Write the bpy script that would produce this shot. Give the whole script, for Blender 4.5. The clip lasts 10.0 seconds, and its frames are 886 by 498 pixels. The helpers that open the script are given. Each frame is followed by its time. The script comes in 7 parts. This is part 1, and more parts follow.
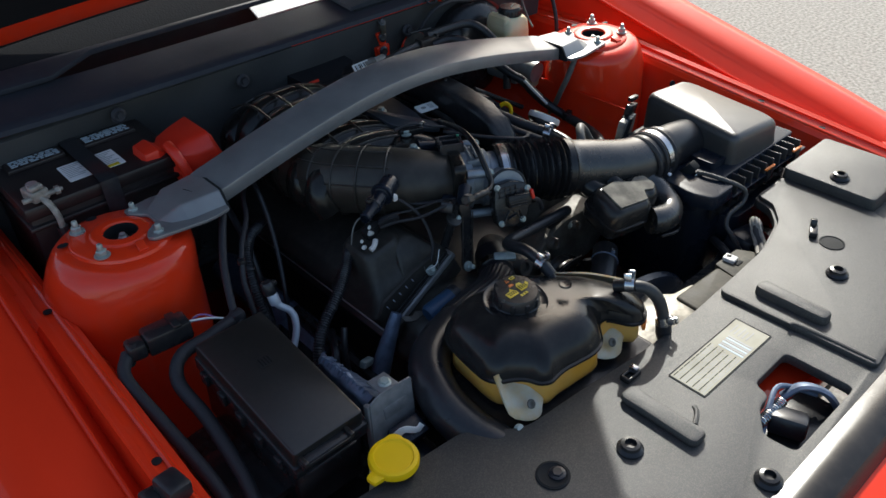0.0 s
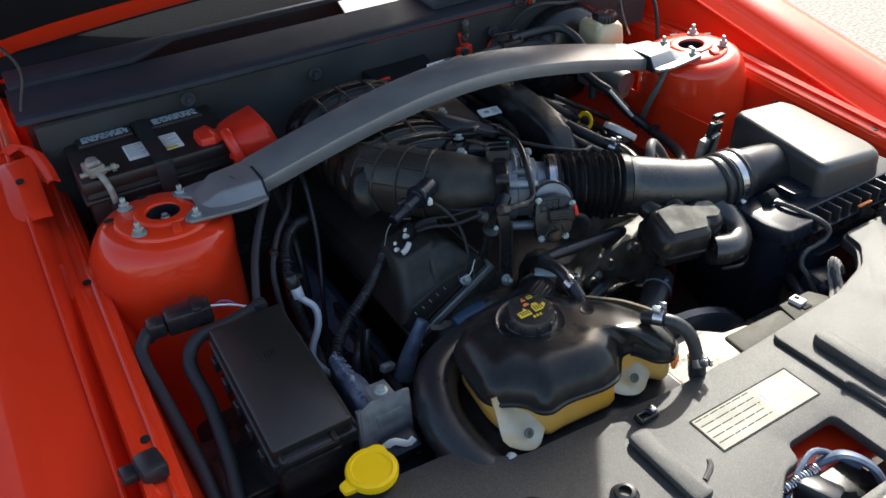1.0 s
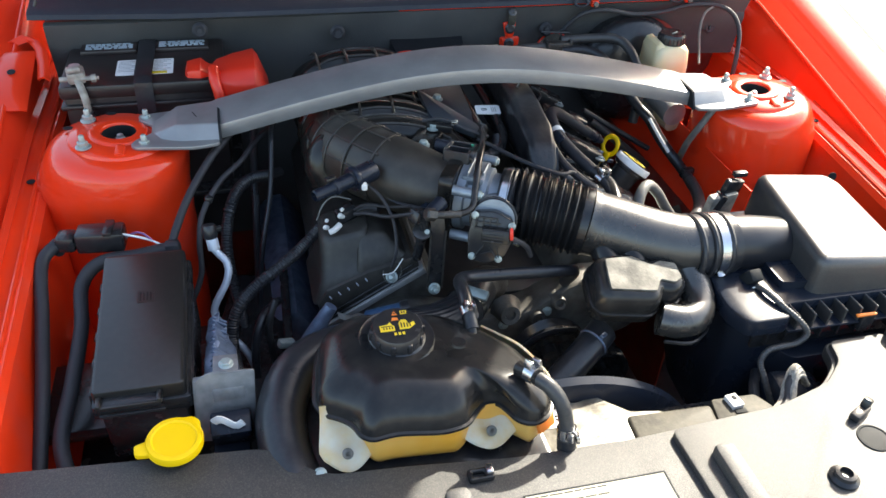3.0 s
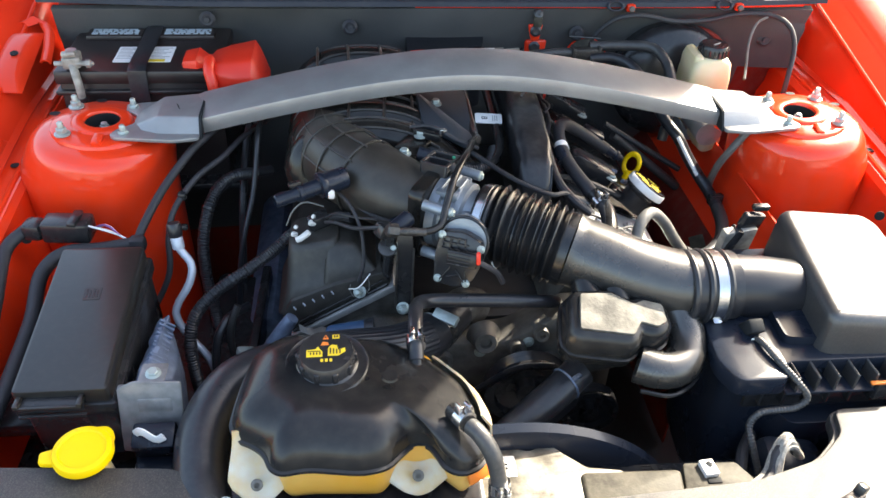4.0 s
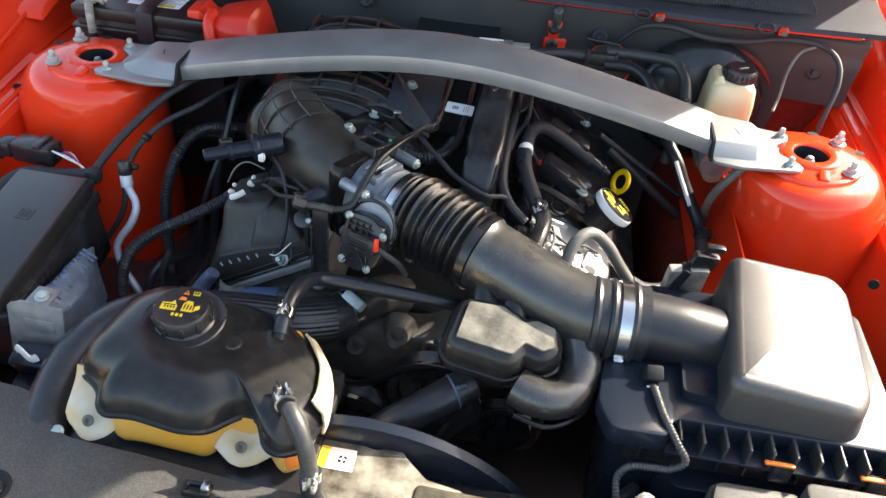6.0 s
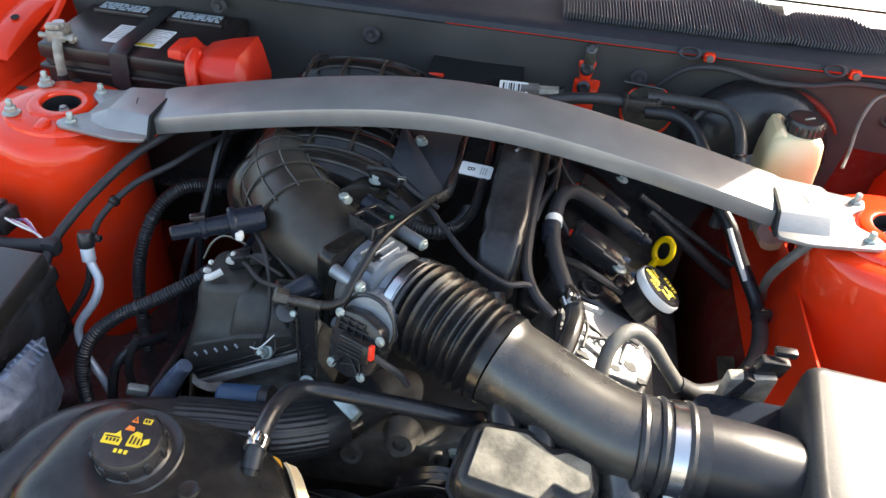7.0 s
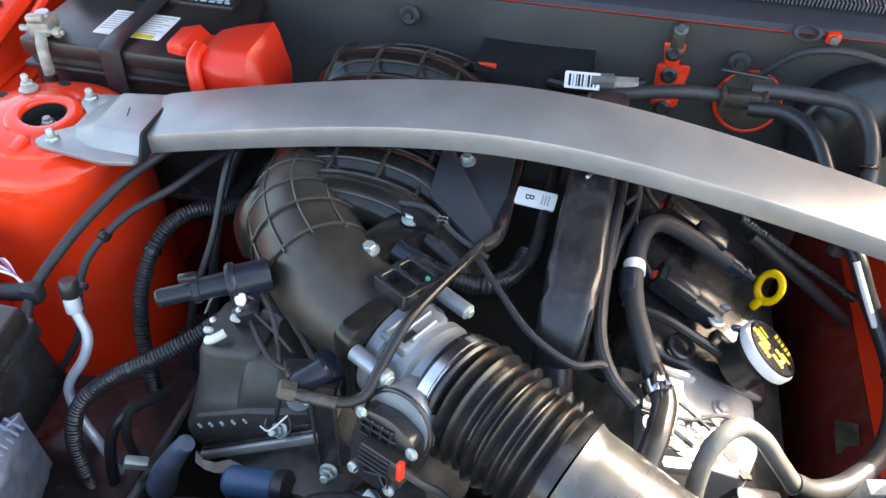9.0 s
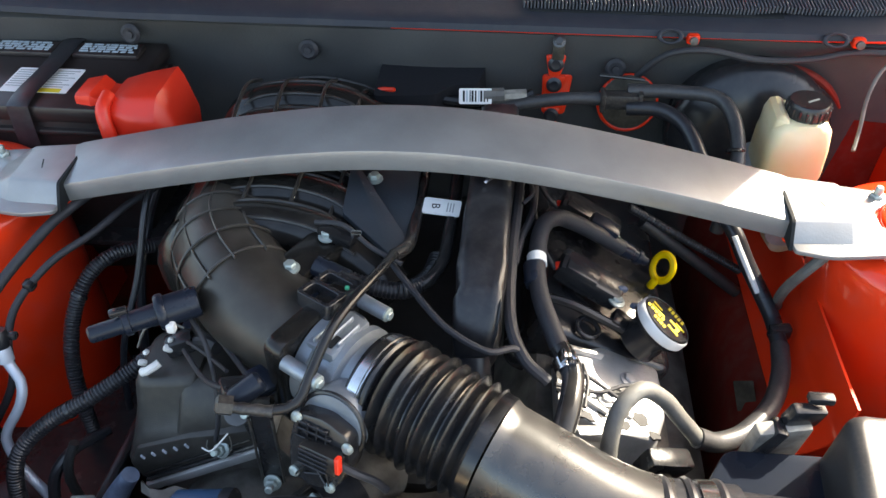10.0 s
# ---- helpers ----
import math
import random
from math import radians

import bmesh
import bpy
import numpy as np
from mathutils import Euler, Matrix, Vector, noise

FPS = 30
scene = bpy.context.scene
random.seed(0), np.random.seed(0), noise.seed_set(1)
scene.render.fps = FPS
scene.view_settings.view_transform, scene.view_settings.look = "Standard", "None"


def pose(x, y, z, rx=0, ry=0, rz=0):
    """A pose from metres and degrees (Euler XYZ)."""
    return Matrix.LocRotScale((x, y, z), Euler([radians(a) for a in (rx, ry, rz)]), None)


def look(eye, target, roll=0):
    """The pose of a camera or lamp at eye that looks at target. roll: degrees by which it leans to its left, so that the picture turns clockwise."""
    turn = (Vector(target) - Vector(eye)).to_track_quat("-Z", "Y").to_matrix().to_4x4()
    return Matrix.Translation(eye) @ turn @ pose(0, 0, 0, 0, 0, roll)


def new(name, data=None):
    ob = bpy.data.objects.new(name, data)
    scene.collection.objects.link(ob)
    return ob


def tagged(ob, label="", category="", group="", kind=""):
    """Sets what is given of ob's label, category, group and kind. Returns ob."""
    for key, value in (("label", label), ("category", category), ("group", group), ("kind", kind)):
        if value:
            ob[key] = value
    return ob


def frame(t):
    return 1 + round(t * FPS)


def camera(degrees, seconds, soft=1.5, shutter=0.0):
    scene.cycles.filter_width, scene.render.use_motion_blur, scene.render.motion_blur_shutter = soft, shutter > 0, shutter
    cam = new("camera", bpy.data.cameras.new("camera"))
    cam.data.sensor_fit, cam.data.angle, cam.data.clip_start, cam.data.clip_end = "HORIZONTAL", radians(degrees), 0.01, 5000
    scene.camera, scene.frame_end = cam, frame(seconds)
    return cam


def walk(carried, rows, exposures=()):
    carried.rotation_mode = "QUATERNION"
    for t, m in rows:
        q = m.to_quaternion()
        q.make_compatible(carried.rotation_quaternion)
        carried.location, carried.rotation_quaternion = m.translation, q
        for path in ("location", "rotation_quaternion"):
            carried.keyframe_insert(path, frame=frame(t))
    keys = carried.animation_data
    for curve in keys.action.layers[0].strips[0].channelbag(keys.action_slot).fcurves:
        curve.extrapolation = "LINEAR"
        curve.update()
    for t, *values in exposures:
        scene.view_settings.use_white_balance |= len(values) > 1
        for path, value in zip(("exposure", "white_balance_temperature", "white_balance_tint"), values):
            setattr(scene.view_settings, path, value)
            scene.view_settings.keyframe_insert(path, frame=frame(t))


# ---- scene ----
cam = camera(58.4, 10.0)
PATH = [
    (0, (-0.791, -0.996, 1.501), (0.279, 0.231, 0.34), -2.3),
    (0.5, (-0.699, -1.06, 1.491), (0.176, 0.326, 0.344), -3.3),
    (1, (-0.642, -1.059, 1.477), (0.145, 0.384, 0.337), -4.0),
    (1.5, (-0.56, -1.031, 1.472), (0.148, 0.446, 0.323), -2.1),
    (2, (-0.477, -1.045, 1.462), (0.102, 0.481, 0.306), -1.6),
    (2.5, (-0.365, -1.093, 1.455), (0.105, 0.464, 0.292), 0.3),
    (2.7, (-0.357, -1.107, 1.459), (0.127, 0.44, 0.288), 2.7),
    (3.8, (-0.192, -1.053, 1.436), (0.054, 0.526, 0.234), 2.5),
    (4, (-0.159, -1.046, 1.441), (0.043, 0.537, 0.235), 2.7),
    (4.5, (-0.069, -1.053, 1.437), (-0.019, 0.529, 0.215), 1.7),
    (5, (0.045, -1.083, 1.441), (-0.064, 0.482, 0.201), 2.5),
    (5.2, (0.087, -1.091, 1.436), (-0.032, 0.469, 0.191), 3.6),
    (6.3, (0.115, -0.959, 1.436), (-0.031, 0.604, 0.197), 5.5),
    (6.5, (0.111, -0.919, 1.421), (-0.067, 0.652, 0.195), 4.2),
    (7, (0.099, -0.827, 1.413), (-0.101, 0.727, 0.171), 4.5),
    (7.5, (0.09, -0.756, 1.406), (-0.186, 0.759, 0.13), 4.2),
    (8, (0.084, -0.707, 1.399), (-0.213, 0.761, 0.074), 3.6),
    (8.5, (0.079, -0.661, 1.389), (-0.227, 0.782, 0.039), 3.1),
    (9, (0.071, -0.616, 1.388), (-0.249, 0.798, 0.01), 0.6),
    (9.5, (0.076, -0.595, 1.394), (-0.141, 0.867, 0.048), -0.4),
    (10, (0.094, -0.667, 1.411), (-0.057, 0.824, 0.087), -0.7),
]
EXPOSURE = [(0.0, 0.42, 6300, 6), (0.5, 0.55, 6300, 6), (1.0, 0.98, 6450, 6), (1.5, 1.28, 6550, 6), (2.5, 1.72, 6700, 6), (4.0, 2.41, 7200, 8), (4.5, 2.33, 7200, 8), (5.0, 2.28, 7200, 8), (6.5, 1.97, 7200, 8), (7.0, 2.22, 7300, 8), (7.5, 2.42, 7350, 8), (8.0, 2.74, 7400, 8), (9.0, 2.88, 7300, 8), (9.5, 2.95, 7300, 8), (10.0, 2.28, 7300, 8)]
walk(cam, [(t, look(eye, target, roll)) for t, eye, target, roll in PATH], EXPOSURE)

# ---- light: clear sky, sun from behind the car and its driver's side ----
SUN_WAY = Vector((-1.05, -0.80, -1.0))
world = bpy.data.worlds.new("sky")
scene.world = world
world.use_nodes = True
wn = world.node_tree.nodes
sky = wn.new("ShaderNodeTexSky")
sky.sky_type = "NISHITA"
sky.sun_disc = False
sky.sun_elevation = math.atan2(-SUN_WAY.z, math.hypot(SUN_WAY.x, SUN_WAY.y))
sky.sun_rotation = math.atan2(-SUN_WAY.x, -SUN_WAY.y)
sky.air_density, sky.dust_density, sky.ozone_density = 1.0, 3.0, 0.3
wn["Background"].inputs["Strength"].default_value = 0.15
world.node_tree.links.new(sky.outputs[0], wn["Background"].inputs["Color"])
sun = new("sun", bpy.data.lights.new("sun", "SUN"))
sun.data.energy, sun.data.angle, sun.data.color = 3.9, radians(0.55), (1.0, 0.95, 0.87)
sun.matrix_world = Matrix.Translation((4, 3, 5)) @ SUN_WAY.to_track_quat("-Z", "Y").to_matrix().to_4x4()


# ---- materials ----
def mat(name, color, rough=0.5, metal=0.0, dark=None, mix=0.5, scale=30.0, bump=0.0, bump_scale=400.0,
        coat=0.0, spec=0.5, trans=0.0, rough_var=0.1, sub=0.0, dust=0.0, dust_scale=0.0):
    m = bpy.data.materials.new(name)
    m.use_nodes = True
    nt, nd = m.node_tree, m.node_tree.nodes
    b = nd["Principled BSDF"]
    L = nt.links.new
    tc = nd.new("ShaderNodeTexCoord")
    n1 = nd.new("ShaderNodeTexNoise")
    n1.inputs["Scale"].default_value, n1.inputs["Detail"].default_value = scale, 6.0
    n2 = nd.new("ShaderNodeTexNoise")
    n2.inputs["Scale"].default_value, n2.inputs["Detail"].default_value = bump_scale, 3.0
    L(tc.outputs["Object"], n1.inputs["Vector"])
    L(tc.outputs["Object"], n2.inputs["Vector"])
    r1 = nd.new("ShaderNodeValToRGB")
    r1.color_ramp.elements[0].position, r1.color_ramp.elements[1].position = 0.35, 0.68
    L(n1.outputs["Fac"], r1.inputs["Fac"])
    c = nd.new("ShaderNodeMix")
    c.data_type = "RGBA"
    c.inputs[6].default_value = (*color, 1)
    c.inputs[7].default_value = (*(dark or [v * 0.7 for v in color]), 1)
    f = nd.new("ShaderNodeMath")
    f.operation = "MULTIPLY"
    f.inputs[1].default_value = mix
    L(r1.outputs["Color"], f.inputs[0])
    L(f.outputs[0], c.inputs[0])
    col = c.outputs[2]
    if dust:
        n3 = nd.new("ShaderNodeTexNoise")
        n3.inputs["Scale"].default_value, n3.inputs["Detail"].default_value = dust_scale or scale * 4, 8.0
        L(tc.outputs["Object"], n3.inputs["Vector"])
        r3 = nd.new("ShaderNodeValToRGB")
        r3.color_ramp.elements[0].position, r3.color_ramp.elements[1].position = 0.45, 0.75
        L(n3.outputs["Fac"], r3.inputs["Fac"])
        d = nd.new("ShaderNodeMath")
        d.operation = "MULTIPLY"
        d.inputs[1].default_value = dust
        L(r3.outputs["Color"], d.inputs[0])
        c3 = nd.new("ShaderNodeMix")
        c3.data_type = "RGBA"
        c3.inputs[7].default_value = (0.30, 0.27, 0.22, 1)
        L(col, c3.inputs[6])
        L(d.outputs[0], c3.inputs[0])
        col = c3.outputs[2]
    L(col, b.inputs["Base Color"])
    rr = nd.new("ShaderNodeMapRange")
    rr.inputs["To Min"].default_value = max(0.02, rough - rough_var)
    rr.inputs["To Max"].default_value = min(1.0, rough + rough_var)
    L(n1.outputs["Fac"], rr.inputs["Value"])
    L(rr.outputs[0], b.inputs["Roughness"])
    b.inputs["Metallic"].default_value = metal
    b.inputs["Coat Weight"].default_value = coat
    b.inputs["Coat Roughness"].default_value = 0.06
    b.inputs["Specular IOR Level"].default_value = spec
    b.inputs["Transmission Weight"].default_value = trans
    if sub:
        b.inputs["Subsurface Weight"].default_value = sub
        b.inputs["Subsurface Radius"].default_value = (0.02, 0.012, 0.006)
    if bump:
        bp = nd.new("ShaderNodeBump")
        bp.inputs["Strength"].default_value, bp.inputs["Distance"].default_value = bump, 0.001
        L(n2.outputs["Fac"], bp.inputs["Height"])
        L(bp.outputs[0], b.inputs["Normal"])
        if coat:
            L(bp.outputs[0], b.inputs["Coat Normal"])
    return m


RED = mat("red_paint", (0.80, 0.041, 0.012), 0.40, dark=(0.70, 0.033, 0.010), mix=0.5, scale=6, spec=0.08, coat=0.5, bump=0.30, bump_scale=26)
RED_IN = mat("red_inner_paint", (0.87, 0.045, 0.010), 0.38, dark=(0.76, 0.036, 0.008), mix=0.6, scale=9, coat=0.85, spec=0.10, bump=0.9, bump_scale=24, dust=0.05)
# Body red darkened to stand for the shade deep in the bay.
SHADERED = mat("shaded_red_paint", (0.20, 0.018, 0.010), 0.62, dark=(0.10, 0.014, 0.010), mix=0.8, scale=14, bump=0.3, bump_scale=60, dust=0.10, spec=0.2)
BLACK = mat("black_plastic", (0.018, 0.018, 0.020), 0.25, dark=(0.024, 0.024, 0.025), scale=25, bump=0.10, bump_scale=900, dust=0.03)
SATIN = mat("satin_black_plastic", (0.012, 0.012, 0.013), 0.22, dark=(0.030, 0.028, 0.026), scale=14, bump=0.06, bump_scale=700, dust=0.03, spec=0.36)
PLENUM = mat("nylon_plenum", (0.0105, 0.0100, 0.0095), 0.19, dark=(0.019, 0.017, 0.015), scale=12, bump=0.08, bump_scale=800, dust=0.03, spec=0.36)
BELLOWS = mat("glossy_bellows_rubber", (0.008, 0.0085, 0.010), 0.24, dark=(0.015, 0.015, 0.017), scale=40, bump=0.08, bump_scale=700, dust=0.02)
RIBEDGE = mat("worn_rib_edge", (0.044, 0.040, 0.034), 0.34, dark=(0.020, 0.018, 0.016), mix=0.9, scale=70)
COVERPL = mat("dusty_cover_plastic", (0.026, 0.0245, 0.0225), 0.42, dark=(0.044, 0.040, 0.034), mix=0.7, scale=20, bump=0.25, bump_scale=900, dust=0.06, spec=0.45)
DUSTPLENUM = mat("dusty_plenum_nylon", (0.034, 0.030, 0.025), 0.38, dark=(0.018, 0.016, 0.014), mix=0.7, scale=10, bump=0.15, bump_scale=900, dust=0.08, spec=0.42)
WRAP = mat("wrinkled_tape_wrap", (0.012, 0.012, 0.014), 0.34, dark=(0.03, 0.03, 0.034), scale=30, bump=1.0, bump_scale=55, dust=0.04)
# Pale plastic of small tabs; also paints the sun on the oil cap's edge.
PALERIM = mat("pale_tab_and_sunlit_rim", (0.72, 0.71, 0.68), 0.4, dark=(0.55, 0.54, 0.50), scale=60)
RUBBER = mat("rubber", (0.016, 0.017, 0.021), 0.31, dark=(0.030, 0.030, 0.033), scale=40, bump=0.15, bump_scale=700, dust=0.03)
SHROUD = mat("grained_shroud_plastic", (0.032, 0.032, 0.033), 0.46, dark=(0.045, 0.044, 0.043), mix=0.7, scale=22, bump=0.50, bump_scale=1500, dust=0.26, spec=0.62, dust_scale=700)
BOXPL = mat("grained_airbox_plastic", (0.025, 0.025, 0.027), 0.38, dark=(0.036, 0.036, 0.037), mix=0.6, scale=18, spec=1.0, bump=0.32, bump_scale=1400, dust=0.09, dust_scale=400)
SCUFFED = mat("scuffed_plastic", (0.17, 0.16, 0.135), 0.62, dark=(0.040, 0.038, 0.034), mix=0.9, scale=48, bump=0.5, bump_scale=260, spec=0.25)
FUSEPL = mat("fuse_lid_plastic", (0.017, 0.0155, 0.0140), 0.31, dark=(0.013, 0.0122, 0.0115), spec=0.7, scale=30, rough_var=0.03, bump=0.10, bump_scale=900, dust=0.03)
SILVER = mat("silver_brace_paint", (0.325, 0.327, 0.328), 0.36, metal=0.45, dark=(0.22, 0.222, 0.225), mix=0.8, scale=14, bump=0.18, bump_scale=420, spec=0.45, dust=0.10, dust_scale=160)
ALLOY = mat("cast_aluminium", (0.55, 0.55, 0.55), 0.42, metal=0.6, dark=(0.32, 0.315, 0.30), mix=0.7, scale=28, bump=0.4, bump_scale=350)
DULL = mat("dull_engine_alloy", (0.17, 0.16, 0.145), 0.55, metal=0.3, dark=(0.055, 0.050, 0.042), mix=0.95, scale=30, bump=0.6, bump_scale=220)
TBALLOY = mat("throttle_alloy", (0.29, 0.325, 0.365), 0.44, metal=0.55, dark=(0.17, 0.19, 0.21), mix=0.7, scale=28, bump=0.4, bump_scale=350)
STEEL = mat("bright_steel", (0.62, 0.62, 0.63), 0.22, metal=1.0, dark=(0.4, 0.4, 0.4), scale=60)
ZINC = mat("zinc_plate", (0.44, 0.50, 0.48), 0.40, metal=0.55, dark=(0.30, 0.35, 0.33), mix=0.8, scale=90, bump=0.2)
GALV = mat("galvanised_steel", (0.17, 0.215, 0.30), 0.45, metal=0.4, dark=(0.085, 0.11, 0.165), mix=0.9, scale=60, bump=0.8, bump_scale=90)
GREYSTEEL = mat("grey_bracket_steel", (0.26, 0.265, 0.275), 0.48, metal=0.4, dark=(0.17, 0.175, 0.185), mix=0.9, scale=70, bump=0.3, bump_scale=160)
PIPE = mat("aluminium_pipe", (0.50, 0.54, 0.61), 0.40, metal=0.3, dark=(0.34, 0.37, 0.43), scale=50)
RUBBERGREY = mat("dusty_grey_rubber", (0.032, 0.033, 0.036), 0.40, dark=(0.050, 0.049, 0.048), mix=0.7, scale=50, bump=0.2, dust=0.06)
GREYHOSE = mat("grey_hose", (0.15, 0.147, 0.135), 0.48, dark=(0.075, 0.072, 0.066), mix=0.8, scale=38, bump=0.3, dust=0.15, dust_scale=90)
AMBER = mat("amber_tank_plastic", (0.72, 0.34, 0.042), 0.38, dark=(0.70, 0.44, 0.14), mix=0.8, scale=9, sub=0.25, spec=0.4)
MILK = mat("milky_plastic", (0.60, 0.55, 0.44), 0.40, dark=(0.60, 0.42, 0.20), mix=1.0, scale=40, sub=0.3)
CREAM = mat("cream_reservoir_plastic", (0.76, 0.66, 0.44), 0.36, dark=(0.68, 0.48, 0.20), mix=0.7, scale=12, sub=0.3)
YELLOW = mat("yellow_plastic", (0.95, 0.60, 0.002), 0.45, dark=(0.90, 0.54, 0.002), scale=15, bump=0.05, spec=0.3)
YELLOWINK = mat("yellow_ink", (0.80, 0.58, 0.03), 0.5)
ORANGEINK = mat("orange_ink", (0.85, 0.22, 0.03), 0.5)
WHITE = mat("white_label", (0.80, 0.80, 0.78), 0.45, dark=(0.70, 0.69, 0.66), scale=60)
INK = mat("dark_ink", (0.018, 0.020, 0.022), 0.65, spec=0.15)
GREYINK = mat("grey_ink", (0.34, 0.34, 0.33), 0.55)
BLUEINK = mat("pale_blue_ink", (0.42, 0.50, 0.55), 0.5)
PAPER = mat("yellowed_label", (0.36, 0.345, 0.275), 0.60, dark=(0.28, 0.265, 0.19), mix=0.8, scale=30)
REDPL = mat("red_plastic", (0.75, 0.035, 0.014), 0.36, dark=(0.65, 0.025, 0.012), scale=12, bump=0.04, sub=0.0)
CASE = mat("battery_case", (0.018, 0.014, 0.014), 0.36, dark=(0.03, 0.02, 0.02), scale=9, bump=0.06, dust=0.03)
FELT = mat("grey_firewall_felt", (0.078, 0.079, 0.077), 0.78, dark=(0.036, 0.038, 0.041), mix=0.8, scale=9, bump=0.5, bump_scale=300, dust=0.05, spec=0.3)
LINER = mat("black_bonnet_felt", (0.012, 0.013, 0.016), 0.9, dark=(0.020, 0.021, 0.024), scale=9, bump=0.6, bump_scale=300, spec=0.15)
COWLPL = mat("cowl_plastic", (0.036, 0.040, 0.051), 0.58, dark=(0.025, 0.028, 0.036), spec=0.22, scale=12, bump=0.3, bump_scale=500, dust=0.04)
# Lighter copy of the cowl plastic; the darker one carries the scuttle's shade.
LITCOWLPL = mat("lit_cowl_plastic", (0.085, 0.092, 0.108), 0.50, dark=(0.060, 0.066, 0.080), spec=0.4, scale=12, dust=0.05)
TAPE = mat("loom_tape", (0.021, 0.021, 0.025), 0.58, dark=(0.03, 0.03, 0.035), scale=90, bump=0.4, bump_scale=300)
BRAID = mat("braided_loom", (0.30, 0.28, 0.245), 0.6, dark=(0.15, 0.14, 0.125), mix=0.9, scale=300, bump=0.6, bump_scale=500)
BLUEPL = mat("blue_grey_plastic", (0.012, 0.0165, 0.027), 0.28, dark=(0.010, 0.013, 0.020), scale=20, bump=0.08, spec=0.30)
PURPLE = mat("purple_wire", (0.30, 0.12, 0.32), 0.5)
PLATEPL = mat("blue_grey_stay_plastic", (0.032, 0.040, 0.049), 0.42, dark=(0.022, 0.027, 0.033), scale=14, bump=0.15)
ELBOWPL = mat("dusty_elbow_plastic", (0.019, 0.0185, 0.019), 0.27, dark=(0.034, 0.032, 0.029), mix=0.7, scale=16, spec=0.9, bump=0.08, bump_scale=700, dust=0.04)
DUCTPL = mat("satin_duct_plastic", (0.013, 0.014, 0.018), 0.30, dark=(0.021, 0.021, 0.024), mix=0.7, scale=18, spec=0.45, bump=0.12, bump_scale=900)
BLUECAN = mat("blue_painted_can", (0.035, 0.085, 0.17), 0.40, dark=(0.03, 0.055, 0.10), scale=40)
PALEPANEL = mat("pale_panel_white", (0.75, 0.76, 0.78), 0.5)
SPRING = mat("dark_spring_steel", (0.10, 0.10, 0.10), 0.4, metal=0.8)
GREENPL = mat("green_plastic", (0.03, 0.28, 0.16), 0.5)
DIRT = mat("dirty_radiator_metal", (0.30, 0.28, 0.235), 0.46, metal=0.35, dark=(0.045, 0.039, 0.030), mix=1.0, scale=42, bump=0.4, bump_scale=200, dust=0.0)
LEAD = mat("dull_lead_clamp", (0.40, 0.385, 0.34), 0.5, metal=0.3, dark=(0.20, 0.19, 0.165), mix=0.9, scale=70, bump=0.5, bump_scale=200)
OLIVE = mat("olive_rubber_pad", (0.036, 0.032, 0.023), 0.6, dark=(0.078, 0.070, 0.052), mix=0.9, scale=45, bump=0.3, dust=0.08, spec=0.3)
DUSTYPL = mat("dusty_fitting_plastic", (0.017, 0.016, 0.016), 0.36, dark=(0.050, 0.045, 0.040), mix=0.8, scale=90, bump=0.3, dust=0.12)
CONCRETE = mat("pale_concrete", (0.40, 0.38, 0.34), 0.9, dark=(0.16, 0.15, 0.135), mix=0.9, scale=60, bump=1.0, bump_scale=120, dust=0.4, dust_scale=150)
GLASS = mat("windscreen_glass", (0.9, 0.95, 0.95), 0.03, trans=1.0, rough_var=0.01)
DARKIN = mat("dark_interior", (0.032, 0.031, 0.031), 0.7, dark=(0.022, 0.021, 0.021), scale=25, bump=0.3, bump_scale=120)


# ---- building helpers ----
HOME = {}


def thing(name, at, label, category, group="", kind=""):
    e = new(name)
    e.empty_display_size = 0.02
    e.location = at
    HOME[e] = Vector(at)
    return tagged(e, label, category, group, kind)


def mesh_of(name, bm, material, angle=35):
    bmesh.ops.recalc_face_normals(bm, faces=bm.faces)
    me = bpy.data.meshes.new(name)
    bm.to_mesh(me)
    bm.free()
    me.materials.append(material)
    me.shade_smooth()
    me.set_sharp_from_angle(angle=radians(angle))
    return me


def part(name, bm, material, parent, label="", angle=35):
    """Links a bmesh, in world coordinates, as one mesh under a thing or a part."""
    ob = new(name, mesh_of(name, bm, material, angle))
    ob.parent = parent
    if parent in HOME:
        ob.matrix_parent_inverse = Matrix.Translation(-HOME[parent])
    if label:
        ob["label"] = label
    return ob


def solo(name, bm, material, label, category, group="", kind="", angle=35):
    ob = new(name, mesh_of(name, bm, material, angle))
    return tagged(ob, label, category, group, kind)


def bevel(bm, w, seg=2, angle=30):
    es = [e for e in bm.edges if len(e.link_faces) == 2 and e.calc_face_angle(0) > radians(angle)]
    if w > 0 and es:
        bmesh.ops.bevel(bm, geom=es, offset=w, segments=seg, profile=0.5, affect="EDGES", clamp_overlap=True)
    return bm


def join(*bms):
    out = bms[0]
    for b in bms[1:]:
        me = bpy.data.meshes.new("tmp")
        b.to_mesh(me)
        b.free()
        out.from_mesh(me)
        bpy.data.meshes.remove(me)
    return out


def box(c, s, w=0.003, turn=None, seg=2):
    """A bevelled box with its middle at c; turn: a matrix about the middle."""
    bm = bmesh.new()
    bmesh.ops.create_cube(bm, size=1)
    bmesh.ops.scale(bm, vec=s, verts=bm.verts)
    bevel(bm, min(w, min(s) * 0.45), seg)
    bmesh.ops.transform(bm, matrix=Matrix.Translation(c) @ (turn or Matrix()), verts=bm.verts)
    return bm


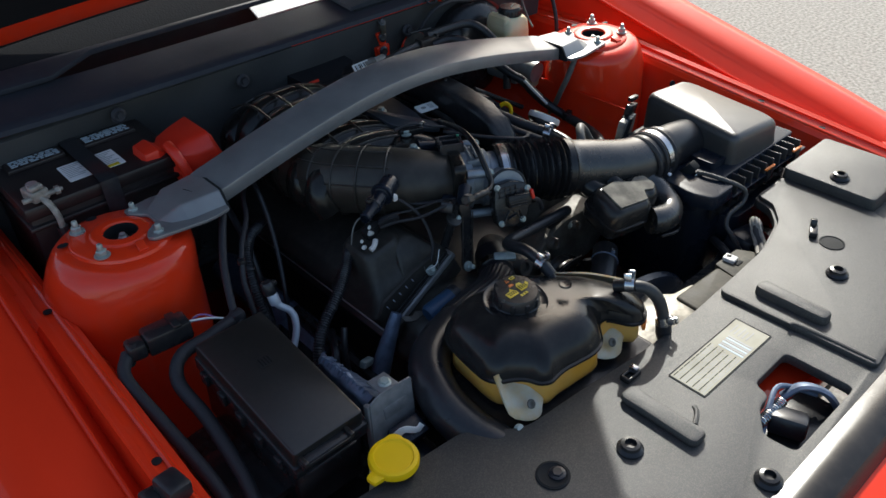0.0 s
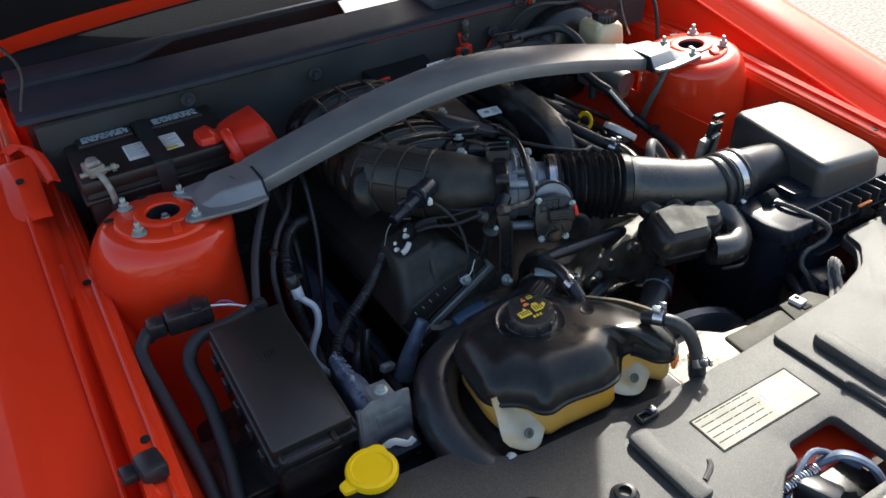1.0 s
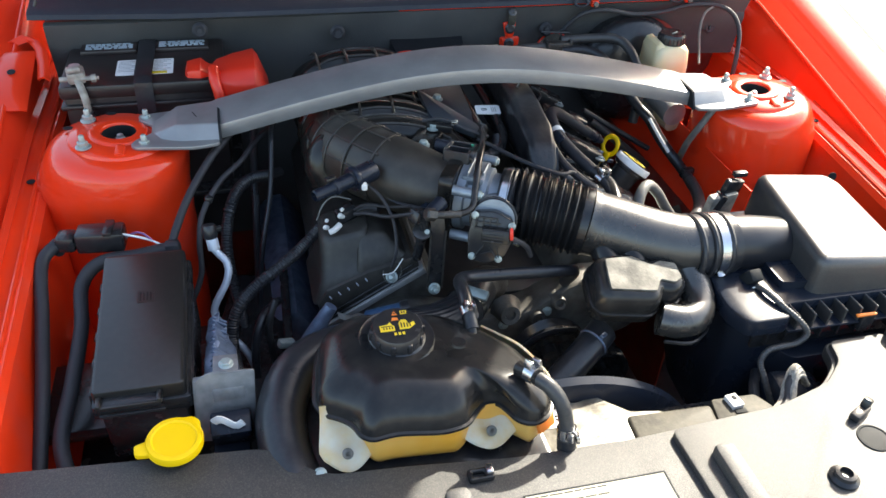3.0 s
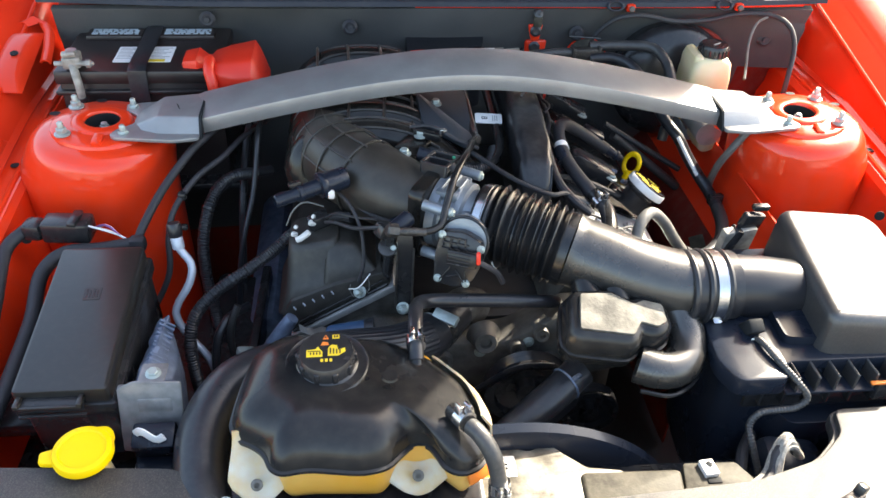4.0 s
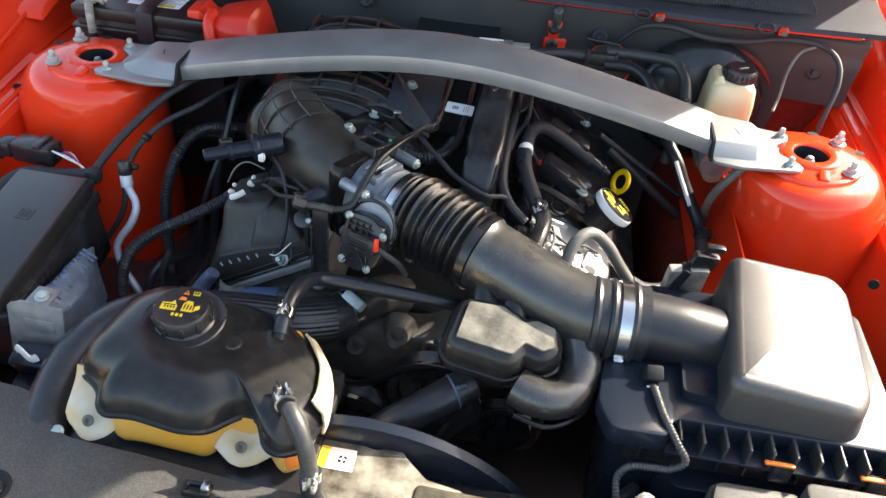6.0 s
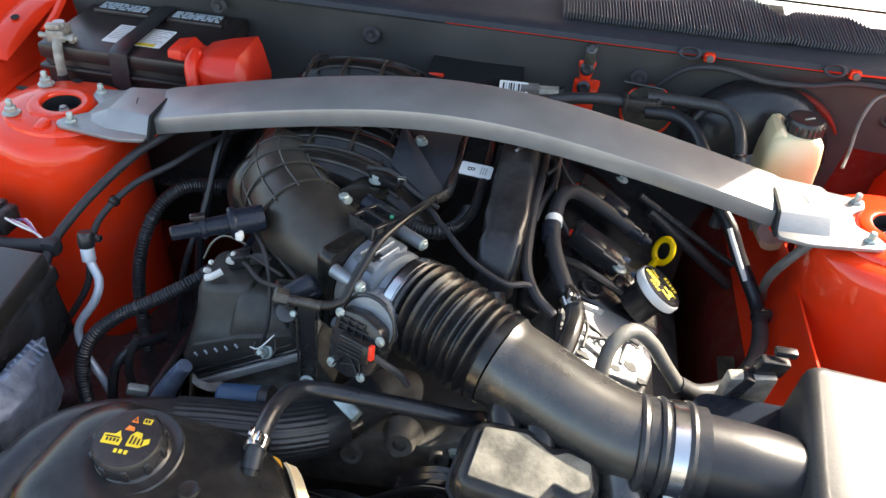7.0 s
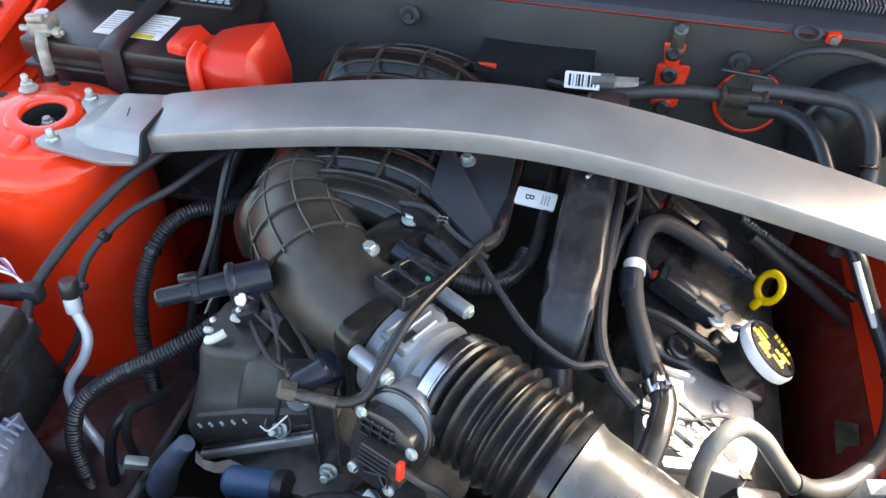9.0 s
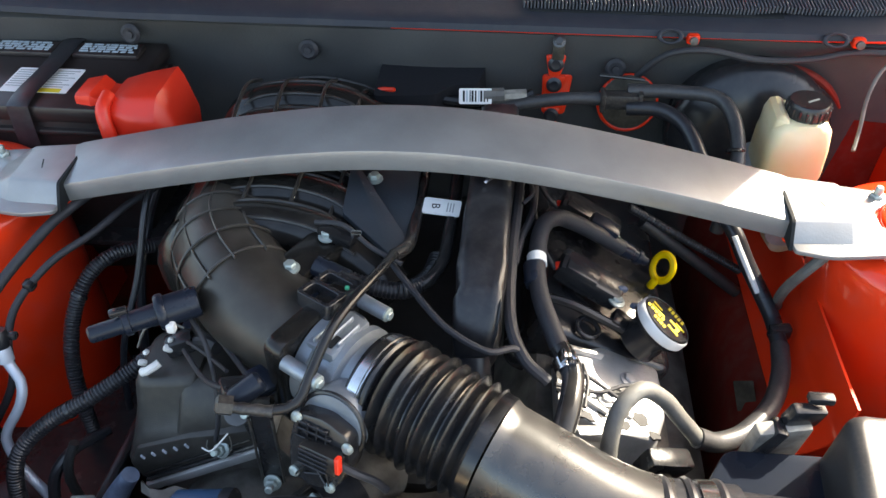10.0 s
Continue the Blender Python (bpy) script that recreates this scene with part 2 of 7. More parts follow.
def spline(pts, step=0.006):
    """A smooth line through the points, in even steps."""
    P = [Vector(p) for p in pts]
    P = [P[0] * 2 - P[1]] + P + [P[-1] * 2 - P[-2]]
    raw = []
    for i in range(1, len(P) - 2):
        p0, p1, p2, p3 = P[i - 1:i + 3]
        n = max(4, int((p2 - p1).length / step * 2))
        for k in range(n):
            t = k / n
            raw.append(0.5 * (2 * p1 + (p2 - p0) * t + (2 * p0 - 5 * p1 + 4 * p2 - p3) * t * t + (3 * p1 - p0 - 3 * p2 + p3) * t ** 3))
    raw.append(P[-2])
    out, left = [raw[0]], 0.0
    for a, b in zip(raw, raw[1:]):
        d = (b - a).length
        left += d
        if left >= step:
            out.append(b)
            left = 0.0
    if (out[-1] - raw[-1]).length > step * 0.3:
        out.append(raw[-1])
    return out


def sweep(pts, r, n=12, step=0.006, fine=None, cap=True, flat=1.0, up=None, flutes=0, dip=0.0):
    """A tube along a smooth line; fine(d, total) scales its radius at the distance d."""
    line = spline(pts, step)
    bm = bmesh.new()
    rings, d = [], 0.0
    total = sum((b - a).length for a, b in zip(line, line[1:]))
    t0 = (line[1] - line[0]).normalized()
    side = Vector(up) if up else t0.orthogonal()
    side = (side - t0 * side.dot(t0)).normalized()
    for i, p in enumerate(line):
        t = (line[min(i + 1, len(line) - 1)] - line[max(i - 1, 0)]).normalized()
        side = (side - t * side.dot(t)).normalized()
        other = t.cross(side)
        if i:
            d += (p - line[i - 1]).length
        rad = r * (fine(d, total) if fine else 1.0)
        rings.append([bm.verts.new(p + rad * (1.0 - dip * (0.5 - 0.5 * math.cos(flutes * a))) * (math.cos(a) * flat * side + math.sin(a) * other))
                      for a in (2 * math.pi * k / n for k in range(n))])
    for a, b in zip(rings, rings[1:]):
        for k in range(n):
            bm.faces.new((a[k], a[(k + 1) % n], b[(k + 1) % n], b[k]))
    if cap:
        bm.faces.new(rings[0][::-1])
        bm.faces.new(rings[-1])
    return bm


def ribbed(pitch=0.006, depth=0.12):
    return lambda d, total: 1.0 - depth * (0.5 - 0.5 * math.cos(2 * math.pi * d / pitch))


def conduit(pts, r):
    return sweep(pts, r, 12, 0.0009, lambda d, total: 1.0 if (d // 0.0018) % 2 else 0.87)


def lathe(profile, m=None, n=32, squash=(1, 1), cap=True):
    bm = bmesh.new()
    rings = []
    for r, z in profile:
        if r < 1e-6:
            rings.append([bm.verts.new((0, 0, z))])
        else:
            rings.append([bm.verts.new((r * squash[0] * math.cos(2 * math.pi * k / n), r * squash[1] * math.sin(2 * math.pi * k / n), z)) for k in range(n)])
    for a, b in zip(rings, rings[1:]):
        for k in range(n):
            q = [a[k % len(a)], a[(k + 1) % len(a)], b[(k + 1) % len(b)], b[k % len(b)]]
            q = list(dict.fromkeys(q))
            if len(q) > 2:
                bm.faces.new(q)
    for ring in (rings[0], rings[-1]):
        if cap and len(ring) > 2:
            bm.faces.new(ring)
    if m:
        bmesh.ops.transform(bm, matrix=m, verts=bm.verts)
    return bm


def aim(at, way, spin=0):
    """A pose at a place whose z axis points along way."""
    return Matrix.Translation(at) @ Vector(way).to_track_quat("Z", "Y").to_matrix().to_4x4() @ pose(0, 0, 0, 0, 0, spin)


def slab(outline, z0, z1, w=0.002, m=None, seg=2, holes=()):
    """A prism over an outline in x and y."""
    bm = bmesh.new()
    if holes:
        loops = []
        for loop in (outline, *holes):
            vs = [bm.verts.new((x, y, z0)) for x, y in loop]
            loops += [bm.edges.new((a, b)) for a, b in zip(vs, vs[1:] + vs[:1])]
        bmesh.ops.triangle_fill(bm, use_beauty=True, edges=loops, normal=(0, 0, 1))
        bmesh.ops.dissolve_limit(bm, angle_limit=0.01, verts=bm.verts, edges=bm.edges)
    else:
        bm.faces.new([bm.verts.new((x, y, z0)) for x, y in outline])
    top = bmesh.ops.extrude_face_region(bm, geom=list(bm.faces))
    bmesh.ops.translate(bm, vec=(0, 0, z1 - z0), verts=[g for g in top["geom"] if isinstance(g, bmesh.types.BMVert)])
    bmesh.ops.recalc_face_normals(bm, faces=bm.faces)
    bevel(bm, w, seg)
    if m:
        bmesh.ops.transform(bm, matrix=m, verts=bm.verts)
    return bm


def rounded(outline, r, n=5):
    """The outline with its corners rounded."""
    P = [Vector((*p, 0)) for p in outline]
    out = []
    for i, p in enumerate(P):
        a, b = P[i - 1] - p, P[(i + 1) % len(P)] - p
        k = min(r, a.length * 0.48, b.length * 0.48)
        s, e = p + a.normalized() * k, p + b.normalized() * k
        for j in range(n + 1):
            t = j / n
            q = s * (1 - t) ** 2 + p * 2 * t * (1 - t) + e * t * t
            out.append((q.x, q.y))
    return out


def loft(rings, cap=True, m=None):
    bm = bmesh.new()
    R = [[bm.verts.new(p) for p in ring] for ring in rings]
    n = len(R[0])
    for a, b in zip(R, R[1:]):
        for k in range(n):
            bm.faces.new((a[k], a[(k + 1) % n], b[(k + 1) % n], b[k]))
    if cap:
        bm.faces.new(R[0][::-1])
        bm.faces.new(R[-1])
    if m:
        bmesh.ops.transform(bm, matrix=m, verts=bm.verts)
    return bm


def sheet(rows, thick, close=False):
    """A skin through rows of points, with thickness below it."""
    bm = bmesh.new()
    V = [[bm.verts.new(p) for p in row] for row in rows]
    for a, b in zip(V, V[1:]):
        for k in range(len(a) - 1):
            bm.faces.new((a[k], a[k + 1], b[k + 1], b[k]))
    bmesh.ops.recalc_face_normals(bm, faces=bm.faces)
    if sum(f.normal.z for f in bm.faces) < 0:
        bmesh.ops.reverse_faces(bm, faces=bm.faces)
    bmesh.ops.solidify(bm, geom=list(bm.faces), thickness=thick)
    return bm


def grown(outline, d):
    """The outline moved outwards by d (inwards when negative)."""
    n = len(outline)
    area = sum(outline[i - 1][0] * outline[i][1] - outline[i][0] * outline[i - 1][1] for i in range(n))
    s = 1 if area > 0 else -1
    out = []
    for i in range(n):
        a, b = Vector(outline[i - 1]), Vector(outline[(i + 1) % n])
        t = (b - a).normalized()
        out.append((outline[i][0] + s * t.y * d, outline[i][1] - s * t.x * d))
    return out


def hexnut(at, way, af=0.013, h=0.010, stud=0.006, stud_r=0.004, flange=0.0):
    bm = lathe([(af * 0.577, 0), (af * 0.577, h * 0.85), (af * 0.48, h), (0, h)], None, 6)
    if flange:
        join(bm, lathe([(flange, 0), (flange, 0.0018), (flange * 0.7, 0.003), (0, 0.003)], None, 18))
    if stud:
        join(bm, lathe([(stud_r, h), (stud_r, h + stud * 0.8), (stud_r * 0.7, h + stud), (0, h + stud)], None, 12))
    bmesh.ops.transform(bm, matrix=aim(at, way), verts=bm.verts)
    return bm


def ring(at, way, R, r, n=28, k=8, squash=1.0):
    m = aim(at, way)
    rows = []
    for i in range(n):
        a = 2 * math.pi * i / n
        rows.append([m @ Vector(((R + r * math.cos(b)) * math.cos(a), (R + r * math.cos(b)) * math.sin(a) * squash, r * math.sin(b)))
                     for b in (2 * math.pi * j / k for j in range(k))])
    bm = bmesh.new()
    V = [[bm.verts.new(p) for p in row] for row in rows]
    for i in range(n):
        for j in range(k):
            bm.faces.new((V[i][j], V[i][(j + 1) % k], V[(i + 1) % n][(j + 1) % k], V[(i + 1) % n][j]))
    return bm


def band(at, way, r, width, thick=0.0012, n=28):
    """A flat strap round a tube."""
    return lathe([(r, -width / 2), (r + thick, -width / 2), (r + thick, width / 2), (r, width / 2)], aim(at, way), n)


def letters(text, size, m):
    """Raised lettering as a mesh, lying in the x-y plane of m."""
    c = bpy.data.curves.new("letters", "FONT")
    c.body, c.size, c.align_x, c.align_y, c.extrude = text, size, "CENTER", "CENTER", 0.0002
    o = bpy.data.objects.new("letters", c)
    me = bpy.data.meshes.new_from_object(o)
    bpy.data.objects.remove(o)
    bm = bmesh.new()
    bm.from_mesh(me)
    bpy.data.meshes.remove(me)
    bmesh.ops.transform(bm, matrix=m, verts=bm.verts)
    return bm


# ---- ground ----
g = bmesh.new()
bmesh.ops.create_grid(g, x_segments=40, y_segments=40, size=1)
for v in g.verts:
    s = 60.0
    v.co = Vector((math.copysign(abs(v.co.x) ** 3, v.co.x) * s, math.copysign(abs(v.co.y) ** 3, v.co.y) * s, 0))
    v.co.z = 0.004 * noise.noise(v.co * 0.7)
tagged(solo("ground", g, CONCRETE, "pale gritty sunlit concrete ground", "ground"), kind="structure")

# ---- the car: body shell round the engine bay ----
car = thing("car", (0, 0.6, 0), "red two-door car with its bonnet open over the engine bay", "car")


def fender_z(y):
    return 0.24 * y + (-0.12 * (y + 0.35) ** 2 if y < -0.35 else 0.0)


def fender(side):
    """The wing: gutter, top flange, crease, and outer skin falling to the wheel arch."""
    prof = [(0.674, 0.842), (0.684, 0.858), (0.692, 0.866), (0.735, 0.878), (0.742, 0.885), (0.760, 0.892),
            (0.800, 0.898), (0.845, 0.888), (0.880, 0.855), (0.905, 0.790), (0.920, 0.690), (0.925, 0.500)]
    rows = []
    for i in range(25):
        y = -0.95 + i * 0.075
        pull = -0.16 * max(0.0, -0.55 - y) ** 1.5
        rows.append([(side * (0.658 + pull), y, 0.840 + 0.10 * min(y, 0.1)), (side * (0.668 + pull), y, 0.843 + 0.10 * min(y, 0.1))]
                    + [(side * (x + pull), y, z + fender_z(y) * min(1, (z - 0.35) / 0.45)) for x, z in prof])
    return sheet(rows, 0.003)


fen_l = part("fender", fender(-1), RED, car, "glossy red wing")
fen_r = part("fender", fender(1), RED, car, "glossy red wing")


def apron(side):
    """The inner wing: stepped flange along the top, wall down to the rail."""
    prof = [(0.664, 0.842), (0.660, 0.836), (0.652, 0.832), (0.634, 0.830), (0.626, 0.822), (0.622, 0.790), (0.612, 0.770), (0.606, 0.60), (0.575, 0.50), (0.57, 0.44)]
    rows = []
    for i in range(21):
        y = -0.62 + i * 0.05
        rows.append([(side * x, y, z + 0.10 * min(y, 0.1) * (1 if z > 0.7 else 0.3)) for x, z in prof])
    return sheet(rows, 0.003)


ap_l = part("inner_wing", apron(-1), RED_IN, car, "red inner wing panel with a stepped flange")
ap_r = part("inner_wing", apron(1), RED_IN, car, "red inner wing panel with a stepped flange")
for side, ap in ((-1, ap_l), (1, ap_r)):
    for y, x, z in ((-0.33, 0.650, 0.800), (-0.02, 0.648, 0.832), (-0.46, 0.648, 0.787)):
        part("bolt_hole", lathe([(0.006, 0), (0.006, 0.0012), (0, 0.0012)], aim((side * x, y, z - 0.0005), (0, 0, 1)), 14), INK, ap)
    part("bolt_hole", lathe([(0.007, 0), (0.007, 0.0015), (0, 0.0015)], aim((side * 0.600, -0.155, 0.800), (-side * 0.3, -1, 0.2)), 14), INK, ap)
    # a pressed bead along the flange
    part("bead", sweep([(side * 0.641, y, 0.831 + 0.10 * min(y, 0.1)) for y in (-0.60, -0.3, 0.0, 0.1, 0.36)], 0.004, 8, 0.03), RED_IN, ap)

    # the second ledge, under the wing's top flange
    part("seam_lip", sweep([(side * (0.690 - 0.2 * max(0, -0.55 - y) ** 1.5), y, 0.868 + fender_z(y)) for y in (-0.75, -0.55, -0.35, -0.1, 0.15, 0.4, 0.6)], 0.0035, 8, 0.03), RED, fen_l if side < 0 else fen_r)


def tower(side):
    """A strut tower: ringed top plate on a tapering turret."""
    cx = side * 0.52
    T = lathe([(0.0236, 0.868), (0.0236, 0.8915), (0.0248, 0.8935), (0.0270, 0.8942), (0.0375, 0.8942), (0.0400, 0.8930), (0.0418, 0.8902), (0.046, 0.8896),
               (0.066, 0.8885), (0.069, 0.8865), (0.0705, 0.8825), (0.080, 0.8808), (0.088, 0.8775), (0.0935, 0.8705), (0.0965, 0.858),
               (0.0975, 0.82), (0.0980, 0.76), (0.0985, 0.66), (0.100, 0.46)], Matrix.Translation((cx, 0.0, 0.0)), 72)
    for v in T.verts:
        q = v.co - Vector((cx, 0, 0))
        if v.co.z < 0.880:
            k = min(1.0, (0.880 - v.co.z) / 0.07)
            q.x *= 1 + k * (0.34 if q.x * side > 0 else -0.10)
            q.y *= 1 + k * 0.07
            v.co.x, v.co.y = cx + q.x, q.y
        v.co.z += 0.006 * side * (v.co.x - cx) / 0.1
    return T


def rail_panel(side, prof):
    """The pressed wall below a tower, bulging inwards over the chassis rail."""
    return sheet([[(side * (x + 0.06 * max(0.0, -0.16 - y)), y, z) for x, z in prof] for y in [-0.175 + 0.045 * k for k in range(11)]], 0.003)


rp = part("rail_panel", rail_panel(1, [(0.434, 0.80), (0.431, 0.765), (0.424, 0.745), (0.400, 0.724), (0.392, 0.715)]), RED_IN, car, "red pressed wall under the strut tower")
# Below the split the red is darker: the wall's shade, put into colour.
part("lower_wall", rail_panel(1, [(0.3915, 0.7145), (0.372, 0.695), (0.363, 0.66), (0.361, 0.58), (0.360, 0.33)]), SHADERED, rp, "lower wall in red darkened for its shade")
towers = []
for side in (-1, 1):
    t = part("strut_tower", tower(side), RED_IN, car, "glossy red strut tower with a ringed top plate")
    towers.append(t)
    cx = side * 0.52
    # stamped outline and ears on the top plate
    part("centre_well", lathe([(0.0235, 0.020), (0.0233, 0.002), (0, 0.002)], aim((cx, 0, 0.8705), (0, 0, 1)), 32, cap=False), INK, t, "dark strut mount well")
    part("strut_rod_nut", hexnut((cx + 0.001, 0, 0.876), (0, 0, 1), 0.012, 0.008, 0.004, 0.0045, 0.009), ALLOY, t, "grey strut rod nut deep in the well")
    for x, y in ((-0.019, -0.040), (-0.016, 0.0645), (-0.072, 0.026)):
        part("plate_hole", lathe([(0.0062, 0), (0.0062, 0.0008), (0, 0.0008)], aim((cx - side * x, y, 0.8893), (0, 0, 1)), 16, (1.25, 0.85)), INK, t)
    part("stamped_tab", box((cx + 0.006, -0.0545, 0.8905), (0.013, 0.020, 0.007), 0.002, pose(0, 0, 0, 14, 0, -8)), RED_IN, t)
    for x, y in ((0.045, 0.040), (0.043, -0.041), (-0.036, 0.037), (-0.038, -0.042)):
        px = cx + side * x
        dz = 0.006 * side * (px - cx) / 0.1
        part("strut_nut", hexnut((px, y, 0.8895 + dz), (0, 0, 1), 0.0130, 0.010, 0.009, 0.0042, 0.0108), ZINC, t, "greenish zinc flange nut on a stud")
# rubber stop on the left flange
rs = thing("bonnet_stop", (-0.654, -0.379, 0.795), "black rubber bonnet stop on the red flange", "bonnet stop")
part("block", box((-0.654, -0.379, 0.804), (0.030, 0.038, 0.024), 0.006, pose(0, 0, 0, 0, 6, 8)), RUBBER, rs)
part("tab", box((-0.676, -0.372, 0.800), (0.022, 0.024, 0.012), 0.004, pose(0, 0, 0, 0, 12, 8)), RUBBER, rs)
# raised red hinge-side bracket with a hole, at the rear of the left wing
br = part("fender_bracket", sheet([[(-0.714 + 0.056 * u, y, 0.866 + 0.24 * y + 0.012 * math.sin(math.pi * min(1, max(0, u))) ** 0.5 * math.sin(math.pi * (y - 0.095) / 0.145) ** 0.5) for u in (0, .08, .2, .35, .5, .65, .8, .92, 1)] for y in (0.0951, 0.104, 0.12, 0.14, 0.16, 0.18, 0.20, 0.22, 0.231, 0.2399)], 0.003), RED, car, "pressed red bracket with a bolt hole")
part("bolt_hole", lathe([(0.0062, 0), (0.0062, 0.001), (0, 0.001)], aim((-0.684, 0.1675, 0.9200), (0, -0.24, 1)), 14), INK, br)
part("folded_lip", sheet([[(x + 0.010 * k, y - 0.004 * k, z + 0.010 * math.sin(0.9 * k) - 0.002 * k * k) for k in (0, 0.5, 1, 1.5, 2)] for x, y, z in ((-0.706, 0.262, 0.926), (-0.690, 0.268, 0.930), (-0.672, 0.262, 0.930), (-0.660, 0.240, 0.924), (-0.654, 0.205, 0.914), (-0.651, 0.170, 0.904))], 0.003), RED, br, "curled red lip")

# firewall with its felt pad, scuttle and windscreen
# Firewall red darkened for the shade behind the felt.
part("firewall", box((0, 0.312, 0.62), (1.30, 0.02, 0.66), 0.004), SHADERED, car, "firewall panel behind the felt, its red darkened for shade")
rows = []
for i in range(12):
    row = []
    for x in [-0.64 + 1.28 * k / 40 for k in range(41)]:
        low = 0.50 + 0.345 * min(1.0, max(0.0, (x - 0.500) / 0.04))
        z = low + (0.965 - low) * i / 11
        row.append((x, 0.287 - 0.03 * max(0, (z - 0.80) / 0.165) ** 2 - 0.012 * math.cos(x * 9) * (1 if z < 0.93 else 0.3) + 0.004 * noise.noise(Vector((x * 6, 3, z * 6))), z))
    rows.append(row)
felt = part("insulation_pad", sheet(rows, 0.012), FELT, car, "dark grey moulded firewall insulation")
part("seam_line", sweep([(x, 0.246, 0.966 + 0.02 * max(0, abs(x) - 0.45)) for x in (-0.06, 0.02, 0.1, 0.3, 0.5, 0.62)], 0.0028, 8, 0.03), RED, car, "thin strip of red body seam")
for x, z, y in ((0.223, 0.916, 0.252), (-0.169, 0.930, 0.246), (0.575, 0.90, 0.262), (-0.40, 0.945, 0.243)):
    gq = part("grommet", lathe([(0.013, 0), (0.013, 0.002), (0.009, 0.005), (0.005, 0.004), (0.0045, 0.007), (0, 0.007)], aim((x, y, z), (0, -1, 0.2)), 24), TAPE, felt, "black round push fastener")

cowl = part("scuttle_panel", sheet([[(x, y, z + 0.03 * max(0, abs(x) - 0.42)) for x in [-0.66 + 1.32 * k / 24 for k in range(25)]]
                                    for y, z in ((0.240, 0.967), (0.243, 0.974), (0.252, 0.978), (0.268, 0.979), (0.30, 0.984), (0.350, 0.9905), (0.353, 0.9870))], 0.004), COWLPL, car, "dark plastic scuttle panel below the windscreen")
part("cowl_end_cover", slab([(-0.655, 0.345), (-0.455, 0.345), (-0.37, 0.390), (0.06, 0.398), (0.06, 0.404), (-0.655, 0.404)], 0.0, 0.010, 0.002, pose(0, 0, 0.9395, 9)), COWLPL, cowl, "dark stepped scuttle end cover")
part("screen_base_cover", sheet([[(x, 0.398 + (0.20 - 0.16 * max(0.0, x + 0.35) / 0.42) * u, 1.004 + (0.20 - 0.16 * max(0.0, x + 0.35) / 0.42) * 0.56 * u + 0.004 * math.sin(math.pi * u)) for x in [-0.68 + 0.75 * k / 12 for k in range(13)]] for u in (0, 0.2, 0.4, 0.6, 0.8, 1.0)], 0.004), LINER, cowl, "black plastic cover at the foot of the windscreen")
GR0, GR1 = 0.100, 0.548
part("grille_bed", box(((GR0 + GR1) / 2 - 0.06, 0.327, 0.9885), (GR1 - GR0 - 0.14, 0.112, 0.004), 0.001, pose(0, 0, 0, 9.5)), INK, cowl)
for k in range(105):
    x = GR0 + (GR1 - GR0) * k / 104
    far = 0.110 - 0.030 * max(0, min(1, (x - 0.37) / 0.03)) - 0.020 * math.exp(-((x - 0.412) / 0.014) ** 2) - 0.045 * max(0, (x - 0.505) / 0.04)
    part("grille_slat", box((x, 0.274 + far / 2, 0.9950), (0.0021, far, 0.009), 0.0005, pose(0, 0, 0, 9.5, 0, 4), 1), LITCOWLPL, cowl)
ws_rows = [[(x, 0.408 + 0.972 * u, 1.000 + 0.535 * u) for x in [-0.68 + 1.36 * k / 16 for k in range(17)]] for u in (0, 0.25, 0.5, 0.75, 1)]
wsg = part("windscreen", sheet(ws_rows, 0.005), GLASS, car, "sloping windscreen glass")
wsg.visible_shadow = False
# Pale panel added behind the glass for the white area at its foot.
part("pale_panel", sheet([[(x, 0.425 + 0.93 * u, 0.965 + 0.51 * u) for x in (-0.02, 0.2, 0.4, 0.62)] for u in (0.0, 0.5, 1)], 0.004), PALEPANEL, car, "pale panel added behind the glass")
part("dashboard", box((0, 1.05, 0.94), (1.36, 1.1, 0.10), 0.03), DARKIN, car)
part("roof", sheet([[(x, y, z - 0.06 * (x / 0.6) ** 2) for x in (-0.6, -0.4, -0.2, 0, 0.2, 0.4, 0.6)] for y, z in ((1.36, 1.52), (1.6, 1.57), (2.2, 1.56), (2.8, 1.42))], 0.02), RED, car)
part("body_tub", box((0, 2.0, 0.62), (1.78, 3.1, 0.62), 0.06), RED, car)
part("floor_pan", box((0, -0.1, 0.30), (1.30, 1.1, 0.03), 0.01), DARKIN, car, "dark splash tray under the engine")
for sx in (-1, 1):
    for y in (0.05, 2.75):
        w = part("wheel", lathe([(0, -0.11), (0.31, -0.11), (0.335, -0.09), (0.335, 0.09), (0.31, 0.11), (0, 0.11)], aim((sx * 0.80, y, 0.335), (1, 0, 0)), 40), RUBBER, car)
        part("rim", lathe([(0, 0.112), (0.23, 0.112), (0.24, 0.118), (0, 0.118)], aim((sx * 0.80, y, 0.335), (sx, 0, 0)), 30), ALLOY, w)

# open bonnet, hinged at the scuttle
HOOD = pose(0, 0.452, 1.040, 180 - 59)


def hood_edge(x):
    """How far the bonnet's rear edge is drawn up towards its middle."""
    return 0.042 * (1 - min(1.0, (abs(x) / 0.62) ** 2)) - 0.03 * max(0.0, abs(x) - 0.62) / 0.1


